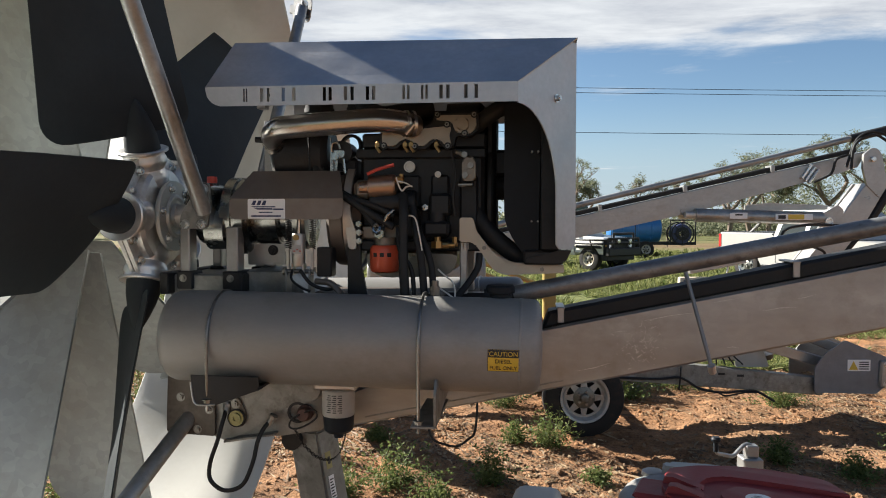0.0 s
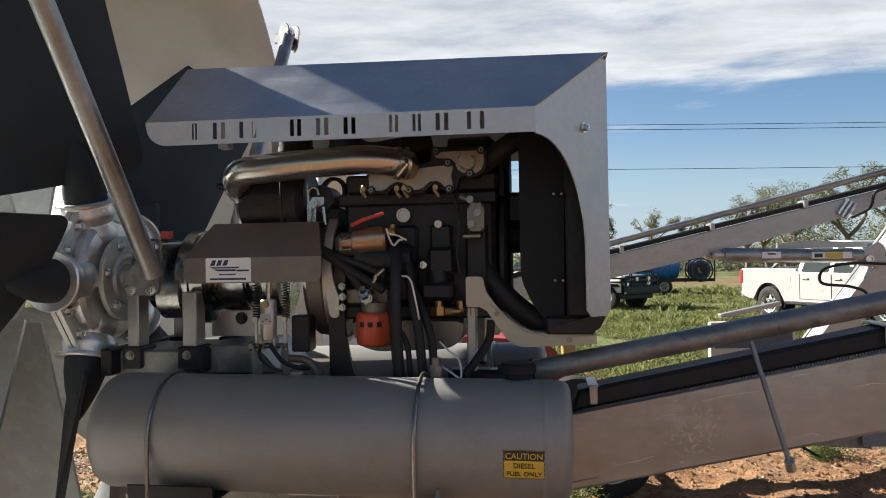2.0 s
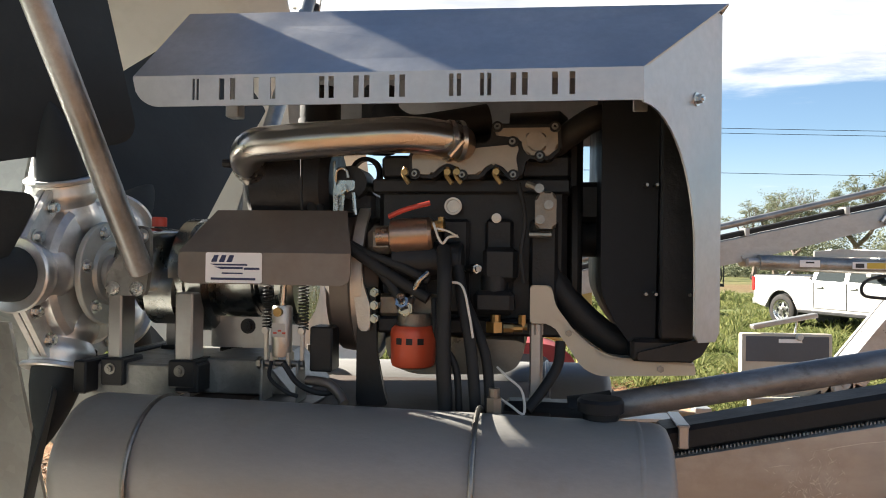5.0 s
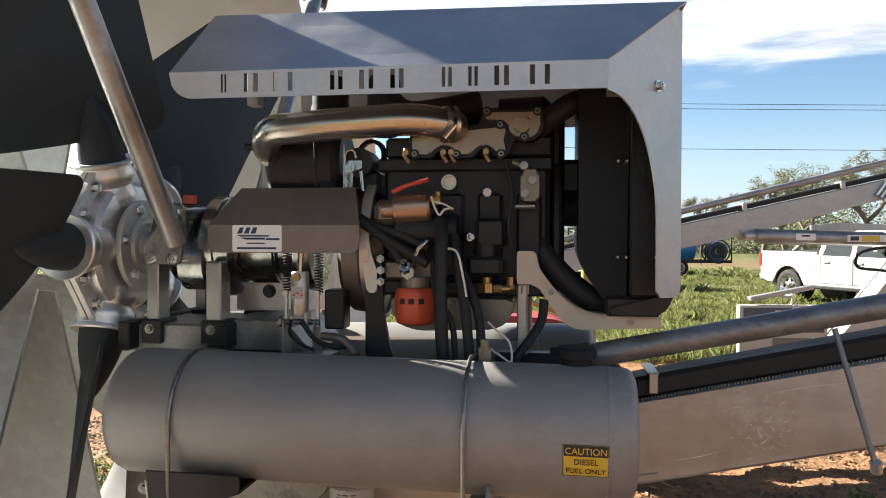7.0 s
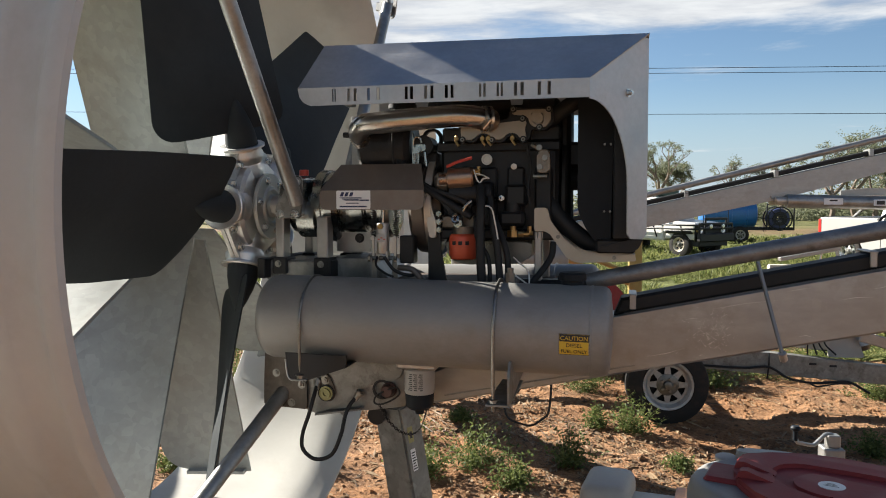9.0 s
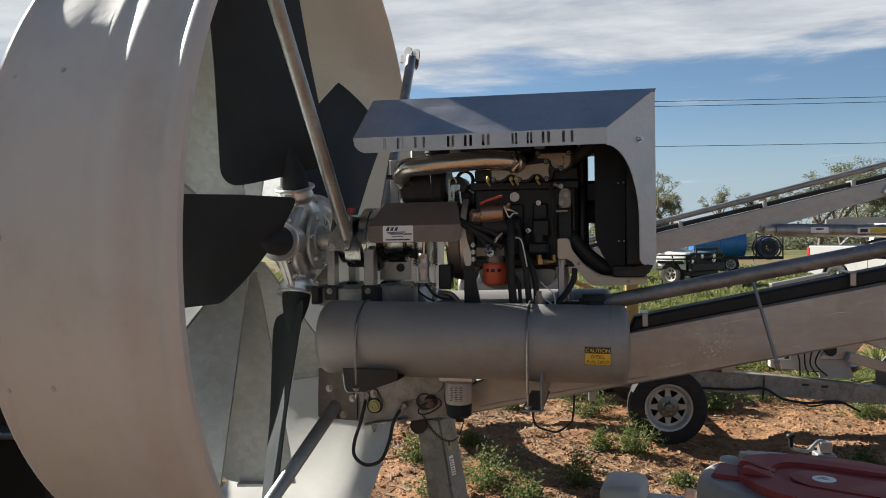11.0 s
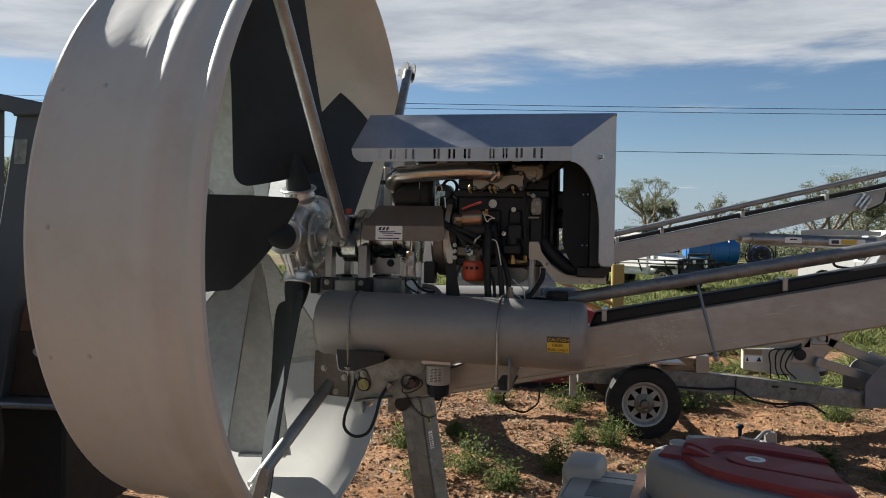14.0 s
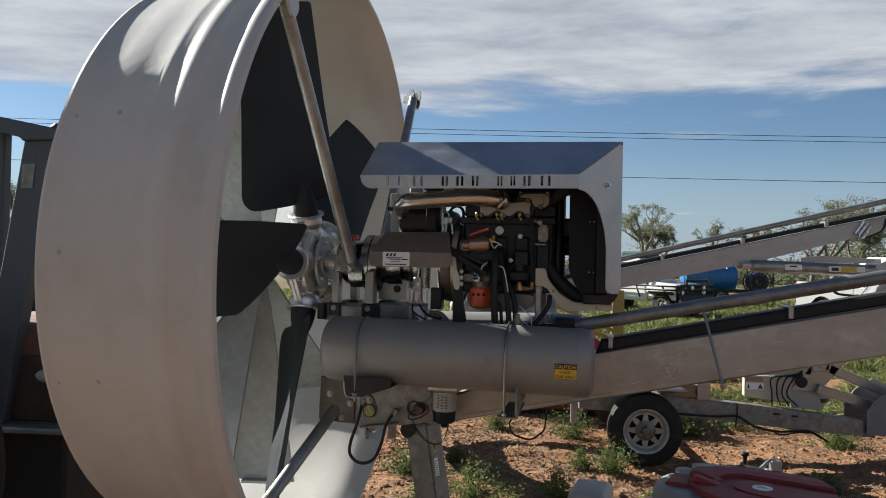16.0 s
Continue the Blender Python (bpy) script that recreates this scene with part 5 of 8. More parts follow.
# sloped upper sheet
v = [bm.verts.new(p) for p in ((-0.590, 0.138, 1.735), (-0.28, 0.138, 1.735), (-0.305, 0.205, 1.812), (-0.548, 0.205, 1.812), (-0.590, 0.143, 1.735), (-0.28, 0.143, 1.735), (-0.305, 0.210, 1.812), (-0.548, 0.210, 1.812),
                              (-0.548, 0.47, 1.812), (-0.305, 0.47, 1.812), (-0.548, 0.47, 1.808), (-0.305, 0.47, 1.808))]
for f in ((0, 1, 2, 3), (5, 4, 7, 6), (3, 2, 9, 8), (6, 7, 10, 11), (0, 3, 7, 4), (1, 5, 6, 2), (8, 9, 11, 10), (3, 8, 10, 7), (2, 6, 11, 9)):
    bm.faces.new([v[i] for i in f])
part("sheet", bm, BROWN_STEEL, gd, smooth=20)
stk = part("sticker", slab(B(), rounded([(-0.538, 1.7345), (-0.436, 1.7345), (-0.436, 1.682), (-0.538, 1.682)], 0.004), 0.0012, Matrix.Translation((0, 0.1362, 0))), WHITE_LABEL, gd, "white sticker with a dark printed emblem", smooth=0)
bm = B()
m = Matrix.Translation((0, 0.1354, 0))
for k in range(3):
    slab(bm, [(-0.528 + 0.014 * k, 1.718), (-0.518 + 0.014 * k, 1.718), (-0.514 + 0.014 * k, 1.730), (-0.522 + 0.014 * k, 1.730)], 0.0008, m)
slab(bm, [(-0.530, 1.715), (-0.462, 1.715), (-0.462, 1.712), (-0.520, 1.712)], 0.0008, m)
slab(bm, [(-0.522, 1.710), (-0.470, 1.710), (-0.470, 1.706), (-0.510, 1.706)], 0.0008, m)
slab(bm, [(-0.468, 1.709), (-0.440, 1.709), (-0.440, 1.705), (-0.468, 1.705)], 0.0008, m)
slab(bm, [(-0.508, 1.700), (-0.470, 1.700), (-0.470, 1.6975), (-0.508, 1.6975)], 0.0008, m)
slab(bm, [(-0.528, 1.691), (-0.447, 1.691), (-0.447, 1.687), (-0.528, 1.687)], 0.0008, m)
part("print_bars", bm, NAVY, stk, smooth=0)

# ---- small actuator with two springs ----
ac = thing("clutch_actuator", (-0.41, 0.18, 1.468), "small plated actuator cylinder between two coil springs", "actuator", frame_m=MM)
part("cylinder", lathe(B(), [(1.553, 0), (1.553, 0.017), (1.556, 0.018), (1.638, 0.018), (1.642, 0.016), (1.642, 0)], Matrix.Translation((-0.412, 0.175, 0)) @ pose(0, 0, 0, 0, -90, 0), 24), CAST_DULL, ac)
bm = B()
box(bm, (-0.424, 0.1566, 1.588), (-0.400, 0.1574, 1.612), 0)
part("cylinder_label", bm, CREAM_PLASTIC, ac, "small printed label on the cylinder", smooth=0)
box_bars = B()
for k in range(3):
    box(box_bars, (-0.421 + 0.008 * k, 0.1558, 1.594 + 0.004 * (k % 2)), (-0.415 + 0.008 * k, 0.1566, 1.597 + 0.004 * (k % 2)), 0)
part("print_bar", box_bars, RED_RUBBER, ac, smooth=0)
part("piston_rod", rod(B(), (-0.412, 0.175, 1.64), (-0.409, 0.175, 1.70), 0.006, n=12), CHROME, ac)
for x in (-0.430, -0.400):
    part("clevis_ear", box(B(), (x, 0.162, 1.53), (x + 0.006, 0.192, 1.562), 0.002), CAST_DULL, ac)
for x in (-0.446, -0.382):
    part("base_bracket", slab(B(), rounded([(0.160, 1.468), (0.215, 1.468), (0.200, 1.545), (0.165, 1.545)], 0.006), 0.004, Matrix(((0, 1, 0, x), (1, 0, 0, 0), (0, 0, 1, 0), (0, 0, 0, 1)))), GALV_DULL, ac)
part("seat_plate", box(B(), (-0.470, 0.150, 1.468), (-0.35, 0.24, 1.474), 0.001), BLACK_STEEL, ac)
part("seat_pin", rod(rod(B(), (-0.452, 0.178, 1.540), (-0.372, 0.178, 1.540), 0.006, n=12), (-0.456, 0.178, 1.540), (-0.449, 0.178, 1.540), 0.011, n=6), BOLT, ac)
part("port", rod(B(), (-0.412, 0.16, 1.632), (-0.412, 0.150, 1.632), 0.008, n=10), BRASS, ac)
for x in (-0.442, -0.376):
    pts = [(x + 0.0085 * math.cos(k * 0.7), 0.185 + 0.0085 * math.sin(k * 0.7), 1.60 + k * 0.00065) for k in range(140)]
    part("coil_spring", sweep(B(), pts, 0.0014, 5, 1), RUBBER, ac)
    part("spring_link", box(rod(B(), (x, 0.18, 1.598), (x, 0.17, 1.598), 0.006, n=12), (x - 0.0035, 0.177, 1.53), (x + 0.0035, 0.183, 1.60), 0.001), CAST_DULL, ac)
part("relay_box", box(B(), (-0.366, 0.19, 1.525), (-0.325, 0.24, 1.605), 0.003), BLACK_STEEL, ac)
part("wire", sweep(B(), [(-0.425, 0.16, 1.545), (-0.42, 0.14, 1.52), (-0.39, 0.13, 1.50), (-0.37, 0.14, 1.49)], 0.0035, 8), RUBBER, ac)

# ---- hood ----
hood = thing("engine_hood", (-0.12, 0.10, 1.56), "folded bare aluminium engine hood with cut-out slots", "engine hood", frame_m=MM)
X0, X1, YF, YR, ZB, ZL, ZT = -0.571, 0.180, -0.050, 0.078, 1.952, 1.998, 2.132
SLOTS = [(-0.476, -0.466), (-0.434, -0.409), (-0.381, -0.347), (-0.281, -0.259), (-0.230, -0.206), (-0.177, -0.154), (-0.090, -0.073), (-0.046, -0.030), (-0.003, 0.021), (0.055, 0.087)]
TK = 0.003
# front lip with the slots cut through
xs = [X0]
holes = []
for a, b in SLOTS:
    w = min(0.008, (b - a) * 0.36)
    for s0 in ((a, a + w), (b - w, b)):
        if s0[0] > xs[-1] + 0.001:
            xs.append(s0[0])
            holes.append(False)
            xs.append(s0[1])
            holes.append(True)
xs.append(X1)
holes.append(False)


def lip_z(x):
    """Bottom edge of the lip: rounded at its free end."""
    r = 0.042
    d = x - X0
    return ZB if d > r else ZB + r - math.sqrt(max(0, r * r - (r - d) ** 2))


bm = B()
ZS0, ZS1 = 1.961, 1.993


def lip_cell(xa, xb, za, zb, za2=None):
    za2 = za if za2 is None else za2
    c = [(xa, za), (xb, za2), (xb, zb), (xa, zb)]
    f = [bm.verts.new((x, YF, z)) for x, z in c]
    b = [bm.verts.new((x, YF + TK, z)) for x, z in c]
    bm.faces.new(f)
    bm.faces.new(b[::-1])
    for i in range(4):
        bm.faces.new((f[(i + 1) % 4], f[i], b[i], b[(i + 1) % 4]))


for k in range(10):
    xa, xb = X0 + 0.042 * k / 10, X0 + 0.042 * (k + 1) / 10
    lip_cell(xa, xb, lip_z(xa), ZL, lip_z(xb))
xs[0] = X0 + 0.042
for (xa, xb), hole in zip(zip(xs, xs[1:]), holes):
    if hole:
        lip_cell(xa, xb, ZB, ZS0)
        lip_cell(xa, xb, ZS1, ZL)
    else:
        lip_cell(xa, xb, ZB, ZL)
bmesh.ops.remove_doubles(bm, verts=bm.verts, dist=0.0002)
part("front_lip", bm, ALU, hood, smooth=20)


def sheet(pts, thick, name, mat=ALU, parent=None):
    """A flat sheet with the given outline, thickened along its normal."""
    bm = B()
    P = [Vector(p) for p in pts]
    n = (P[1] - P[0]).cross(P[2] - P[0]).normalized() * thick
    f = [bm.verts.new(p) for p in P]
    b = [bm.verts.new(p - n) for p in P]
    bm.faces.new(f)
    bm.faces.new(b[::-1])
    for i in range(len(P)):
        bm.faces.new((f[(i + 1) % len(P)], f[i], b[i], b[(i + 1) % len(P)]))
    return part(name, bm, mat, parent or hood, smooth=20)


XR, YRR = 0.322, 0.092
sheet([(X0, YF, ZL), (X1, YF, ZL), (XR, YRR, ZT - 0.006), (-0.545, YR, ZT)], TK, "slope_panel")
sheet([(-0.545, YR, ZT), (XR, YRR, ZT - 0.006), (XR, 0.56, ZT - 0.006), (-0.545, 0.56, ZT)], TK, "top_panel")
sheet([(-0.545, 0.56, ZT), (XR, 0.56, ZT - 0.006), (XR, 0.66, 1.99), (-0.571, 0.66, 1.99)], TK, "rear_slope")
# corner plate with its swept cut-out
cx, cy = XR - X1, 0.135 - YF
L = math.hypot(cx, cy)
cm = Matrix(((cx / L, -cy / L, 0, X1), (cy / L, cx / L, 0, YF), (0, 0, 1, 0), (0, 0, 0, 1)))
arc = []
for k in range(13):
    w = k / 12 * math.pi / 2
    arc.append((0.001 + 0.150 * math.sin(w), 1.735 + 0.214 * math.cos(w)))
out = [(0.0, ZB), (0.0, ZL), (L * 0.91, ZT - 0.006), (L, ZT - 0.012), (L, 1.618), (L - 0.014, 1.604), (0.165, 1.606), (0.152, 1.618)] + arc[::-1]
cp = part("corner_plate", slab(B(), out, TK, cm), ALU, hood, smooth=20)
bm = B()
q = cm @ Vector((0.150, 0.0, 1.975))
bolt(bm, q, cm.to_3x3() @ Vector((0, -1, 0)), 0.007, 0.009)
part("hood_bolt", bm, ZINC, cp)
# grille louvre plate on the radiator end
bm = B()
slab(bm, [(0.0, 1.62), (0.0, ZT - 0.012), (0.50, ZT - 0.012), (0.50, 1.62)], TK, Matrix.Translation((XR, 0.137, 0)) @ pose(0, 0, 0, 0, 0, 90))
part("end_plate", bm, ALU, hood, smooth=20)
for x in (0.19, -0.53):
    part("hood_bracket", box(B(), (x, 0.19, 1.98), (x + 0.025, 0.22, 2.126), 0.002), GALV, hood)

# ---- fuel tank ----
tank = thing("fuel_tank", (-0.26, 0.06, 1.26), "long grey cylindrical fuel tank with two rod straps", "fuel tank", frame_m=MM)
TY, TZ, TR = 0.060, 1.375, 0.1165
TA = Matrix.Translation((-0.255, TY, TZ)) @ pose(0, 0, 0, 0, 0.85, 0)
tprof = [(-0.463, 0.0), (-0.461, 0.050), (-0.457, 0.085), (-0.453, 0.101), (-0.445, 0.111), (-0.433, 0.1158), (-0.418, TR), (0.462, TR), (0.476, 0.1145), (0.484, 0.109), (0.489, 0.098), (0.493, 0.06), (0.495, 0)]
tb = part("barrel", lathe(B(), tprof, TA, 72), TANK, tank, smooth=45)
part("weld_seam", lathe(B(), [(0.437, TR), (0.439, TR + 0.0012), (0.443, TR + 0.0012), (0.445, TR)], TA, 72), TANK, tb)
part("filler_cap", lathe(B(), [(0, 0.0), (0, 0.028), (0.010, 0.028), (0.012, 0.036), (0.027, 0.036), (0.032, 0.032), (0.034, 0)], Matrix.Translation((0.135, TY + 0.02, TZ + TR - 0.006)) @ pose(0, 0, 0, 0, -90, 0), 28), PLASTIC, tank, "black screw filler cap")
part("outlet_union", rod(rod(B(), (-0.03, TY + 0.03, TZ + 0.105), (-0.03, TY + 0.03, TZ + 0.135), 0.013, n=6), (-0.03, TY + 0.03, TZ + 0.13), (-0.03, TY + 0.03, TZ + 0.15), 0.009, n=10), ALLOY_DARK, tank)
for x, zb in ((-0.571, 1.243), (-0.052, 1.205)):
    r = TR + 0.005
    arc = [(x, TY + r * math.sin(radians(a)), TZ + r * math.cos(radians(a))) for a in range(110, -95, -12)]
    arc = arc + [(x, TY - r, TZ - 0.06), (x, TY - r + 0.004, zb)]
    sp2 = part("strap_rod", sweep(B(), arc, 0.0042, 10, 3), BOLT, tank, "plated rod strap with threaded ends")
    bm = B()
    bolt(bm, (x, TY - r + 0.004, zb - 0.0), (0, 0, -1), 0.009, 0.008)
    rod(bm, (x, TY - r + 0.004, zb), (x, TY - r + 0.004, zb - 0.03), 0.0046, n=10)
    part("strap_nut", bm, BOLT, sp2)
# saddle brackets: a folded black lip at one end, a plated cradle at the other
LIP = rounded([(-0.612, 1.302), (-0.604, 1.236), (-0.592, 1.229), (-0.548, 1.230), (-0.440, 1.269), (-0.44, 1.30)], [0, 0.012, 0.006, 0.02, 0.01, 0])
bm = slab(B(), LIP, 0.005, Matrix.Translation((0, TY - 0.122, 0)), 0.0012)
br = part("saddle_bracket", bm, BLACK_STEEL, tank, "folded black steel saddle lip")
bm = B()
slab(bm, [(-0.606, 1.233), (-0.592, 1.2285), (-0.548, 1.2295), (-0.440, 1.268), (-0.441, 1.273), (-0.549, 1.2345), (-0.592, 1.2335), (-0.602, 1.238)], 0.26, Matrix.Translation((0, TY - 0.120, 0)))
part("saddle_tray", bm, BLACK_STEEL, br)
# a thin paler line follows the lip's outer edge
part("lip_edge", sweep(B(), [(-0.611, TY - 0.1225, 1.285), (-0.606, TY - 0.1225, 1.246), (-0.600, TY - 0.1225, 1.233), (-0.588, TY - 0.1225, 1.229), (-0.550, TY - 0.1225, 1.230)], 0.0026, 8), GALV_TUBE, br, "pale edge of the lip")
pr_ = rounded([(TY - 0.128, TZ - 0.185), (TY + 0.20, TZ - 0.150), (TY + 0.20, TZ - 0.105), (TY + 0.05, TZ - 0.118), (TY - 0.05, TZ - 0.106), (TY - 0.100, TZ - 0.072), (TY - 0.128, TZ - 0.105)], [0.012, 0, 0, 0.02, 0.02, 0.01, 0.01])
br = part("saddle_bracket", slab(B(), pr_, 0.006, Matrix(((0, 1, 0, -0.015), (1, 0, 0, 0), (0, 0, 1, 0), (0, 0, 0, 1)))), GALV_DULL, tank)
part("saddle_tray", box(B(), (-0.070, TY - 0.128, TZ - 0.187), (-0.010, TY + 0.16, TZ - 0.181), 0.001), GALV_DULL, br)
# caution label, bent round the barrel


def on_tank(x, w, lift):
    """A place on the barrel: along it, and an angle below its nearest line."""
    return TA @ Vector((x, -(TR + lift) * math.cos(w), -(TR + lift) * math.sin(w)))


def wrap(bm, x0, x1, w0, w1, lift, n=6):
    rows = [[bm.verts.new(on_tank(x, w0 + (w1 - w0) * i / n, lift)) for x in (x0, x1)] for i in range(n + 1)]
    for a, b in zip(rows, rows[1:]):
        bm.faces.new((a[0], a[1], b[1], b[0]))
    return bm


LX0, LX1, W0, W1 = 0.366, 0.440, -0.075, 0.385
lb = part("caution_label", wrap(B(), LX0, LX1, W0, W1, 0.0006), YELLOW_LABEL, tank, "black and yellow diesel caution label", smooth=60)
part("label_header", wrap(B(), LX0 + 0.0015, LX1 - 0.0015, W0 + 0.012, W0 + 0.165, 0.0011), INK, lb, smooth=60)
bm = B()
for k, (x0, x1, w0, w1) in enumerate(((LX0, LX1, W0, W0 + 0.008), (LX0, LX1, W1 - 0.008, W1), (LX0, LX0 + 0.001, W0, W1), (LX1 - 0.001, LX1, W0, W1))):
    wrap(bm, x0, x1, w0, w1, 0.0012)
part("label_border", bm, INK, lb, smooth=60)
for body, size, w, mat_ in (("CAUTION", 0.0150, W0 + 0.136, YELLOW_LABEL), ("DIESEL", 0.0135, W0 + 0.282, INK), ("FUEL ONLY", 0.0125, W0 + 0.415, INK)):
    bm = text_mesh(body, size, I4)
    for v in bm.verts:
        x, y = v.co.x, v.co.y
        v.co = on_tank((LX0 + LX1) / 2 + x, w - y / TR, 0.0016 + v.co.z)
    part("caution_text", bm, mat_, lb, smooth=0)

# the twin tank on the far side
copy_thing(tank, MM @ Matrix.Translation((-0.26, 2 * AY - 0.06, 1.26)) @ pose(0, 0, 0, 0, 0, 180))

# ---- boom ----
boom = thing("lifting_boom", (1.4, 0.36, 1.2), "galvanised box section boom arm with a black hose channel", "boom", frame_m=MM)
SL = math.tan(radians(11.9))


def bz(x, z):
    """A height on the boom: z at x = 0.3, rising along it."""
    return z + (x - 0.30) * SL


XA, XB = -0.40, 3.6
bm = B()
slab(bm, [(XA, bz(XA, 1.222)), (XB, bz(XB, 1.222)), (XB, bz(XB, 1.388)), (0.10, bz(0.10, 1.388)), (XA, bz(XA, 1.30))], 0.15, Matrix.Translation((0, 0.265, 0)), 0.006)
bo = part("box_section", bm, BOOM, boom)
# a rubbed patch of fine scratches and a few long scuffs
sr = random.Random(21)
bm = B()
for k in range(150):
    x, z = sr.gauss(0.505, 0.030), sr.gauss(1.300, 0.026)
    a, ln = sr.uniform(0.3, 2.6), sr.uniform(0.002, 0.009)
    slab(bm, [(x - ln * math.cos(a), bz(x, z) - ln * math.sin(a)), (x, bz(x, z) - 0.0008), (x + ln * math.cos(a), bz(x, z) + ln * math.sin(a)), (x, bz(x, z) + 0.0008)], 0.0006, Matrix.Translation((0, 0.2646, 0)))
tagged(part("scuff_patch", bm, SCRATCH, bo, smooth=0), "pale rubbed scratches on the boom", kind="stuff")
bm = B()
for k in range(26):
    x, z, ln = sr.uniform(-0.3, 2.4), sr.uniform(1.228, 1.38), sr.uniform(0.02, 0.10)
    slab(bm, [(x - ln, bz(x - ln, z)), (x, bz(x, z) - 0.0007), (x + ln, bz(x + ln, z + sr.uniform(-0.01, 0.01))), (x, bz(x, z) + 0.0007)], 0.0005, Matrix.Translation((0, 0.2647, 0)))
tagged(part("long_scuff", bm, SCRATCH, bo, smooth=0), kind="stuff")
part("seam_strip", slab(B(), [(-0.25, bz(-0.25, 1.240)), (0.30, bz(0.30, 1.240)), (0.30, bz(0.30, 1.243)), (-0.25, bz(-0.25, 1.243))], 0.003, Matrix.Translation((0, 0.262, 0))), GALV_DULL, bo)
bm = B()
slab(bm, [(0.24, bz(0.24, 1.390)), (XB, bz(XB, 1.390)), (XB, bz(XB, 1.436)), (0.26, bz(0.26, 1.436))], 0.09, Matrix.Translation((0, 0.285, 0)), 0.008)
part("hose_channel", bm, RUBBER, boom, "black rubber hose channel")
bm = B()
for k in range(270):
    x = 0.27 + k * 0.0064
    box(bm, (x, 0.278, bz(x, 1.389)), (x + 0.0022, 0.287, bz(x, 1.3935)), 0)
part("toothed_edge", bm, GALV_TUBE, boom, "toothed edging along the channel", smooth=0)
for x in (0.292, 0.905, 1.55, 2.2):
    bm = B()
    box(bm, (x - 0.009, 0.270, bz(x, 1.400)), (x + 0.009, 0.276, bz(x, 1.440)), 0.002)
    box(bm, (x - 0.011, 0.270, bz(x, 1.437)), (x + 0.011, 0.39, bz(x, 1.443)), 0.002)
    part("hose_clip", bm, GALV, boom)
# link tube above the boom
lk = thing("link_tube", (0.9, 0.22, 1.45), "round galvanised levelling tube above the boom", "tube", frame_m=MM)
part("tube", rod(B(), (0.13, 0.22, 1.473), (3.3, 0.22, 1.473 + 3.17 * 0.198), 0.0235, n=28), TUBE_WORN, lk)
part("end_yoke", box(B(), (-0.02, 0.195, 1.455), (0.12, 0.245, 1.485), 0.008, pose(0, 0, 0, 0, 0, 0)), BLACK_STEEL, lk)
part("yoke_sleeve", sweep(B(), [(0.09, 0.220, 1.468), (0.13, 0.220, 1.474), (0.165, 0.220, 1.481)], 0.026, 16), RUBBER, lk)
rodt = thing("safety_rod", (0.63, 0.18, 1.29), "thin galvanised safety rod hung across the boom", "rod", frame_m=MM)
part("rod", rod(B(), (0.606, 0.195, 1.545), (0.664, 0.160, 1.312), 0.0052, n=12), BLUE_STEEL, rodt)
part("rod_foot", rod(B(), (0.664, 0.155, 1.312), (0.670, 0.165, 1.292), 0.010, n=10), CAST_DULL, rodt)
# earth cable hanging under the boom
lc = thing("dangling_cable", (0.05, 0.30, 1.05), "loose black cable hanging under the boom", "cable", frame_m=MM)
part("cable", sweep(B(), [(-0.02, 0.30, 1.20), (-0.026, 0.28, 1.155), (-0.055, 0.27, 1.128), (-0.071, 0.27, 1.105), (-0.059, 0.27, 1.067), (-0.02, 0.27, 1.052), (0.010, 0.27, 1.050), (0.04, 0.27, 1.070), (0.058, 0.27, 1.092), (0.064, 0.28, 1.158), (0.059, 0.30, 1.20)], 0.0034, 8), RUBBER, lc)
part("gland", rod(B(), (-0.02, 0.30, 1.175), (-0.02, 0.30, 1.215), 0.014, n=12), PLASTIC, lc)

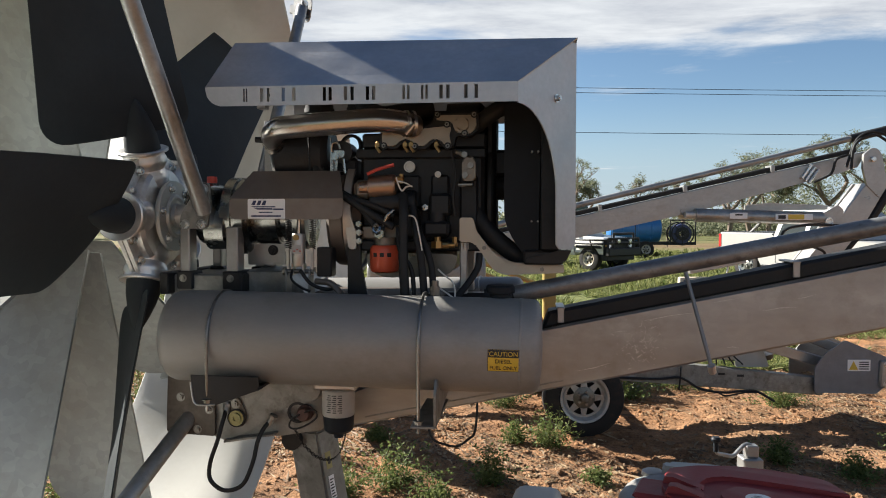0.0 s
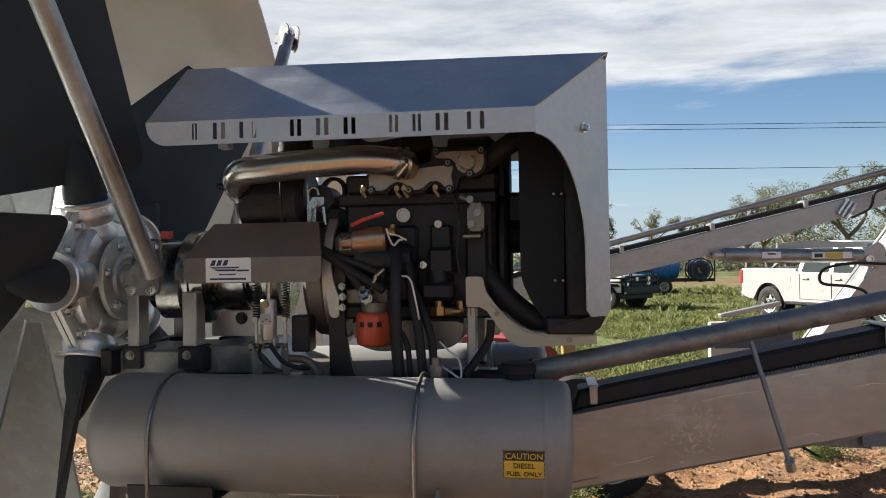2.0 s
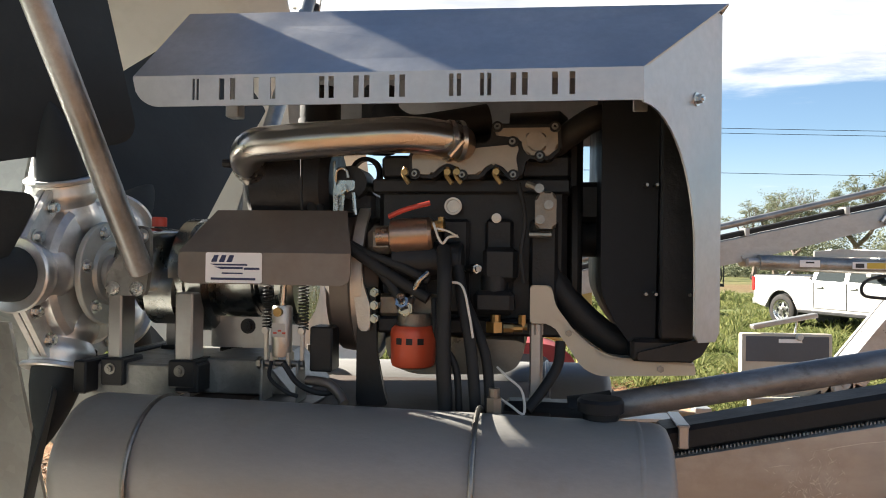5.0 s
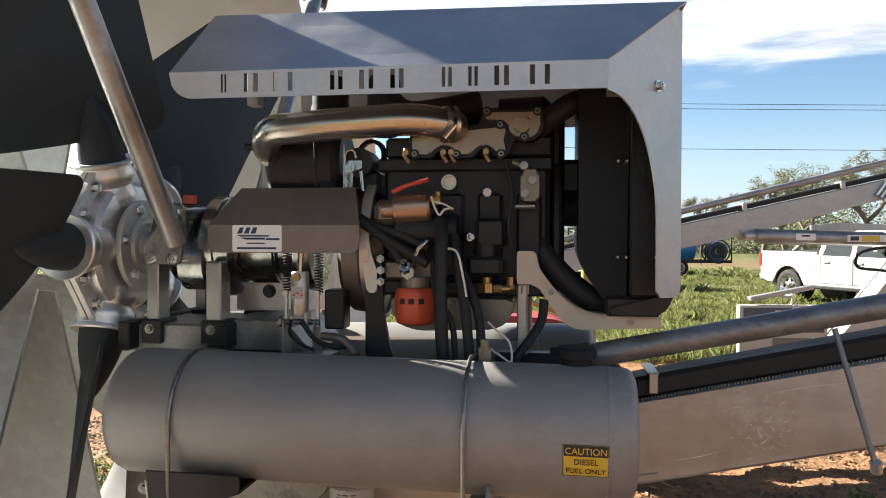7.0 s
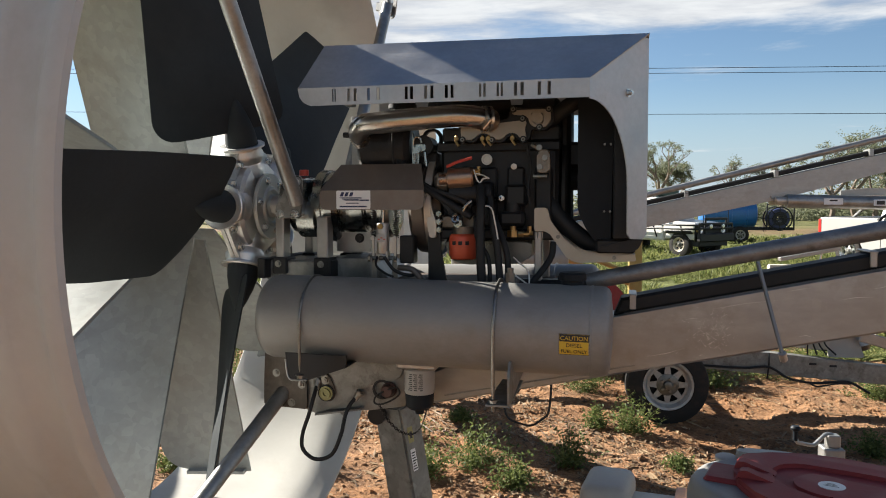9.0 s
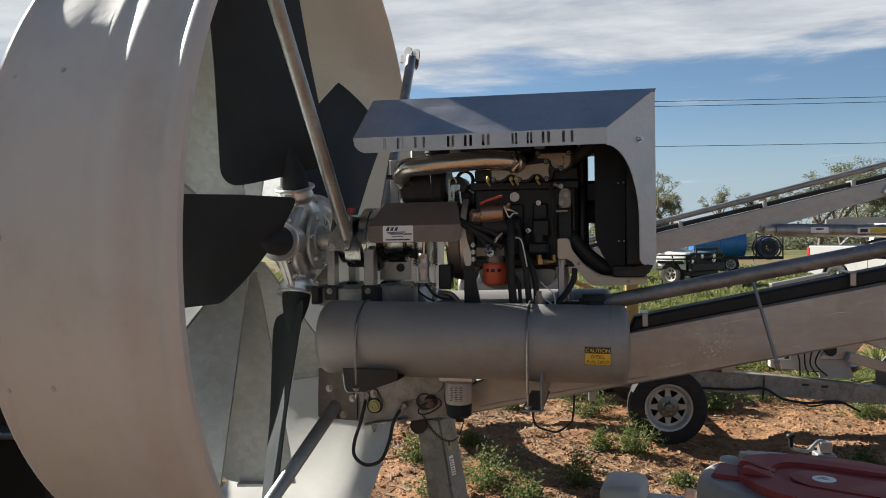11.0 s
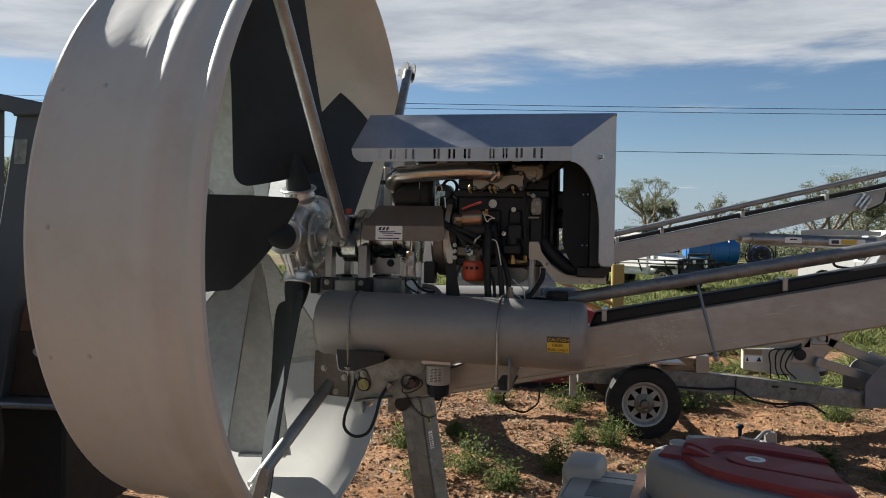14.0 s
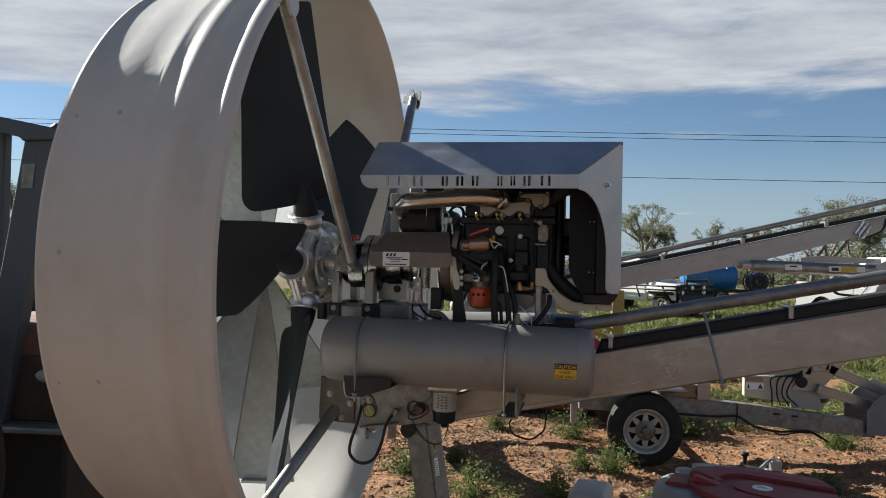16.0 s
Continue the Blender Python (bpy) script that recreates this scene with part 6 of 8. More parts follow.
# ================= the second machine, behind =================
def wheel(parent, c, r, rim_r, width, rim_mat, face=-1, spokes=8, kind="trailer"):
    """A wheel about the local y axis; face: the side that shows."""
    m = Matrix.Translation(c) @ pose(0, 0, 0, 0, 0, 90 * face)
    w = width / 2
    hub_ = part("wheel", lathe(B(), [(-w * 0.3, 0.02), (-w * 0.3, rim_r * 0.97), (w * 0.9, rim_r * 0.98), (w * 0.9, rim_r * 0.94), (-w * 0.2, rim_r * 0.90), (-w * 0.2, 0.02)], m, 32, closed=True), BLACK_STEEL, parent)
    prof = [(-w * 0.8, rim_r), (-w, rim_r * 1.08), (-w * 1.04, rim_r * 1.35), (-w * 0.86, r * 0.965), (-w * 0.5, r), (w * 0.5, r), (w * 0.86, r * 0.965), (w * 1.04, rim_r * 1.35), (w, rim_r * 1.08), (w * 0.8, rim_r)]
    bm = lathe(B(), prof, m, 56, closed=True)
    part("tyre", bm, TYRE, hub_, smooth=35)
    bm = lathe(B(), [(w * 0.86, rim_r * 0.97), (w * 0.95, rim_r * 1.0), (w * 1.0, rim_r * 1.04), (w * 1.03, rim_r * 1.03), (w * 0.97, rim_r * 0.94), (w * 0.7, rim_r * 0.86), (w * 0.58, rim_r * 0.84), (w * 0.56, rim_r * 0.74), (w * 0.50, rim_r * 0.74)], m, 48)
    part("rim_lip", bm, rim_mat, hub_)
    # disc with cut-outs: spokes between a ring and the centre
    for k in range(spokes):
        a = 2 * math.pi * k / spokes
        q = m @ Matrix.Rotation(a, 4, "X")
        bm = B()
        v = [bm.verts.new(q @ Vector(p)) for p in ((w * 0.62, -rim_r * 0.15, rim_r * 0.40), (w * 0.62, rim_r * 0.15, rim_r * 0.40), (w * 0.58, rim_r * 0.085, rim_r * 0.80), (w * 0.58, -rim_r * 0.085, rim_r * 0.80),
                                                  (w * 0.52, -rim_r * 0.15, rim_r * 0.40), (w * 0.52, rim_r * 0.15, rim_r * 0.40), (w * 0.48, rim_r * 0.085, rim_r * 0.80), (w * 0.48, -rim_r * 0.085, rim_r * 0.80))]
        for f in ((0, 1, 2, 3), (7, 6, 5, 4), (0, 3, 7, 4), (1, 5, 6, 2)):
            bm.faces.new([v[i] for i in f])
        part("spoke", bm, rim_mat, hub_, smooth=20)
    part("hub_centre", lathe(B(), [(w * 0.5, 0.0), (w * 0.5, rim_r * 0.46), (w * 0.62, rim_r * 0.46), (w * 0.70, rim_r * 0.34), (w * 0.72, rim_r * 0.20), (w * 1.0, rim_r * 0.17), (w * 1.04, rim_r * 0.12), (w * 1.04, 0)], m, 32), SUMP, hub_)
    for k in range(5):
        bm = B()
        a = 2 * math.pi * k / 5 + 0.3
        p = m @ Vector((w * 0.69, rim_r * 0.27 * math.sin(a), rim_r * 0.27 * math.cos(a)))
        rod(bm, p, p + (m.to_3x3() @ Vector((0.02, 0, 0))), 0.011, n=6)
        part("wheel_nut", bm, BOLT, hub_)
    return hub_


FY = 6.3
tr = thing("fan_trailer", (2.0, FY, 0), "galvanised trailer chassis with a white-rimmed wheel", "trailer")
wheel(tr, (1.095, 5.98, 0.298), 0.315, 0.185, 0.20, RIM_WHITE, -1, 8)
wheel(tr, (1.095, 7.5, 0.31), 0.315, 0.185, 0.20, RIM_WHITE, 1, 8)
part("axle", rod(B(), (1.095, 6.0, 0.31), (1.095, 7.5, 0.31), 0.03), GALV_DULL, tr)
bm = B()
slab(bm, [(0.55, 0.425), (1.45, 0.388), (3.05, 0.270), (3.05, 0.408), (1.98, 0.518), (1.45, 0.556), (0.55, 0.58)], 0.10, Matrix.Translation((0, 6.12, 0)), 0.006)
be = part("chassis_beam", bm, GALV_DULL, tr)
for x, z in ((2.205, 0.444), (2.357, 0.430)):
    part("beam_slot", box(B(), (x, 6.116, z - 0.010), (x + 0.055, 6.13, z + 0.008), 0.002), BLACK_STEEL, be)
part("chassis_beam", slab(B(), [(0.55, 0.425), (1.45, 0.388), (3.05, 0.270), (3.05, 0.408), (1.98, 0.518), (1.45, 0.556), (0.55, 0.58)], 0.08, Matrix.Translation((0, 6.43, -0.05)), 0.006), GALV_DULL, tr)
part("cross_beam", box(B(), (0.55, 6.2, 0.44), (0.67, 6.45, 0.52), 0.004), GALV_DULL, tr)
part("cross_beam", box(B(), (2.2, 6.2, 0.34), (2.32, 6.45, 0.42), 0.004), GALV_DULL, tr)
mgp = [(0.70, 0.60), (0.78, 0.665), (1.40, 0.665), (1.44, 0.64), (1.42, 0.645), (0.79, 0.650), (0.70, 0.59)]
part("mudguard", slab(B(), mgp, 0.26, Matrix.Translation((0, 5.87, 0))), GALV, tr)
part("beam_bracket", box(B(), (1.555, 6.08, 0.545), (1.668, 6.2, 0.70), 0.004), GALV, tr)
for x in (0.475,):
    part("leg_stay", box(B(), (x, 6.05, 0.31), (x + 0.058, 6.1, 0.60), 0.003), GALV, tr)
part("brake_cable", sweep(B(), [(1.25, 6.10, 0.43), (1.43, 6.10, 0.416), (1.71, 6.10, 0.405), (1.87, 6.09, 0.42), (1.94, 6.09, 0.398), (2.04, 6.09, 0.335), (2.17, 6.09, 0.306), (2.28, 6.09, 0.300), (2.42, 6.09, 0.314), (2.507, 6.08, 0.308), (2.634, 6.06, 0.237)], 0.010, 8), RUBBER, tr)
part("brake_cable", sweep(B(), [(1.90, 6.105, 0.525), (1.895, 6.09, 0.44), (1.886, 6.10, 0.32)], 0.007, 6), RUBBER, tr)
part("brake_cable", sweep(B(), [(2.20, 6.085, 0.30), (2.26, 6.08, 0.275), (2.40, 6.08, 0.30), (2.50, 6.08, 0.30)], 0.007, 6), RUBBER, tr)
bm = B()
slab(bm, rounded([(2.96, 0.30), (3.45, 0.29), (3.62, 0.42), (3.62, 0.55), (3.20, 0.72), (3.05, 0.62), (2.96, 0.50)], 0.02), 0.012, Matrix.Translation((0, 6.08, 0)), 0.002)
hp = part("hitch_plate", bm, BLUE_STEEL, tr)
part("hitch_plate", slab(B(), rounded([(2.96, 0.30), (3.45, 0.29), (3.62, 0.42), (3.62, 0.55), (3.20, 0.72), (3.05, 0.62), (2.96, 0.50)], 0.02), 0.012, Matrix.Translation((0, 6.53, 0)), 0.002), GALV, tr)
lbp = part("warning_label", box(B(), (3.22, 6.075, 0.475), (3.40, 6.08, 0.565), 0), WHITE_LABEL, hp, "white and yellow warning label", smooth=0)
part("label_field", slab(B(), [(3.23, 0.485), (3.30, 0.485), (3.265, 0.555)], 0.003, Matrix.Translation((0, 6.071, 0))), YELLOW_LABEL, lbp, smooth=0)
bm = B()
for k in range(4):
    box(bm, (3.31, 6.071, 0.488 + 0.018 * k), (3.385, 6.074, 0.496 + 0.018 * k), 0)
part("print_bars", bm, INK, lbp, smooth=0)
part("hinge_lug", box(B(), (3.47, 6.05, 0.34), (3.56, 6.10, 0.56), 0.012), GALV, hp)
for z in (0.37, 0.53):
    part("lug_bolt", bolt(B(), (3.515, 6.05, z), (0, -1, 0), 0.016, 0.012), ZINC, hp)
part("outrigger_arm", rod(box(B(), (2.72, 6.30, 0.815), (3.3, 6.38, 0.895), 0.006, Matrix.Translation((2.66, 0, 0.85)) @ pose(0, 0, 0, 0, 22, 0) @ Matrix.Translation((-2.66, 0, -0.85))), (2.7, 6.3, 0.85), (2.7, 6.25, 0.85), 0.03), GALV, tr)
part("outrigger_arm", box(B(), (2.62, 6.22, 0.61), (3.25, 6.29, 0.695), 0.006, Matrix.Translation((2.62, 0, 0.655)) @ pose(0, 0, 0, 0, 16, 0) @ Matrix.Translation((-2.62, 0, -0.655))), GALV, tr)
part("slew_base", lathe(B(), [(0.50, 0), (0.50, 0.30), (0.54, 0.30), (0.55, 0.22), (0.66, 0.20), (0.68, 0.24), (0.72, 0.24), (0.72, 0)], Matrix.Translation((2.55, 6.65, 0)) @ pose(0, 0, 0, 0, -90, 0), 32), BLACK_STEEL, tr)

fb = thing("boom_tower", (2.9, FY + 0.3, 0.7), "galvanised folding boom and tower of a second frost fan", "boom")
bm = B()
slab(bm, rounded([(3.43, 2.21), (3.50, 2.27), (3.56, 2.25), (3.585, 2.18), (3.63, 1.95), (3.56, 1.86), (3.46, 1.96), (3.425, 2.10)], [0.01, 0.04, 0.04, 0.02, 0.02, 0.01, 0.01, 0.01]), 0.03, Matrix.Translation((0, FY - 0.01, 0)), 0.004)
tw = part("head_plate", bm, GALV, fb)
part("pivot_pin", lathe(B(), [(0, 0), (0, 0.022), (0.02, 0.022), (0.024, 0.016), (0.024, 0)], Matrix.Translation((3.50, FY - 0.01, 2.17)) @ pose(0, 0, 0, 0, 0, -90), 24), ZINC, tw)
for dy in (0.0, 0.22):
    part("tower_channel", slab(B(), [(3.47, 1.98), (3.19, 1.61), (2.95, 1.30), (2.40, 0.62), (2.66, 0.62), (3.20, 1.31), (3.44, 1.62), (3.62, 1.93)], 0.035, Matrix.Translation((0, FY + dy, 0)), 0.004), GALV, fb)
part("channel_web", slab(B(), [(3.49, 1.98), (2.42, 0.62), (2.45, 0.60), (3.52, 1.96)], 0.19, Matrix.Translation((0, FY + 0.03, 0)), 0.002), GALV, fb)
bm = B()
slab(bm, rounded([(3.06, 1.62), (3.22, 1.60), (3.27, 1.75), (3.22, 1.80), (3.08, 1.72)], 0.02), 0.016, Matrix.Translation((0, FY - 0.03, 0)), 0.003)
part("ram_clevis", bm, GALV, fb)
part("clevis_pin", lathe(B(), [(0, 0.0), (0, 0.032), (0.02, 0.032), (0.02, 0.022), (0.012, 0.02), (0.012, 0.0)], Matrix.Translation((3.14, FY - 0.03, 1.665)) @ pose(0, 0, 0, 0, 0, -90), 24), ZINC, fb)
part("feed_hose", sweep(B(), [(2.80, 6.40, 0.85), (3.05, 6.38, 1.12), (3.30, 6.36, 1.40), (3.52, 6.34, 1.68), (3.66, 6.32, 1.92)], 0.035, 10), RUBBER, fb)
bm = B()
slab(bm, [(-0.6, 1.155), (2.10, 1.745), (2.16, 1.765), (3.30, 2.07), (3.42, 2.11), (3.50, 2.245), (-0.6, 1.32)], 0.16, Matrix.Translation((0, FY + 0.06, 0)), 0.006)
bx = part("boom_box", bm, GALV, fb)
part("boom_lug", slab(B(), rounded([(1.95, 1.76), (2.16, 1.80), (2.10, 1.69), (2.00, 1.68)], 0.02), 0.18, Matrix.Translation((0, FY + 0.05, 0)), 0.003), GALV, bx)
part("hose_channel", slab(B(), [(-0.5, 1.345), (3.42, 2.235), (3.42, 2.275), (-0.5, 1.385)], 0.09, Matrix.Translation((0, FY + 0.08, 0)), 0.008), RUBBER, fb)
for x in (0.9, 1.3, 2.0, 2.72):
    z = 1.345 + (x + 0.5) * 0.227
    part("hose_clip", box(B(), (x - 0.016, FY + 0.055, z - 0.01), (x + 0.016, FY + 0.18, z + 0.05), 0.003), GALV, fb)
part("link_tube", rod(B(), (-0.4, FY + 0.02, 1.43), (3.35, FY + 0.02, 2.345), 0.025, n=20), GALV_TUBE, fb)
part("tube_sleeve", rod(B(), (3.33, FY + 0.02, 2.34), (3.85, FY + 0.02, 2.467), 0.034, n=20), RUBBER, fb)
cy_ = part("hydraulic_ram", rod(B(), (2.06, FY, 1.715), (3.10, FY, 1.690), 0.055, n=24), GALV_TUBE, fb, "grey hydraulic ram with labels")
part("ram_label", box(B(), (2.33, FY - 0.058, 1.685), (2.47, FY - 0.054, 1.735), 0), WHITE_LABEL, cy_, smooth=0)
ll = part("ram_label", box(B(), (2.70, FY - 0.058, 1.676), (3.0, FY - 0.054, 1.725), 0), WHITE_LABEL, cy_, smooth=0)
part("label_field", box(B(), (2.80, FY - 0.060, 1.680), (2.93, FY - 0.057, 1.721), 0), YELLOW_LABEL, ll, smooth=0)
bm = B()
box(bm, (2.72, FY - 0.060, 1.685), (2.78, FY - 0.057, 1.715), 0)
part("print_bars", bm, INK, ll, smooth=0)
bm = B()
box(bm, (2.37, FY - 0.060, 1.712), (2.43, FY - 0.057, 1.724), 0)
part("print_bars", bm, INK, ll, smooth=0)
part("ram_rod", rod(B(), (1.98, FY, 1.717), (2.07, FY, 1.715), 0.03, n=16), CAST_DULL, cy_)
part("tie_bar", slab(B(), [(2.55, 1.80), (2.75, 1.82), (3.25, 1.80), (3.25, 1.76), (2.55, 1.755)], 0.03, Matrix.Translation((0, FY + 0.2, 0)), 0.003), GALV, fb)
for k, pts in enumerate(([(3.0, 6.24, 1.98), (3.12, 6.2, 2.05), (3.16, 6.2, 2.16), (3.26, 6.22, 2.20)], [(3.28, 6.2, 2.08), (3.30, 6.18, 2.28), (3.46, 6.2, 2.36), (3.62, 6.22, 2.28)], [(3.25, 6.22, 2.10), (3.33, 6.2, 2.33), (3.5, 6.2, 2.38), (3.68, 6.2, 2.26)])):
    part("hydraulic_hose", sweep(B(), pts, 0.011, 8), RUBBER, fb)
part("hydraulic_hose", sweep(B(), [(3.35, 6.22, 1.62), (2.95, 6.1, 1.64), (2.70, 6.05, 1.60), (2.68, 6.05, 1.50), (2.90, 6.1, 1.47), (3.05, 6.15, 1.42), (3.08, 6.2, 1.32)], 0.011, 8, 8), RUBBER, fb)
bm = B()
for k in range(3):
    box(bm, (2.98 + 0.035 * k, FY + 0.03, 2.0), (3.0 + 0.035 * k, FY + 0.07, 2.14), 0.003, Matrix.Translation((3, 0, 2.07)) @ pose(0, 0, 0, 0, 35, 0) @ Matrix.Translation((-3, 0, -2.07)))
part("valve_block", bm, ZINC, fb)

cab_ = thing("control_cabinet", (2.26, FY + 0.2, 0.55), "cream steel engine cabinet with a galvanised channel propped on it", "cabinet")
CB = part("body", box(B(), (1.945, FY, 0.757), (2.594, FY + 0.07, 1.205), 0.012, None, 2), CREAM_PAINT, cab_)
LB = part("battery_box", slab(B(), rounded([(2.014, 0.556), (2.30, 0.525), (2.42, 0.525), (2.42, 0.738), (2.014, 0.738)], 0.010), 0.07, Matrix.Translation((0, FY, 0)), 0.006), CREAM_PAINT, cab_)
# a flat tan rectangle along the top of the box front
part("tan_patch", box(B(), (2.018, FY - 0.004, 0.690), (2.172, FY - 0.0005, 0.732), 0), PLY, LB, smooth=0)
part("pedestal", slab(B(), rounded([(2.42, 0.46), (2.70, 0.46), (2.655, 0.58), (2.60, 0.82), (2.36, 0.82), (2.42, 0.57)], 0.02), 0.02, Matrix.Translation((0, FY + 0.02, 0)), 0.003), CREAM_PLASTIC, cab_)
part("pivot_boss", lathe(B(), [(0, 0), (0, 0.05), (0.03, 0.05), (0.034, 0.03), (0.034, 0)], Matrix.Translation((2.50, FY + 0.02, 0.70)) @ pose(0, 0, 0, 0, 0, -90), 24), BLACK_STEEL, cab_)
part("stripe", box(B(), (1.975, FY - 0.004, 1.004), (2.565, FY - 0.0005, 1.185), 0), SLATE, CB, "blue-grey upper panel", smooth=0)
part("panel_recess", box(B(), (2.19, FY - 0.006, 0.845), (2.475, FY - 0.0005, 0.962), 0.002), BROWN_STEEL, CB)
part("latch", box(B(), (2.170, FY - 0.016, 0.828), (2.190, FY, 0.894), 0.003), PLASTIC, CB)
for x in (2.207,):
    part("white_label", box(B(), (x, FY - 0.008, 1.140), (x + 0.165, FY - 0.0045, 1.166), 0), WHITE_LABEL, CB, smooth=0)
wl_ = part("warning_label", box(B(), (2.025, FY - 0.006, 0.622), (2.178, FY - 0.0005, 0.680), 0), WHITE_LABEL, LB, smooth=0)
bm = B()
slab(bm, [(2.125, 0.630), (2.17, 0.630), (2.148, 0.672)], 0.002, Matrix.Translation((0, FY - 0.0085, 0)))
part("warning_mark", bm, INK, wl_, smooth=0)
bm = B()
slab(bm, [(2.035, 0.630), (2.06, 0.630), (2.045, 0.674)], 0.002, Matrix.Translation((0, FY - 0.0085, 0)))
part("warning_mark", bm, INK, wl_, smooth=0)
part("lid_channel", box(B(), (0.0, 0, -0.016), (0.468, 0.08, 0.016), 0.005, Matrix.Translation((2.03, FY, 1.247)) @ pose(0, 0, 0, 0, -11.2, 0)), GALV, cab_)
part("lock_knob", lathe(B(), [(0, 0), (0, 0.026), (0.02, 0.026), (0.028, 0.018), (0.028, 0)], Matrix.Translation((2.351, FY - 0.002, 1.182)) @ pose(0, 0, 0, 0, 0, -90), 20), ZINC_DULL, CB)
part("lid_prop", rod(B(), (2.34, FY + 0.05, 1.17), (2.36, FY + 0.05, 1.305), 0.008, n=8), ZINC, cab_)
for k in range(4):
    a = 0.06 * k
    part("cable", sweep(B(), [(2.50, FY - 0.02, 0.80 - a * 0.3), (2.42 - a, FY - 0.05, 0.74), (2.36 - a * 0.7, FY - 0.05, 0.60), (2.46 - a * 1.2, FY - 0.03, 0.49)], 0.007, 6), RUBBER, cab_)
part("isolator", rod(box(B(), (2.58, FY - 0.05, 0.80), (2.72, FY + 0.05, 0.90), 0.006), (2.66, FY - 0.05, 0.86), (2.66, FY - 0.07, 0.86), 0.03), CREAM_PLASTIC, cab_)

for k in range(6):
    o = box(B(), (-0.145, -0.14, 0), (0.145, 0.14, 0.0165), 0.001, pose(0, 0, 0, 0, 0, 5 * math.sin(k * 2.1)))
    bd = solid("plywood_board", o, PLY, "weathered brown plywood board in a stack", "board", "", "stacked boards", m=Matrix.Translation((1.41 + 0.012 * math.sin(k * 3), 6.24, 0.563 + 0.0185 * k)))
solid("yellow_post", box(B(), (1.18, 9.0, -0.02), (1.33, 9.12, 1.38), 0.012), YELLOW, "grimy yellow steel post standing in weeds", "post")
# a yellow frame leaning on the post, and a small red engine set behind the trailer
yb = thing("yellow_gate", (0.75, 9.05, 0), "leaning yellow tube gate in the weeds", "gate")
for za, zb in ((1.30, 0.98), (1.16, 0.86)):
    part("gate_rail", rod(B(), (0.15, 9.05, za), (1.20, 9.05, zb - 0.1), 0.028, n=12), YELLOW, yb)
part("gate_post", rod(B(), (0.15, 9.05, -0.03), (0.15, 9.05, 1.36), 0.03, n=12), YELLOW, yb)
gs = thing("generator_set", (0.4, 8.3, 0), "small red enclosed generator set with a dark side panel", "generator")
part("housing", slab(B(), rounded([(-0.35, 0.05), (1.05, 0.05), (1.06, 0.62), (0.98, 0.82), (0.80, 0.90), (-0.20, 0.97), (-0.35, 0.88)], [0.02, 0.02, 0.06, 0.10, 0.10, 0.10, 0.08]), 0.7, Matrix.Translation((0, 8.05, 0)), 0.03), RED, gs)
part("side_panel", slab(B(), rounded([(-0.28, 0.25), (0.86, 0.25), (0.86, 0.66), (0.72, 0.80), (-0.20, 0.86), (-0.28, 0.80)], 0.05), 0.012, Matrix.Translation((0, 8.042, 0)), 0.004), SLATE, gs, "dark side panel")
part("skid", box(B(), (-0.33, 8.08, -0.03), (1.03, 8.70, 0.06), 0.01), BLACK_STEEL, gs)

# the second machine's fan head, mostly behind the first
sh2 = thing("fan_shroud", (-1.15, FY, 0.55), "white fibreglass shroud ring of a second frost fan", "fan shroud")
part("support_leg", box(B(), (-1.22, FY + 0.22, 0), (-1.14, FY + 0.3, 0.56), 0.004), GALV_DULL, sh2)
part("shell", lathe(B(), [(a, r) for a, r in OUT + INN], Matrix.Translation((-0.12, FY + 0.25, 1.60)), 96, closed=True), GELCOAT, sh2, smooth=40)
t2 = thing("fuel_tank", (0.0, FY - 0.2, 1.05), "pale grey fuel tank of a second frost fan", "fuel tank")
part("barrel", lathe(B(), tprof, Matrix.Translation((-0.15, FY - 0.1, 1.26)), 40), TANK, t2)
part("saddle_bracket", box(B(), (-0.35, FY - 0.14, 1.05), (0.05, FY - 0.02, 1.16), 0.004), GALV_DULL, t2)

# ---- grey tub with a red lid, a pale case and a jack, near the walk ----
tub = thing("fuel_cell", (0.84, 2.0, 0), "grey moulded tub with a red ridged lid", "tub")
oc = Vector((0.865, 2.03, -0.012))
ax, ay = Vector((0.915, -0.40, 0)), Vector((0.40, 0.915, 0))


def stack(bm, rings, cap=True):
    vr = [[bm.verts.new(p) for p in r] for r in rings]
    n = len(vr[0])
    for a, b in zip(vr, vr[1:]):
        for k in range(n):
            bm.faces.new((a[k], a[(k + 1) % n], b[(k + 1) % n], b[k]))
    if cap:
        bm.faces.new(vr[0][::-1])
        bm.faces.new(vr[-1])
    return bm


def soften(poly, n=2):
    """The closed outline with its corners cut n times over."""
    for _ in range(n):
        out = []
        for a, b in zip(poly, poly[1:] + poly[:1]):
            out += [(a[0] * 0.75 + b[0] * 0.25, a[1] * 0.75 + b[1] * 0.25), (a[0] * 0.25 + b[0] * 0.75, a[1] * 0.25 + b[1] * 0.75)]
        poly = out
    return poly


def tub_ring(poly, s, z):
    return [oc + ax * (u * s - 0.03 * (1 - s)) + ay * (v * s) + Vector((0, 0, z)) for u, v in poly]


def on_lid(u, v, z):
    """Local x along the lid, local z across it, local y up."""
    c = oc + ax * u + ay * v
    return Matrix(((ax.x, 0, ay.x, c.x), (ax.y, 0, ay.y, c.y), (0, 1, 0, z - 0.012), (0, 0, 0, 1)))


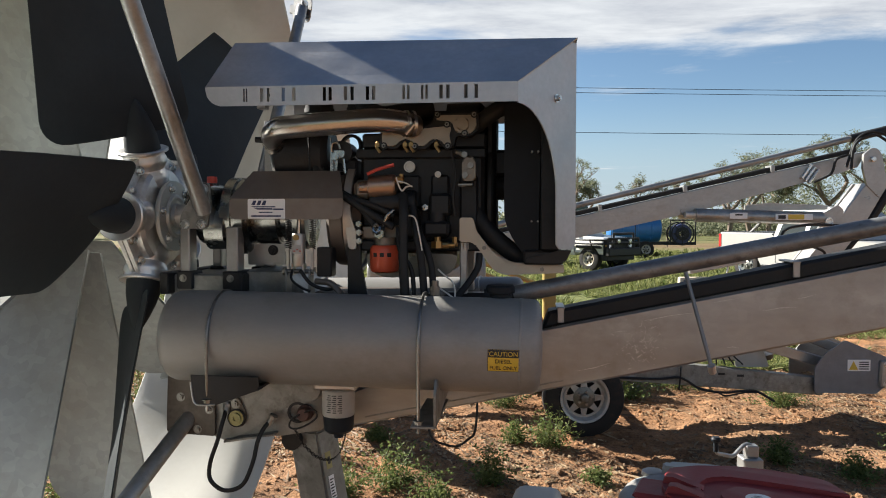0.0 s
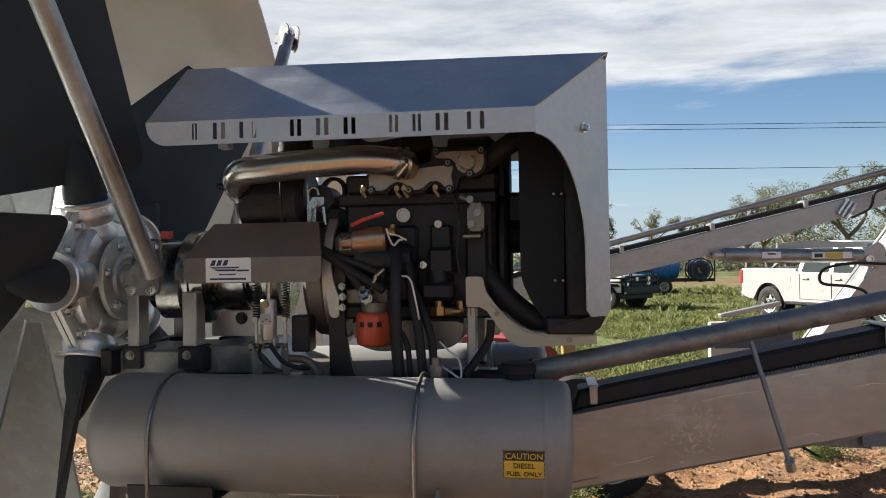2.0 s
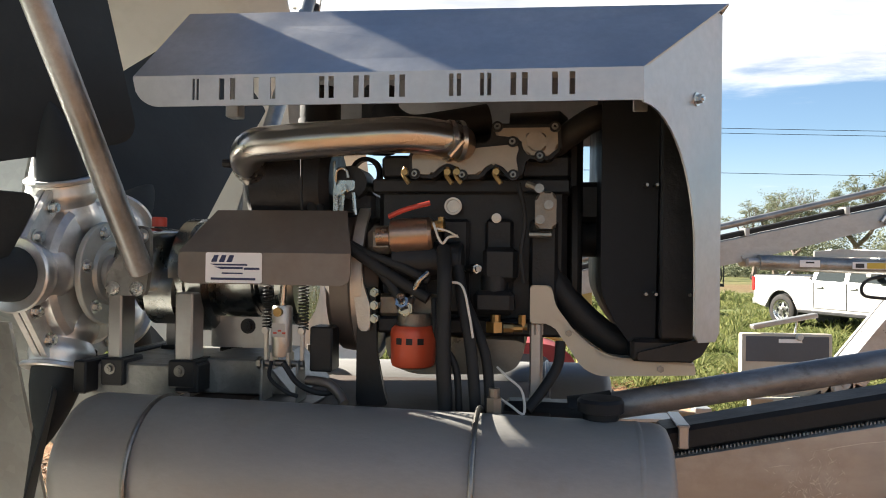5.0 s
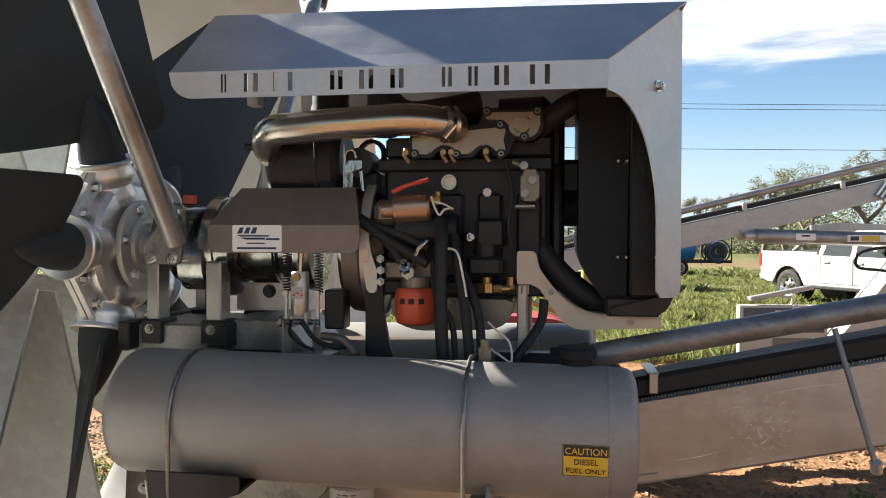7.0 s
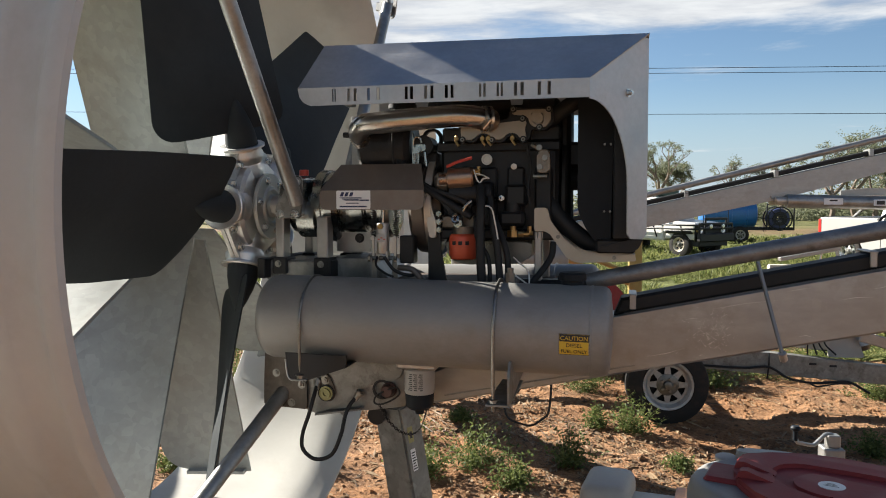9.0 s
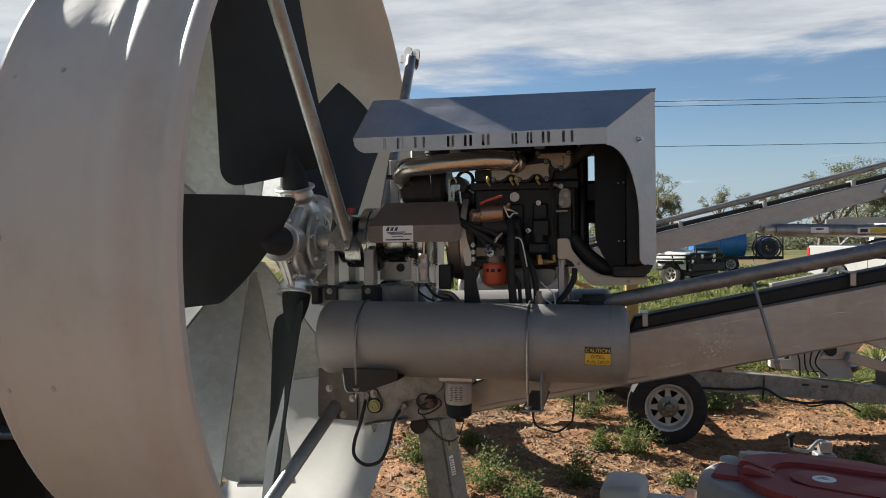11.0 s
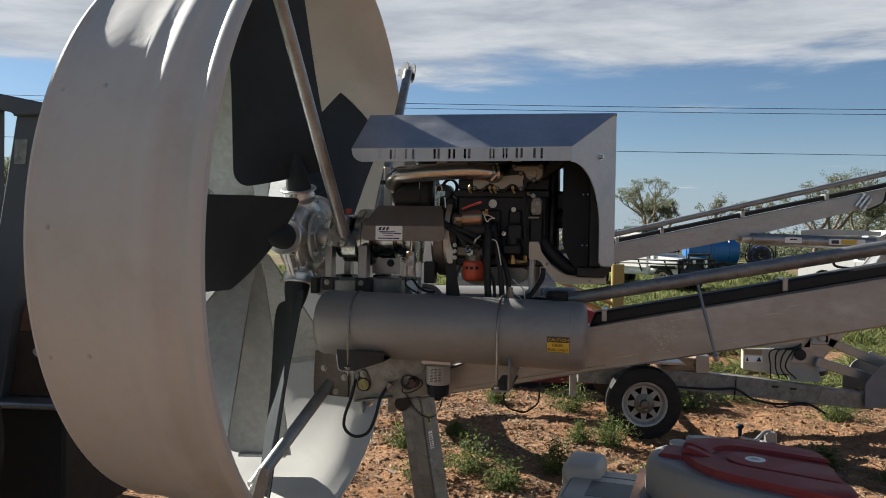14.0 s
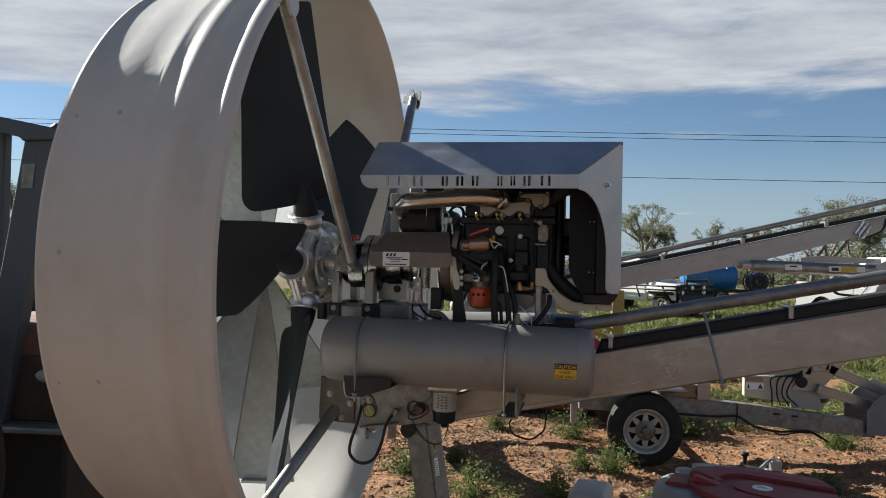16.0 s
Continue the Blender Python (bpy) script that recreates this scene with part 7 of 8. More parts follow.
rim_line = soften([(-0.402, 0.04), (-0.385, 0.125), (-0.33, 0.19), (-0.24, 0.252), (-0.10, 0.292), (0.03, 0.295), (0.15, 0.262), (0.195, 0.20), (0.265, -0.03), (0.325, -0.24), (0.325, -0.32), (0.22, -0.345),
                   (0.05, -0.335), (-0.08, -0.30), (-0.21, -0.235), (-0.31, -0.16), (-0.375, -0.085), (-0.40, -0.02)])
part("body", stack(B(), [tub_ring(rim_line, s, z) for s, z in ((0.90, 0.0), (0.95, 0.04), (1.0, 0.45), (1.0, 0.84), (0.994, 0.875), (0.975, 0.900), (0.945, 0.915), (0.90, 0.920), (0.86, 0.918))]), GREY_PLASTIC, tub, smooth=60)
part("back_rib", slab(B(), rounded([(-0.10, -0.012), (-0.085, 0.032), (0.03, 0.052), (0.13, 0.05), (0.14, 0.0), (0.02, -0.02)], 0.012), 0.075, on_lid(-0.20, 0.20, 0.868), 0.010), CREAM_PLASTIC, tub)
part("vent_cap", lathe(B(), [(0.70, 0), (0.70, 0.028), (0.905, 0.028), (0.907, 0.034), (0.918, 0.033), (0.922, 0.026), (0.922, 0)], Matrix.Translation(oc + ax * -0.325 + ay * 0.195) @ pose(0, 0, 0, 0, -90, 0), 24), CREAM_PLASTIC, tub)
back_edge = [(-0.28, 0.10), (-0.272, 0.168), (-0.20, 0.223), (-0.10, 0.262), (0.0, 0.268), (0.10, 0.25), (0.158, 0.232), (0.185, 0.18), (0.215, 0.085), (0.246, -0.022), (0.29, -0.164), (0.312, -0.25), (0.30, -0.295)]
front_edge = [(0.20, -0.298), (0.136, -0.284), (0.05, -0.265), (-0.036, -0.242), (-0.13, -0.208), (-0.195, -0.152), (-0.25, -0.07), (-0.275, 0.0)]
lid_line = soften(back_edge + front_edge, 2)
lid = part("lid", slab(B(), lid_line, 0.020, on_lid(0, 0, 0.912), 0.004), RED, tub, "faded red plastic lid", smooth=50)
slot_back = [(0.212, 0.123), (0.105, 0.137), (0.01, 0.146), (-0.11, 0.150), (-0.158, 0.118), (-0.178, 0.055)]
slot_front = [(-0.165, -0.005), (-0.12, -0.072), (-0.05, -0.112), (0.035, -0.127), (0.124, -0.137), (0.275, -0.154)]
outer = [(u * 0.985 - 0.001, v * 0.985) for u, v in back_edge + front_edge]
k = 8
band = outer[10:] + outer[:k] + slot_back + slot_front
part("raised_band", slab(B(), rounded(band, 0.008, 3), 0.014, on_lid(0, 0, 0.931), 0.004), RED, lid, smooth=50)
tongue = [(0.222, 0.050), (0.112, 0.052), (0.02, 0.066), (-0.055, 0.088), (-0.098, 0.062), (-0.118, 0.008), (-0.102, -0.046), (-0.055, -0.082), (0.035, -0.098), (0.124, -0.110), (0.258, -0.126)]
part("raised_tongue", slab(B(), rounded(tongue, 0.02, 4), 0.012, on_lid(0, 0, 0.931), 0.004), RED, lid, smooth=50)
for k in range(2):
    bm = B()
    c = oc + ax * (-0.225 + 0.018 * k) + ay * (0.018 - 0.078 * k) + Vector((0, 0, 0.938))
    m = Matrix(((ax.x, ay.x, 0, c.x), (ax.y, ay.y, 0, c.y), (0, 0, 1, c.z), (0, 0, 0, 1)))
    slab(bm, rounded([(-0.05, 0), (-0.040, 0.026), (-0.02, 0.028), (0.06, 0.004), (0.065, 0.0)], 0.003), 0.036, m, 0.003)
    part("lid_latch", bm, RED, lid)
part("lid_tongue", box(B(), (-0.345, -0.056, 0.905), (-0.24, 0.088, 0.931), 0.008, Matrix(((ax.x, ay.x, 0, oc.x), (ax.y, ay.y, 0, oc.y), (0, 0, 1, oc.z), (0, 0, 0, 1)))), RED, lid)
LU, LV = -0.018, -0.002
st_ = part("round_label", lathe(B(), [(0, 0), (0, 0.034), (0.0015, 0.034), (0.0015, 0)], Matrix.Translation(oc + ax * LU + ay * LV + Vector((0, 0, 0.9432))) @ pose(0, 0, 0, 0, -90, 0), 32), WHITE_LABEL, lid, "round white label with faint print")
mk = Matrix(((ax.x, ay.x, 0, oc.x + LU * ax.x), (ax.y, ay.y, 0, oc.y + LU * ax.y), (0, 0, 1, 0.9329), (0, 0, 0, 1)))
bm = B()
for k in range(3):
    box(bm, (-0.02 + 0.004 * k, -0.010 + 0.009 * k, 0), (0.018 - 0.005 * k, -0.007 + 0.009 * k, 0.0008), 0, mk)
part("print_bars", bm, GALV_TUBE, st_, smooth=0)

case = thing("tool_case", (0.36, 2.27, 0), "pale grey plastic case held by an orange strap", "case")
cm_ = Matrix.Translation((0.36, 2.22, 0)) @ pose(0, 0, 0, 0, 0, -14)
part("body", box(B(), (-0.17, -0.25, 0.0), (0.26, 0.22, 0.755), 0.03, cm_, 3), CREAM_PLASTIC, case)
part("hinge_cover", box(B(), (-0.185, 0.02, 0.70), (-0.03, 0.25, 0.816), 0.034, cm_, 3), CREAM_PLASTIC, case)
part("lid_panel", box(B(), (-0.14, -0.22, 0.752), (0.25, 0.10, 0.768), 0.012, cm_, 2), CREAM_PLASTIC, case)
part("lid_recess", box(B(), (-0.06, -0.18, 0.766), (0.22, 0.0, 0.7695), 0.001, cm_), DARK_PLASTIC, case)
part("lid_print", box(B(), (-0.10, 0.06, 0.768), (0.12, 0.068, 0.7695), 0, cm_), INK, case, smooth=0)
stp = thing("webbing_strap", (0.50, 2.2, 0.5), "faded orange webbing strap over the case", "strap")
part("band", box(B(), (0.098, -0.262, 0.40), (0.132, 0.232, 0.7735), 0.004, cm_), STRAP, stp)

jk = thing("trailer_jack", (1.19, 2.90, 0), "galvanised jack post with a bent crank and black knob", "jack")
part("post", box(B(), (1.155, 2.865, 0), (1.230, 2.94, 0.765), 0.005), GALV, jk)
part("foot_plate", box(B(), (1.09, 2.80, -0.02), (1.30, 3.0, 0.012), 0.004), GALV_DULL, jk)
cr = part("crank", sweep(B(), [(1.195, 2.90, 0.765), (1.195, 2.90, 0.808), (1.170, 2.90, 0.812), (1.145, 2.89, 0.795), (1.118, 2.88, 0.776), (1.08, 2.87, 0.783), (1.052, 2.86, 0.792), (1.048, 2.86, 0.806)], 0.0075, 10, 4), GALV_TUBE, jk)
part("knob", lathe(B(), [(0, 0), (0, 0.009), (0.035, 0.010), (0.040, 0.017), (0.048, 0.019), (0.055, 0.014), (0.057, 0)], Matrix.Translation((1.046, 2.86, 0.798)) @ pose(0, 0, 0, 0, -90, 0), 20), PLASTIC, cr, "black plastic knob")
part("crank_head", box(B(), (1.170, 2.88, 0.765), (1.218, 2.92, 0.812), 0.004), GALV, cr)
jk.location += Vector((-0.020, 0.0, 0.010))

# ================= vehicles in the paddock =================
def glass_panel(name, poly, m, parent):
    bm = slab(B(), poly, 0.02, m)
    ob = part(name, bm, GLASS, parent, smooth=0)
    ob.visible_shadow = False
    return ob


def road_wheel(parent, c, r, rim_r, width, face, rim_mat=ZINC):
    return wheel(parent, c, r, rim_r, width, rim_mat, face, 6)


# white dual-cab ute, side on
UM = pose(7.90, 22.0, 0, 0, 0, -68) @ Matrix.Scale(1.10, 4)
ute = thing("pickup_truck", (2.65, 0, 0), "silver-white dual-cab pickup parked in green weeds", "pickup", frame_m=UM)


def arch(cx, cz, r, n=9):
    return [(cx + r * math.cos(a), cz + r * math.sin(a)) for a in (math.pi - math.pi * k / n for k in range(n + 1))]


low = [(0.02, 0.62), (0.05, 0.52), (0.30, 0.46)] + [(x, max(z, 0.42)) for x, z in arch(0.93, 0.42, 0.47)] + [(1.45, 0.40), (3.55, 0.40)] + [(x, max(z, 0.42)) for x, z in arch(4.15, 0.42, 0.47)] + [(4.75, 0.42), (5.28, 0.46), (5.36, 0.60), (5.36, 0.95), (5.22, 1.00), (3.95, 1.08), (3.88, 1.08), (1.84, 1.08), (1.80, 1.20), (0.03, 1.20)]
bm = B()
slab(bm, low, 1.84, Matrix.Translation((0, 0, 0)), 0.03)
body = part("body", bm, WHITE_PAINT, ute, smooth=30)
# cabin, drawn in towards the roof
bm = B()
cabp = [(1.81, 1.07), (4.06, 1.07), (3.30, 1.76), (3.05, 1.82), (2.05, 1.82), (1.90, 1.76)]
f = [bm.verts.new((x, 0.02 + (z - 1.18) * 0.28, z)) for x, z in cabp]
b = [bm.verts.new((x, 1.82 - (z - 1.18) * 0.28, z)) for x, z in cabp]
bm.faces.new(f)
bm.faces.new(b[::-1])
for i in range(6):
    bm.faces.new((f[(i + 1) % 6], f[i], b[i], b[(i + 1) % 6]))
bmesh.ops.bevel(bm, geom=list(bm.edges), offset=0.03, segments=2, affect="EDGES")
part("cabin", bm, WHITE_PAINT, ute, smooth=40)
tilt = Matrix.Translation((0, 0.014, 1.18)) @ pose(0, 0, 0, -15.6, 0, 0) @ Matrix.Translation((0, 0, -1.18))
for poly in ([(1.95, 1.12), (2.72, 1.11), (2.72, 1.70), (2.10, 1.72)], [(2.84, 1.11), (3.80, 1.10), (3.26, 1.66), (2.84, 1.70)]):
    glass_panel("side_window", rounded(poly, 0.04), tilt, ute)
for x0, x1 in ((1.90, 2.78), (2.79, 3.80)):
    bm = B()
    for xa in (x0, x1):
        box(bm, (xa - 0.005, -0.004, 0.50), (xa + 0.005, 0.004, 1.07), 0)
    box(bm, (x0, -0.004, 0.495), (x1, 0.004, 0.505), 0)
    part("door_seam", bm, BLACK_STEEL, ute, smooth=0)
    part("door_handle", box(B(), (x0 + 0.08, -0.03, 0.95), (x0 + 0.26, 0.01, 0.99), 0.01), WHITE_PAINT, ute)
part("mirror", box(box(B(), (3.42, -0.20, 1.22), (3.58, -0.02, 1.40), 0.03), (3.46, -0.05, 1.22), (3.54, 0.05, 1.27), 0.01), WHITE_PAINT, ute)
part("tail_lamp", box(B(), (-0.012, -0.012, 0.82), (0.10, 0.16, 1.16), 0.02), TAIL_RED, ute, "red tail lamp")
part("rear_bumper", box(B(), (-0.10, 0.08, 0.48), (0.06, 1.76, 0.64), 0.02), ZINC, ute)
part("side_step", box(B(), (1.50, -0.06, 0.36), (3.45, 0.08, 0.44), 0.02), BLACK_STEEL, ute)
part("sports_bar", sweep(B(), [(0.95, 0.14, 1.20), (1.15, 0.18, 1.38), (1.40, 0.20, 1.54), (1.80, 0.22, 1.60)], 0.035, 10), CHROME, ute)
part("sports_bar", sweep(B(), [(0.95, 1.70, 1.20), (1.15, 1.66, 1.38), (1.40, 1.64, 1.54), (1.80, 1.62, 1.60)], 0.035, 10), CHROME, ute)
part("tray_cover", box(B(), (0.06, 0.08, 1.19), (1.76, 1.76, 1.215), 0.006), BLACK_STEEL, ute)
part("fuel_flap", box(B(), (1.45, -0.004, 0.88), (1.63, 0.006, 1.04), 0.004), WHITE_PAINT, ute)
for x, y, fc in ((0.93, 0.14, -1), (4.15, 0.14, -1), (0.93, 1.70, 1), (4.15, 1.70, 1)):
    road_wheel(ute, (x, y, 0.385), 0.385, 0.24, 0.25, fc)
    bm = B()
    lathe(bm, [(-0.16, 0.10), (-0.16, 0.46), (0.16, 0.46), (0.16, 0.10)], Matrix.Translation((x, y + 0.10 * fc * -1, 0.44)) @ pose(0, 0, 0, 0, 0, 90), 24, closed=True)
    part("wheel_well", bm, BLACK_STEEL, ute)

# old white four-wheel drive facing the walk at an angle
LMx = pose(5.74, 25.06, 0, 0, 0, -50)
lcr = thing("farm_truck", (-1.7, 0, 0), "old white four-wheel-drive tray truck with a black bull bar", "truck", frame_m=LMx)
bm = B()
slab(bm, [(0.0, 0.55), (0.0, 1.02), (-0.08, 1.08), (-1.15, 1.16), (-1.25, 1.17), (-1.25, 0.55)], 1.5, Matrix.Translation((0, -0.75, 0)), 0.04)
part("bonnet", bm, TRUCK_WHITE, lcr)
bm = B()
slab(bm, [(-1.25, 0.50), (-1.25, 1.17), (-1.52, 1.86), (-1.60, 1.92), (-2.65, 1.92), (-2.72, 1.86), (-2.72, 0.50)], 1.60, Matrix.Translation((0, -0.80, 0)), 0.05)
part("cabin", bm, TRUCK_WHITE, lcr)
glass_panel("windscreen", rounded([(-0.70, 0.0), (0.70, 0.0), (0.64, 0.56), (-0.64, 0.56)], 0.05), Matrix.Translation((-1.275, 0, 1.24)) @ pose(0, 0, 0, 0, 0, 90) @ pose(0, 0, 0, -20, 0, 0) @ Matrix.Translation((0, -0.03, 0)), lcr)
for s in (-1, 1):
    glass_panel("side_window", rounded([(-1.62, 1.20), (-1.70, 1.78), (-2.55, 1.78), (-2.55, 1.20)], 0.04), Matrix.Translation((0, -0.815 if s < 0 else 0.795, 0)), lcr)
    part("front_guard", box(B(), (-1.20, 0.62 * s - 0.16 + 0.06 * s, 0.78), (0.0, 0.62 * s + 0.16 + 0.06 * s, 1.04), 0.05, None, 2), TRUCK_WHITE, lcr)
    part("headlamp", lathe(B(), [(0, 0), (0.03, 0.085), (0.035, 0.10), (0, 0.105)], Matrix.Translation((0.005, 0.55 * s, 0.86)), 20), ZINC, lcr)
    part("indicator", box(B(), (0.0, 0.70 * s - 0.04, 0.80), (0.03, 0.70 * s + 0.04, 0.92), 0.01), YELLOW, lcr)
    part("driving_light", lathe(B(), [(0, 0), (0.0, 0.08), (0.04, 0.07), (0.05, 0)], Matrix.Translation((0.20, 0.30 * s, 0.98)), 20), ZINC, lcr)
    part("mirror", box(B(), (-1.45, 0.86 * s - 0.03, 1.25), (-1.36, 0.86 * s + 0.10 * s + 0.03, 1.50), 0.01), PLASTIC, lcr)
    part("aerial", rod(B(), (0.18, 0.62 * s, 0.9), (0.18, 0.62 * s, 1.75), 0.012, n=8), PLASTIC, lcr)
part("grille", box(B(), (0.0, -0.45, 0.70), (0.03, 0.45, 0.98), 0.01), BLACK_STEEL, lcr)
bm = B()
box(bm, (0.10, -0.84, 0.50), (0.26, 0.84, 0.76), 0.03)
for z, y in ((0.92, 0.80), (1.06, 0.80), (1.22, 0.52)):
    rod(bm, (0.18, -y, z), (0.18, y, z), 0.04, n=12)
for y in (-0.80, -0.52, 0.52, 0.80):
    rod(bm, (0.18, y, 0.6), (0.18, y, 1.07 if abs(y) > 0.6 else 1.24), 0.035, n=12)
part("bull_bar", bm, BLACK_STEEL, lcr)
part("front_panel", box(B(), (-0.02, -0.80, 0.50), (0.012, 0.80, 1.03), 0.02), BLACK_STEEL, lcr)
for s in (-1, 1):
    part("wheel_flare", box(B(), (-1.12, 0.80 * s - 0.06, 0.74), (-0.08, 0.80 * s + 0.06, 0.86), 0.04, None, 2), BLACK_STEEL, lcr)
for s in (-1, 1):
    bm = B()
    for z in (0.90, 1.02):
        sweep(bm, [(0.18, 0.82 * s, z), (-0.10, 0.96 * s, z), (-0.5, 1.0 * s, z), (-1.6, 1.0 * s, z), (-2.7, 0.97 * s, z - 0.03)], 0.030, 8)
    for x in (-0.4, -1.5, -2.6):
        rod(bm, (x, 0.80 * s, 0.62), (x, 0.99 * s, 1.02), 0.026, n=8)
    part("side_bar", bm, BLACK_STEEL, lcr, "black tubular side bar")
part("number_plate", box(B(), (0.241, -0.19, 0.56), (0.25, 0.19, 0.68), 0.002), WHITE_LABEL, lcr, "number plate with plain bars")
part("bash_plate", box(B(), (-0.3, -0.7, 0.35), (0.10, 0.7, 0.55), 0.02), BLACK_STEEL, lcr)
for x, s in ((-0.60, -1), (-0.60, 1), (-3.55, -1), (-3.55, 1)):
    road_wheel(lcr, (x, 0.70 * s, 0.40), 0.40, 0.22, 0.25, s, CREAM_PAINT)
tray = part("tray", box(B(), (-4.9, -0.92, 0.85), (-2.80, 0.92, 0.95), 0.01), GALV, lcr)
part("chassis", box(B(), (-4.8, -0.45, 0.50), (-0.1, 0.45, 0.70), 0.02), BLACK_STEEL, lcr)
for s in (-1, 1):
    part("drop_side", box(B(), (-4.9, 0.90 * s - 0.015, 0.95), (-2.80, 0.90 * s + 0.015, 1.22), 0.006), TRUCK_WHITE, tray)
bm = B()
for s in (-1, 1):
    rod(bm, (-2.85, 0.85 * s, 0.95), (-2.85, 0.85 * s, 1.95), 0.03)
for z in (1.5, 1.95):
    rod(bm, (-2.85, -0.85, z), (-2.85, 0.85, z), 0.03)
part("headboard", bm, BLACK_STEEL, tray)
part("roof_load", box(B(), (-2.6, -0.55, 1.93), (-1.7, 0.55, 2.16), 0.05), GREEN_PAINT, lcr, "dark green load on the roof")

# blue spray tank trailer with a hose reel
bt = thing("spray_tank_trailer", (8.8, 34, 0), "blue poly water tank on a trailer with a hose reel", "tank trailer")
part("tank", lathe(B(), [(7.4, 0), (7.42, 0.45), (7.5, 0.58), (7.62, 0.62), (9.55, 0.62), (9.67, 0.58), (9.73, 0.45), (9.75, 0)], Matrix.Translation((0, 34.6, 1.25)), 40), BLUE_POLY, bt)
for x in (7.95, 8.6, 9.25):
    part("tank_rib", lathe(B(), [(x - 0.05, 0.61), (x - 0.03, 0.64), (x + 0.03, 0.64), (x + 0.05, 0.61)], Matrix.Translation((0, 34.6, 1.25)), 40), BLUE_POLY, bt)
part("frame", box(box(B(), (7.2, 34.0, 0.55), (11.2, 34.12, 0.68), 0.01), (7.2, 35.1, 0.55), (11.2, 35.22, 0.68), 0.01), BLACK_STEEL, bt)
wheel(bt, (8.95, 33.95, 0.36), 0.36, 0.20, 0.22, RIM_WHITE, -1, 6)
wheel(bt, (8.95, 35.3, 0.36), 0.36, 0.20, 0.22, RIM_WHITE, 1, 6)
part("axle", rod(B(), (8.95, 34, 0.36), (8.95, 35.3, 0.36), 0.04), BLACK_STEEL, bt)
reel = part("hose_reel", lathe(B(), [(-0.35, 0.15), (-0.35, 0.30), (0.35, 0.30), (0.35, 0.15)], Matrix.Translation((10.55, 34.2, 1.05)) @ pose(0, 0, 0, 0, 0, 90), 28, closed=True), BLACK_STEEL, bt)
for y in (33.85, 34.55):
    part("reel_rim", lathe(B(), [(-0.02, 0.47), (-0.02, 0.52), (0.02, 0.52), (0.02, 0.47)], Matrix.Translation((10.55, y, 1.05)) @ pose(0, 0, 0, 0, 0, 90), 32, closed=True), BLACK_STEEL, reel)
    for k in range(8):
        a = math.pi * k / 4
        part("reel_spoke", rod(B(), (10.55, y, 1.05), (10.55 + 0.49 * math.cos(a), y, 1.05 + 0.49 * math.sin(a)), 0.018, n=6), BLACK_STEEL, reel)
part("hose_coil", lathe(B(), [(-0.3, 0.30), (-0.3, 0.42), (-0.2, 0.45), (-0.1, 0.42), (0, 0.45), (0.1, 0.42), (0.2, 0.45), (0.3, 0.42), (0.3, 0.30)], Matrix.Translation((10.55, 34.2, 1.05)) @ pose(0, 0, 0, 0, 0, 90), 28), NAVY, reel)
bm = B()
for x in (10.0, 11.1):
    rod(bm, (x, 33.8, 0.6), (x, 33.8, 1.65), 0.03)
rod(bm, (10.0, 33.8, 1.65), (11.1, 33.8, 1.65), 0.03)
part("reel_frame", bm, BLACK_STEEL, bt)

# old tractor beside the shroud
TM = Matrix.Translation((-2.348, 2.815, 0.3066)) @ Matrix.Scale(0.82, 4)
GL = -0.374                              # the soil in its own axes
trc = thing("tractor", (0, 0.6, GL), "old dark tractor with a steel cab frame", "tractor", frame_m=TM)
part("cab_post", slab(B(), [(-0.42, 0.66), (-0.23, 0.66), (-0.140, 1.25), (-0.084, 1.593), (0.09, 2.40), (-0.135, 2.40)], 0.10, Matrix.Translation((0, 0, 0)), 0.008), SLATE, trc)
part("cab_roof", slab(B(), [(-0.56, 2.575), (0.10, 2.445), (0.10, 2.385), (-0.13, 2.376), (-0.145, 2.405), (-0.56, 2.487)], 0.42, Matrix.Translation((0, -0.04, 0)), 0.008), SLATE, trc)
part("cab_post", box(B(), (-0.56, 0.28, 0.9), (-0.46, 0.36, 2.50), 0.01), SLATE, trc)
part("post_plate", slab(B(), [(-0.146, 2.092), (-0.074, 2.093), (-0.060, 2.240), (-0.143, 2.239)], 0.004, Matrix.Translation((0, -0.006, 0))), GALV_DULL, trc)
part("roof_knob", lathe(B(), [(2.42, 0), (2.42, 0.04), (2.465, 0.04), (2.485, 0.02), (2.485, 0)], Matrix.Translation((0.06, 0.02, 0)) @ pose(0, 0, 0, 0, -90, 0), 16), RUST, trc)
part("mudguard", box(B(), (-1.2, 0.09, 0.70), (0.12, 1.1, 1.27), 0.08, None, 3), RUSTY_BROWN, trc, "rusty brown tractor mudguard")
part("mudguard_fold", box(B(), (-1.1, 0.078, 0.68), (0.10, 0.095, 1.08), 0.012, None, 2), DECK, trc)
part("work_lamp", lathe(B(), [(-0.055, 0), (-0.050, 0.014), (-0.030, 0.030), (0.0, 0.039), (0.03, 0.036), (0.06, 0.020), (0.065, 0)], Matrix.Translation((0.015, 0.03, 0.965)), 24), CREAM_PLASTIC, trc, "round cream work lamp")
part("lamp_stalk", rod(B(), (0.03, 0.03, 0.94), (0.03, 0.09, 0.86), 0.010, n=10), BLACK_STEEL, trc)
part("side_tray", box(B(), (-1.3, -0.10, 0.64), (0.22, 0.9, 0.675), 0.01), GALV_TUBE, trc)
part("side_panel", box(B(), (-1.2, 0.0, -0.12), (0.18, 0.8, 0.645), 0.02), RUBBER, trc)
# the nearer rear wheel is out of view, added to shade soil by the shroud
for y in (-0.69, 1.35):
    wheel(trc, (-0.74, y, 0.56), 0.93, 0.48, 0.42, RIM_WHITE, -1, 6)
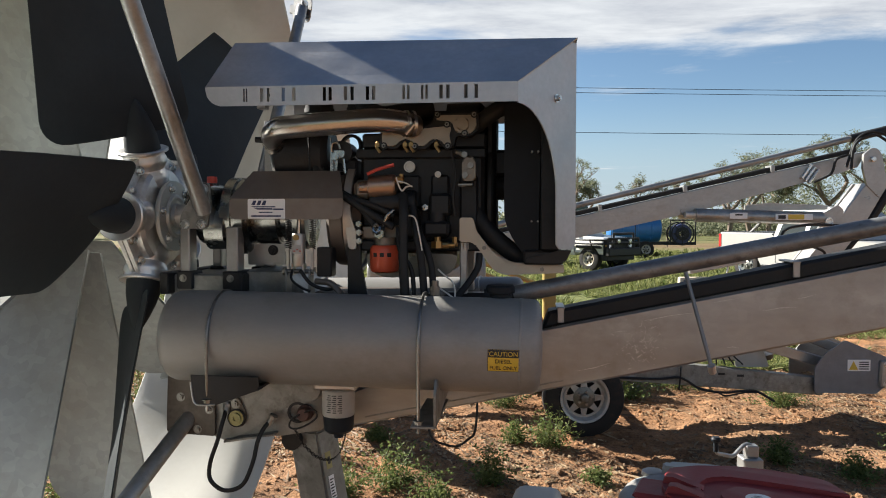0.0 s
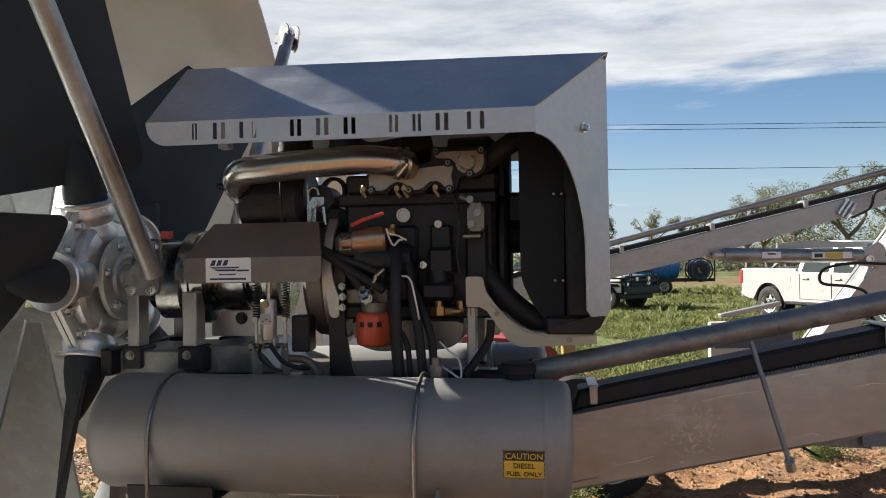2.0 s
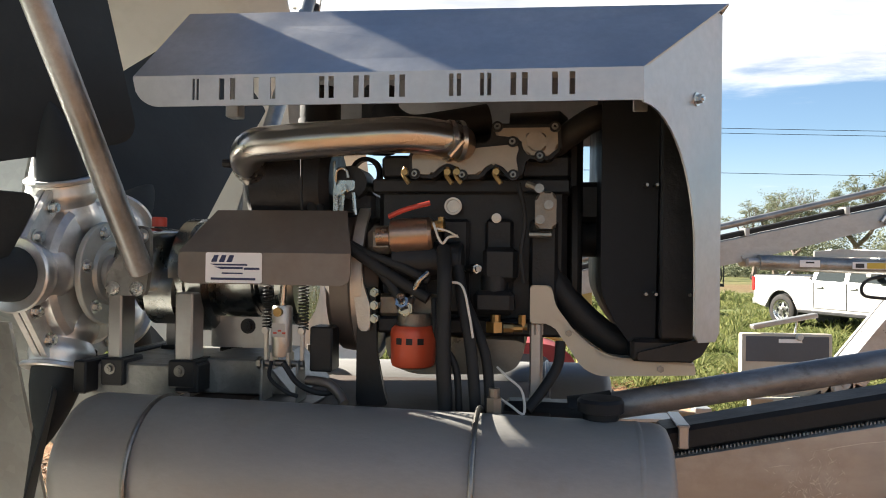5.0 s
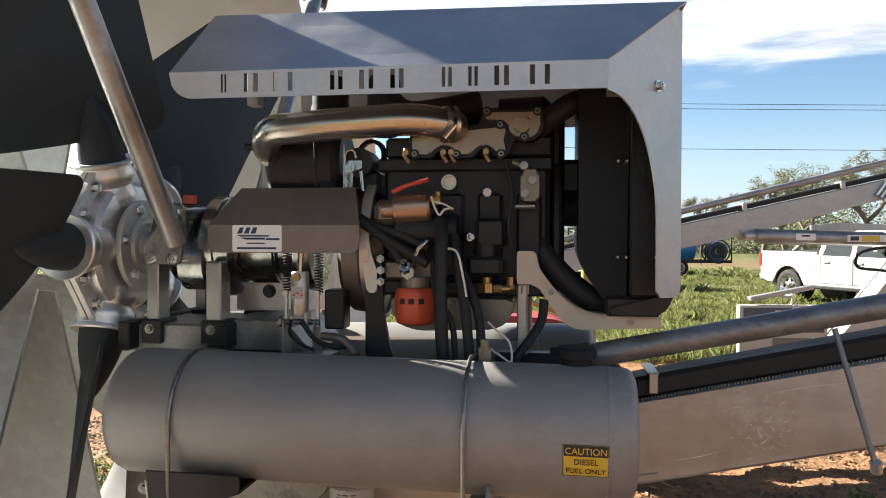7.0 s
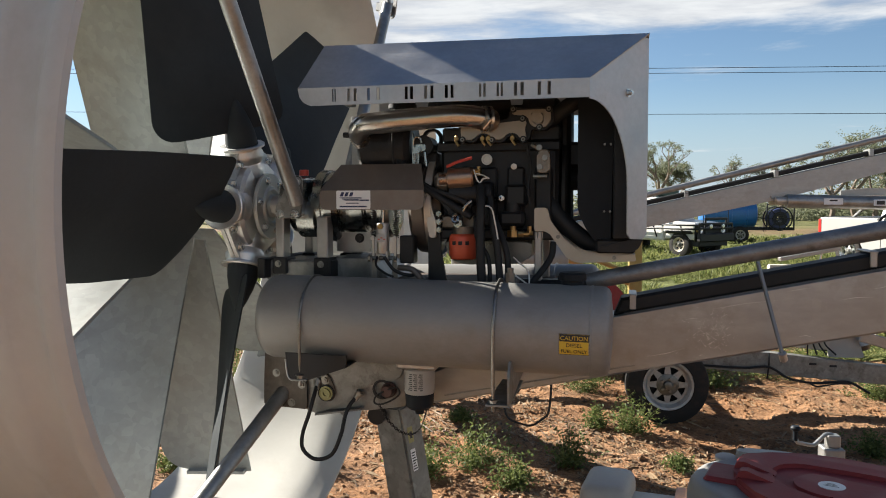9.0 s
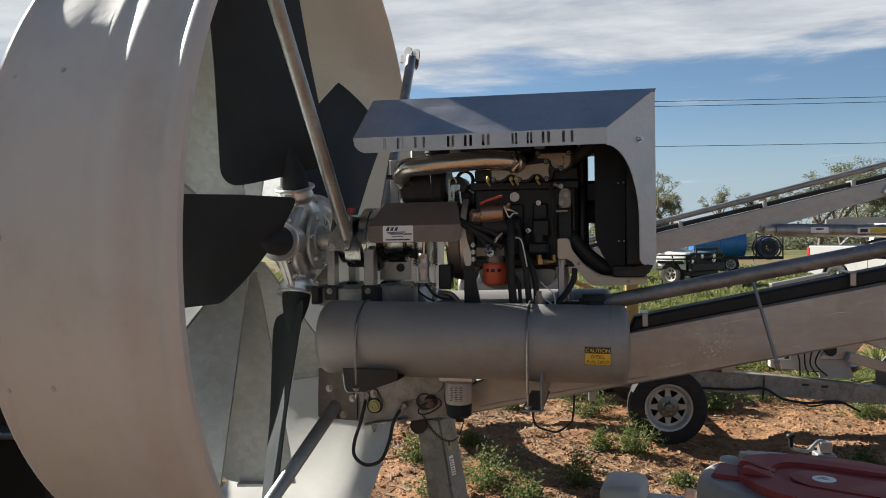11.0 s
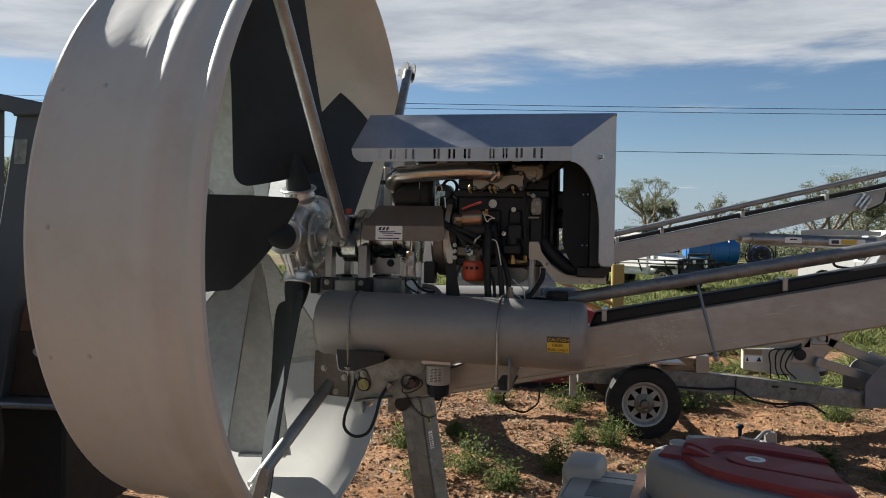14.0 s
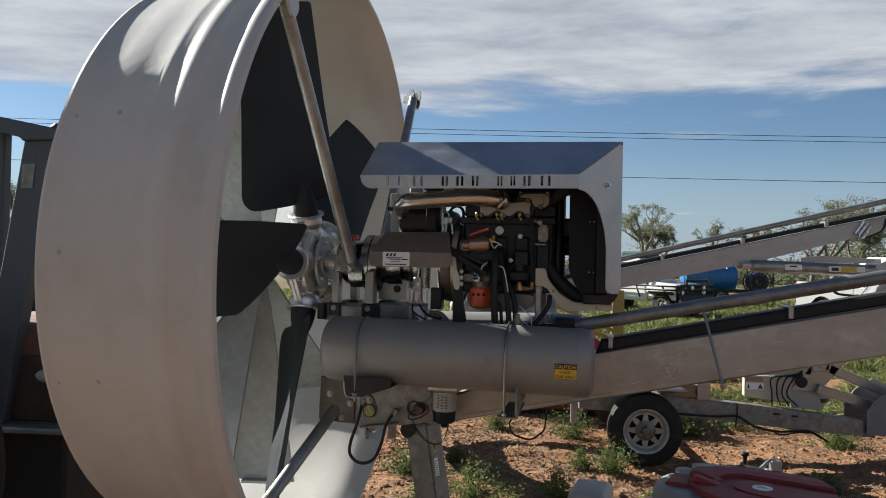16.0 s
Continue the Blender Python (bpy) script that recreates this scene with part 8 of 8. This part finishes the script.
part("axle", rod(B(), (-0.74, -0.6, 0.56), (-0.74, 1.3, 0.56), 0.07), BLACK_STEEL, trc)
wheel(trc, (-2.3, 1.0, 0.05), 0.43, 0.24, 0.25, RIM_WHITE, -1, 6)
part("engine_block", box(B(), (-2.6, 0.9, 0.15), (-1.15, 1.4, 0.85), 0.05), RUST, trc)

# a dented red dish lying among dark scrap beside the tractor
SM = pose(-2.86, 3.6, 0)
dish = thing("red_dish", (0.10, 0.33, 0.05), "dented faded red metal dish lying on dark scrap", "dish", frame_m=SM)
part("bowl", lathe(B(), [(0.10, 0.0), (0.098, 0.04), (0.082, 0.075), (0.060, 0.088), (0.052, 0.084), (0.072, 0.070), (0.086, 0.038), (0.088, 0)], Matrix.Translation((0.10, 0.33, 0.06)) @ pose(0, 0, 0, -14, -90, 10), 28), RED, dish)
scrap = thing("scrap_iron", (0.12, 0.34, -0.02), "dark rusty scrap iron lying on the soil", "scrap", frame_m=SM)
part("bar", rod(B(), (-0.02, 0.30, 0.02), (0.24, 0.38, 0.09), 0.022, n=10), GREASY, scrap)
part("bar", rod(B(), (0.05, 0.42, 0.03), (0.20, 0.24, 0.05), 0.020, n=10), GALV_DULL, scrap)
part("plate", slab(B(), rounded([(-0.09, -0.07), (0.10, -0.05), (0.07, 0.08), (-0.06, 0.06)], 0.015), 0.03, Matrix.Translation((0.11, 0.34, 0.06)) @ pose(0, 0, 0, 80, 0, 15), 0.003), BLACK_STEEL, scrap)

# ================= plants, trees, wires =================
rng = random.Random(7)


def leaf_quads(V, F, c, size, n, spread_r, squash=0.8, aspect=0.45):
    """n small pointed leaves scattered about c."""
    for _ in range(n):
        d = Vector((rng.gauss(0, 1), rng.gauss(0, 1), rng.gauss(0, squash)))
        p = Vector(c) + d * spread_r * 0.5
        a = Vector((rng.uniform(-1, 1), rng.uniform(-1, 1), rng.uniform(-0.8, 0.6))).normalized()
        b = a.cross(Vector((rng.uniform(-1, 1), rng.uniform(-1, 1), rng.uniform(-1, 1)))).normalized()
        s = size * rng.uniform(0.6, 1.25)
        i = len(V)
        V += [tuple(p - a * s), tuple(p + b * s * aspect), tuple(p + a * s), tuple(p - b * s * aspect)]
        F.append((i, i + 1, i + 2, i + 3))


def raw_mesh(name, V, F, mat, smooth=False):
    me = bpy.data.meshes.new(name)
    me.from_pydata(V, [], F)
    if smooth:
        me.shade_smooth()
    me.materials.append(mat)
    return me


def gum_tree(x, y, h, wide, dense, seed, label):
    rng.seed(seed)
    t = thing("gum_tree", (x, y, 0), label, "tree")
    bm = B()
    V, F = [], []
    tips = []
    o = Vector((x, y, 0))

    def limb(p, d, ln, r, depth):
        q = p + d * ln * 0.5 + Vector((rng.uniform(-.12, .12), rng.uniform(-.12, .12), 0)) * ln
        e = q + (d + Vector((rng.uniform(-.35, .35), rng.uniform(-.35, .35), rng.uniform(-0.1, .3)))).normalized() * ln * 0.5
        sweep(bm, [p, q, e], [r, r * 0.66], 5 if depth > 1 else 8, 3)
        if depth >= 4 or r < 0.012:
            tips.append((e, ln))
            return
        if depth >= 1:
            tips.append((q, ln * 0.8))
            tips.append((e, ln * 0.8))
        for k in range(rng.choice((2, 2, 3)) if depth else 3):
            a = rng.uniform(0, 2 * math.pi)
            out = Vector((math.cos(a) * wide, math.sin(a) * wide, rng.uniform(0.1, 0.8)))
            nd = (d * 0.8 + out * 0.8).normalized()
            limb(e, nd, ln * rng.uniform(0.62, 0.85), r * rng.uniform(0.5, 0.66), depth + 1)

    limb(Vector((x, y, -0.1)), Vector((rng.uniform(-.2, .2), rng.uniform(-.1, .1), 1)).normalized(), h * 0.27, h * 0.030, 0)
    k = h * 0.93 / max(e.z for e, _ in tips)
    for v in bm.verts:
        v.co = o + (v.co - o) * k
    part("trunk", bm, BARK, t)
    for e, ln in tips:
        if rng.random() < dense + 0.12:
            c = o + (e - o) * k
            for _ in range(4):
                cc = c + Vector((rng.gauss(0, 1), rng.gauss(0, 1), rng.gauss(-0.25, 0.7))) * ln * 0.30
                leaf_quads(V, F, cc, 0.065 + h * 0.003, int(26 * dense + 8), ln * 0.27 + 0.13, 0.75, 0.4)
    cr = new("crown", raw_mesh("crown", [(a - x, b - y, c) for a, b, c in V], F, GUM_LEAF))
    cr.parent = t
    return t


TREES = [(11.0, 68, 7.4, 0.9, 0.45), (14.2, 74, 6.4, 1.1, 0.7), (17.8, 72, 6.2, 0.8, 0.3), (22.6, 71, 5.6, 0.8, 0.35), (25.9, 70, 7.2, 1.0, 0.55), (28.5, 71, 8.3, 0.9, 0.6), (31.6, 75, 7.6, 0.9, 0.7),
         (34.6, 69, 9.6, 1.1, 0.9), (38.2, 71, 9.0, 1.1, 0.9), (42.5, 70, 8.6, 1.0, 0.9), (48.0, 74, 8.8, 1.0, 0.9), (-41.0, 58, 8.0, 1.0, 0.9), (-47.0, 60, 7.4, 1.0, 0.9), (-36.0, 70, 6.5, 1.0, 0.8), (7.5, 80, 6.0, 1.0, 0.8), (55.0, 72, 8.0, 1.0, 0.9)]
for i, (x, y, h, wide, dense) in enumerate(TREES):
    gum_tree(x, y, h, wide, dense, 40 + i, "sparse grey-green gum tree with bare limbs" if dense < 0.5 else "grey-green gum tree with open clumped crown")

# scrub along the far side of the paddock
rng.seed(3)
V, F = [], []
for k in range(300):
    x = rng.uniform(-95, 125)
    y = rng.uniform(84, 110)
    hh = (rng.uniform(1.2, 3.4) if x > 14 else rng.uniform(1.2, 3.2)) if x > -10 else rng.uniform(1.5, 4.0)
    for _ in range(9):
        leaf_quads(V, F, (x + rng.gauss(0, 1.2), y + rng.gauss(0, 1), hh * rng.uniform(0.15, 0.9)), 0.30, 12, 1.0, 0.7)
for k in range(110):
    x = rng.uniform(17, 62)
    y = rng.uniform(76, 86)
    hh = rng.uniform(3.0, 6.4) if x > 33 else rng.uniform(1.0, 2.4)
    for _ in range(15):
        leaf_quads(V, F, (x + rng.gauss(0, 1.0), y + rng.gauss(0, 0.8), hh * rng.uniform(0.08, 0.95)), 0.17, 22, 1.25, 0.8)
tagged(new("distant_scrub", raw_mesh("distant_scrub", V, F, GUM_LEAF)), "far band of grey-green scrub", "scrub", "", "stuff")

# low green weeds over the paddock
V, F = [], []
rng.seed(11)
for k in range(17000):
    y = 8.6 + 31 * rng.random() ** 1.7
    x = rng.uniform(-6 - y * 0.4, 4 + y * 0.62)
    if noise.noise((x * 0.35, y * 0.35, 3.3)) < (0.18 if y < 9.6 else -0.30):
        continue
    s = 0.013 + 0.0016 * y
    for _ in range(17):
        px, py = x + rng.gauss(0, 0.10), y + rng.gauss(0, 0.10)
        hgt = rng.uniform(0.025, 0.11) * (2.6 if noise.noise((px * 1.3, py * 1.3, 8.8)) > 0.22 else 1)
        a = rng.uniform(0, 2 * math.pi)
        w = s * rng.uniform(0.22, 0.5)
        dx, dy = math.cos(a) * w, math.sin(a) * w
        lx, ly = rng.gauss(0, 0.08), rng.gauss(0, 0.08)
        gz = ground_z(px, py)
        i = len(V)
        V += [(px - dx * 0.4, py - dy * 0.4, gz), (px + dx * 0.4, py + dy * 0.4, gz), (px + dx + lx, py + dy + ly, gz + hgt * 0.7), (px + lx * 1.6, py + ly * 1.6, gz + hgt), (px - dx + lx, py - dy + ly, gz + hgt * 0.65)]
        F.append((i, i + 1, i + 2, i + 3, i + 4))
tagged(new("paddock_weeds", raw_mesh("paddock_weeds", V, F, GRASS_LEAF)), "low green weeds covering the paddock", "weeds", "", "stuff")

# dry litter on the bare soil
V, F = [], []
rng.seed(5)
for k in range(62000):
    x, y = rng.uniform(-3.6, 5.8), 2.6 + 7.4 * rng.random() ** 1.1
    if noise.noise((x * 0.8, y * 0.8, 7.7)) < -0.05 and rng.random() < 0.8:
        continue
    big = rng.random() < (0.05 if x > 1.4 else 0.02)
    a, ln, w = rng.uniform(0, math.pi), rng.uniform(0.07, 0.20) if big else rng.uniform(0.006, 0.035), rng.uniform(0.0015, 0.0035) if rng.random() < 0.6 else rng.uniform(0.004, 0.008)
    dx, dy = math.cos(a) * ln, math.sin(a) * ln
    z = ground_z(x, y) + 0.004
    i = len(V)
    V += [(x - dx, y - dy, z), (x + dy / ln * w * 2, y - dx / ln * w * 2, z + rng.uniform(0.002, 0.012)), (x + dx, y + dy, z + rng.uniform(0, 0.015)), (x - dy / ln * w * 2, y + dx / ln * w * 2, z + 0.003)]
    F.append((i, i + 1, i + 2, i + 3))
tagged(new("dry_litter", raw_mesh("dry_litter", V, F, STRAW)), "dry straw and leaf litter on the soil", "litter", "", "stuff")


def clod(V, F, x, y, r):
    i0 = len(V)
    z = ground_z(x, y)
    n = 7
    ring = [(x + r * rng.uniform(0.7, 1.1) * math.cos(2 * math.pi * k / n), y + r * rng.uniform(0.7, 1.1) * math.sin(2 * math.pi * k / n)) for k in range(n)]
    for px, py in ring:
        V.append((px, py, z - 0.005))
    for px, py in ring:
        V.append((x + (px - x) * 0.7, y + (py - y) * 0.7, z + r * rng.uniform(0.35, 0.7)))
    V.append((x, y, z + r * 0.7))
    for k in range(n):
        j = (k + 1) % n
        F.append((i0 + k, i0 + j, i0 + n + j, i0 + n + k))
        F.append((i0 + n + k, i0 + n + j, i0 + 2 * n))


V, F = [], []
rng.seed(9)
for k in range(7000):
    clod(V, F, rng.uniform(-3.6, 5.5), rng.uniform(2.6, 9.0), rng.uniform(0.005, 0.024) * (2.0 if rng.random() < 0.04 else 1))
tagged(new("soil_clods", raw_mesh("soil_clods", V, F, SOIL)), "loose clods of red soil", "clods", "", "stuff")


# single weed plants on the bare soil
def weed(x, y, r, h, seed):
    rng.seed(seed)
    V, F = [], []
    gz = ground_z(x, y)
    for k in range(int(26 + r * 100)):
        a = rng.uniform(0, 2 * math.pi)
        lean = rng.uniform(0.1, 1.25)
        tip = Vector((r * lean * math.cos(a), r * lean * math.sin(a), h * rng.uniform(0.45, 1.0) * (1.15 - 0.6 * lean)))
        base = Vector((rng.gauss(0, r * 0.2), rng.gauss(0, r * 0.2), 0))
        side = Vector((-math.sin(a), math.cos(a), 0)) * 0.0025
        i = len(V)
        V += [tuple(base - side), tuple(base + side), tuple(tip + side * 0.4), tuple(tip - side * 0.4)]
        F.append((i, i + 1, i + 2, i + 3))
        for j in range(11):
            p = base.lerp(tip, 0.12 + 0.8 * j / 10) + Vector((rng.gauss(0, .012), rng.gauss(0, .012), rng.gauss(0, .01)))
            leaf_quads(V, F, p, 0.0145, 2, 0.034, 0.7, 0.42)
    me = raw_mesh("weed", V, F, WEED_LEAF)
    ob = new("weed_plant", me)
    ob.location = (x, y, gz)
    return tagged(ob, "leafy green weed growing from the soil" if h < 0.33 else "tall leafy green weed growing from the soil", "weed", "weeds on the soil")


WEEDS = [(-0.30, 4.75, 0.34, 0.34), (-0.62, 4.55, 0.20, 0.22), (-0.86, 5.35, 0.20, 0.26), (0.30, 4.80, 0.20, 0.30), (0.80, 5.60, 0.22, 0.36), (0.55, 5.75, 0.14, 0.2), (2.35, 5.3, 0.20, 0.20), (2.75, 5.05, 0.22, 0.22),
         (3.05, 6.9, 0.28, 0.25), (-1.9, 5.0, 0.24, 0.28), (-2.2, 4.5, 0.22, 0.24), (-2.6, 5.6, 0.26, 0.3), (-2.7, 6.8, 0.35, 0.5), (-2.4, 7.5, 0.35, 0.55), (-2.0, 7.2, 0.30, 0.5), (-0.2, 7.2, 0.2, 0.3), (0.55, 6.9, 0.30, 0.45),
         (-1.35, 4.6, 0.16, 0.2), (-0.05, 4.4, 0.16, 0.2), (1.6, 4.6, 0.12, 0.14), (2.0, 4.3, 0.14, 0.15), (1.0, 4.9, 0.10, 0.12), (-0.5, 5.9, 0.12, 0.14), (3.4, 5.5, 0.25, 0.28), (-3.0, 5.0, 0.3, 0.3), (-1.6, 5.7, 0.2, 0.24), (1.75, 7.2, 0.35, 0.4), (2.3, 7.6, 0.4, 0.45), (2.9, 7.7, 0.4, 0.45)]
for i, w in enumerate(WEEDS):
    weed(*w, 100 + i)

# power lines far off
for k, (za, zb) in enumerate(((12.35, 12.0), (12.0, 11.6), (8.9, 8.55))):
    pts = [(x, 60 + 0.02 * x, za + (zb - za) * (x + 60) / 140 + 0.6 - 1.4 * math.sin(math.pi * (x + 70) / 160) * 0.5 - 0.02 * (x + 10) * 0.4) for x in range(-96, 122, 8)]
    ob = solid("power_line", sweep(B(), pts, 0.022, 5, 2), PLASTIC, "thin overhead power line wire", "wire", "", "power lines")
for x in (-95, 120):
    ob = thing("power_pole", (x, 60, 0), "weathered timber power pole", "pole", "power poles")
    part("post", rod(B(), (x, 60, 0), (x, 60, 13.4), 0.16, 0.12), BARK, ob)
    part("crossarm", box(B(), (x - 0.08, 58.9, 12.6), (x + 0.08, 61.1, 12.75), 0.01), BARK, ob)
for i, x in enumerate((14, 22, 30, 38, 46)):
    solid("fence_post", rod(B(), (x, 48, -0.05), (x, 48, 1.15), 0.05, 0.045, n=8), BARK, "grey timber fence post in the paddock", "fence post", "", "fence posts")
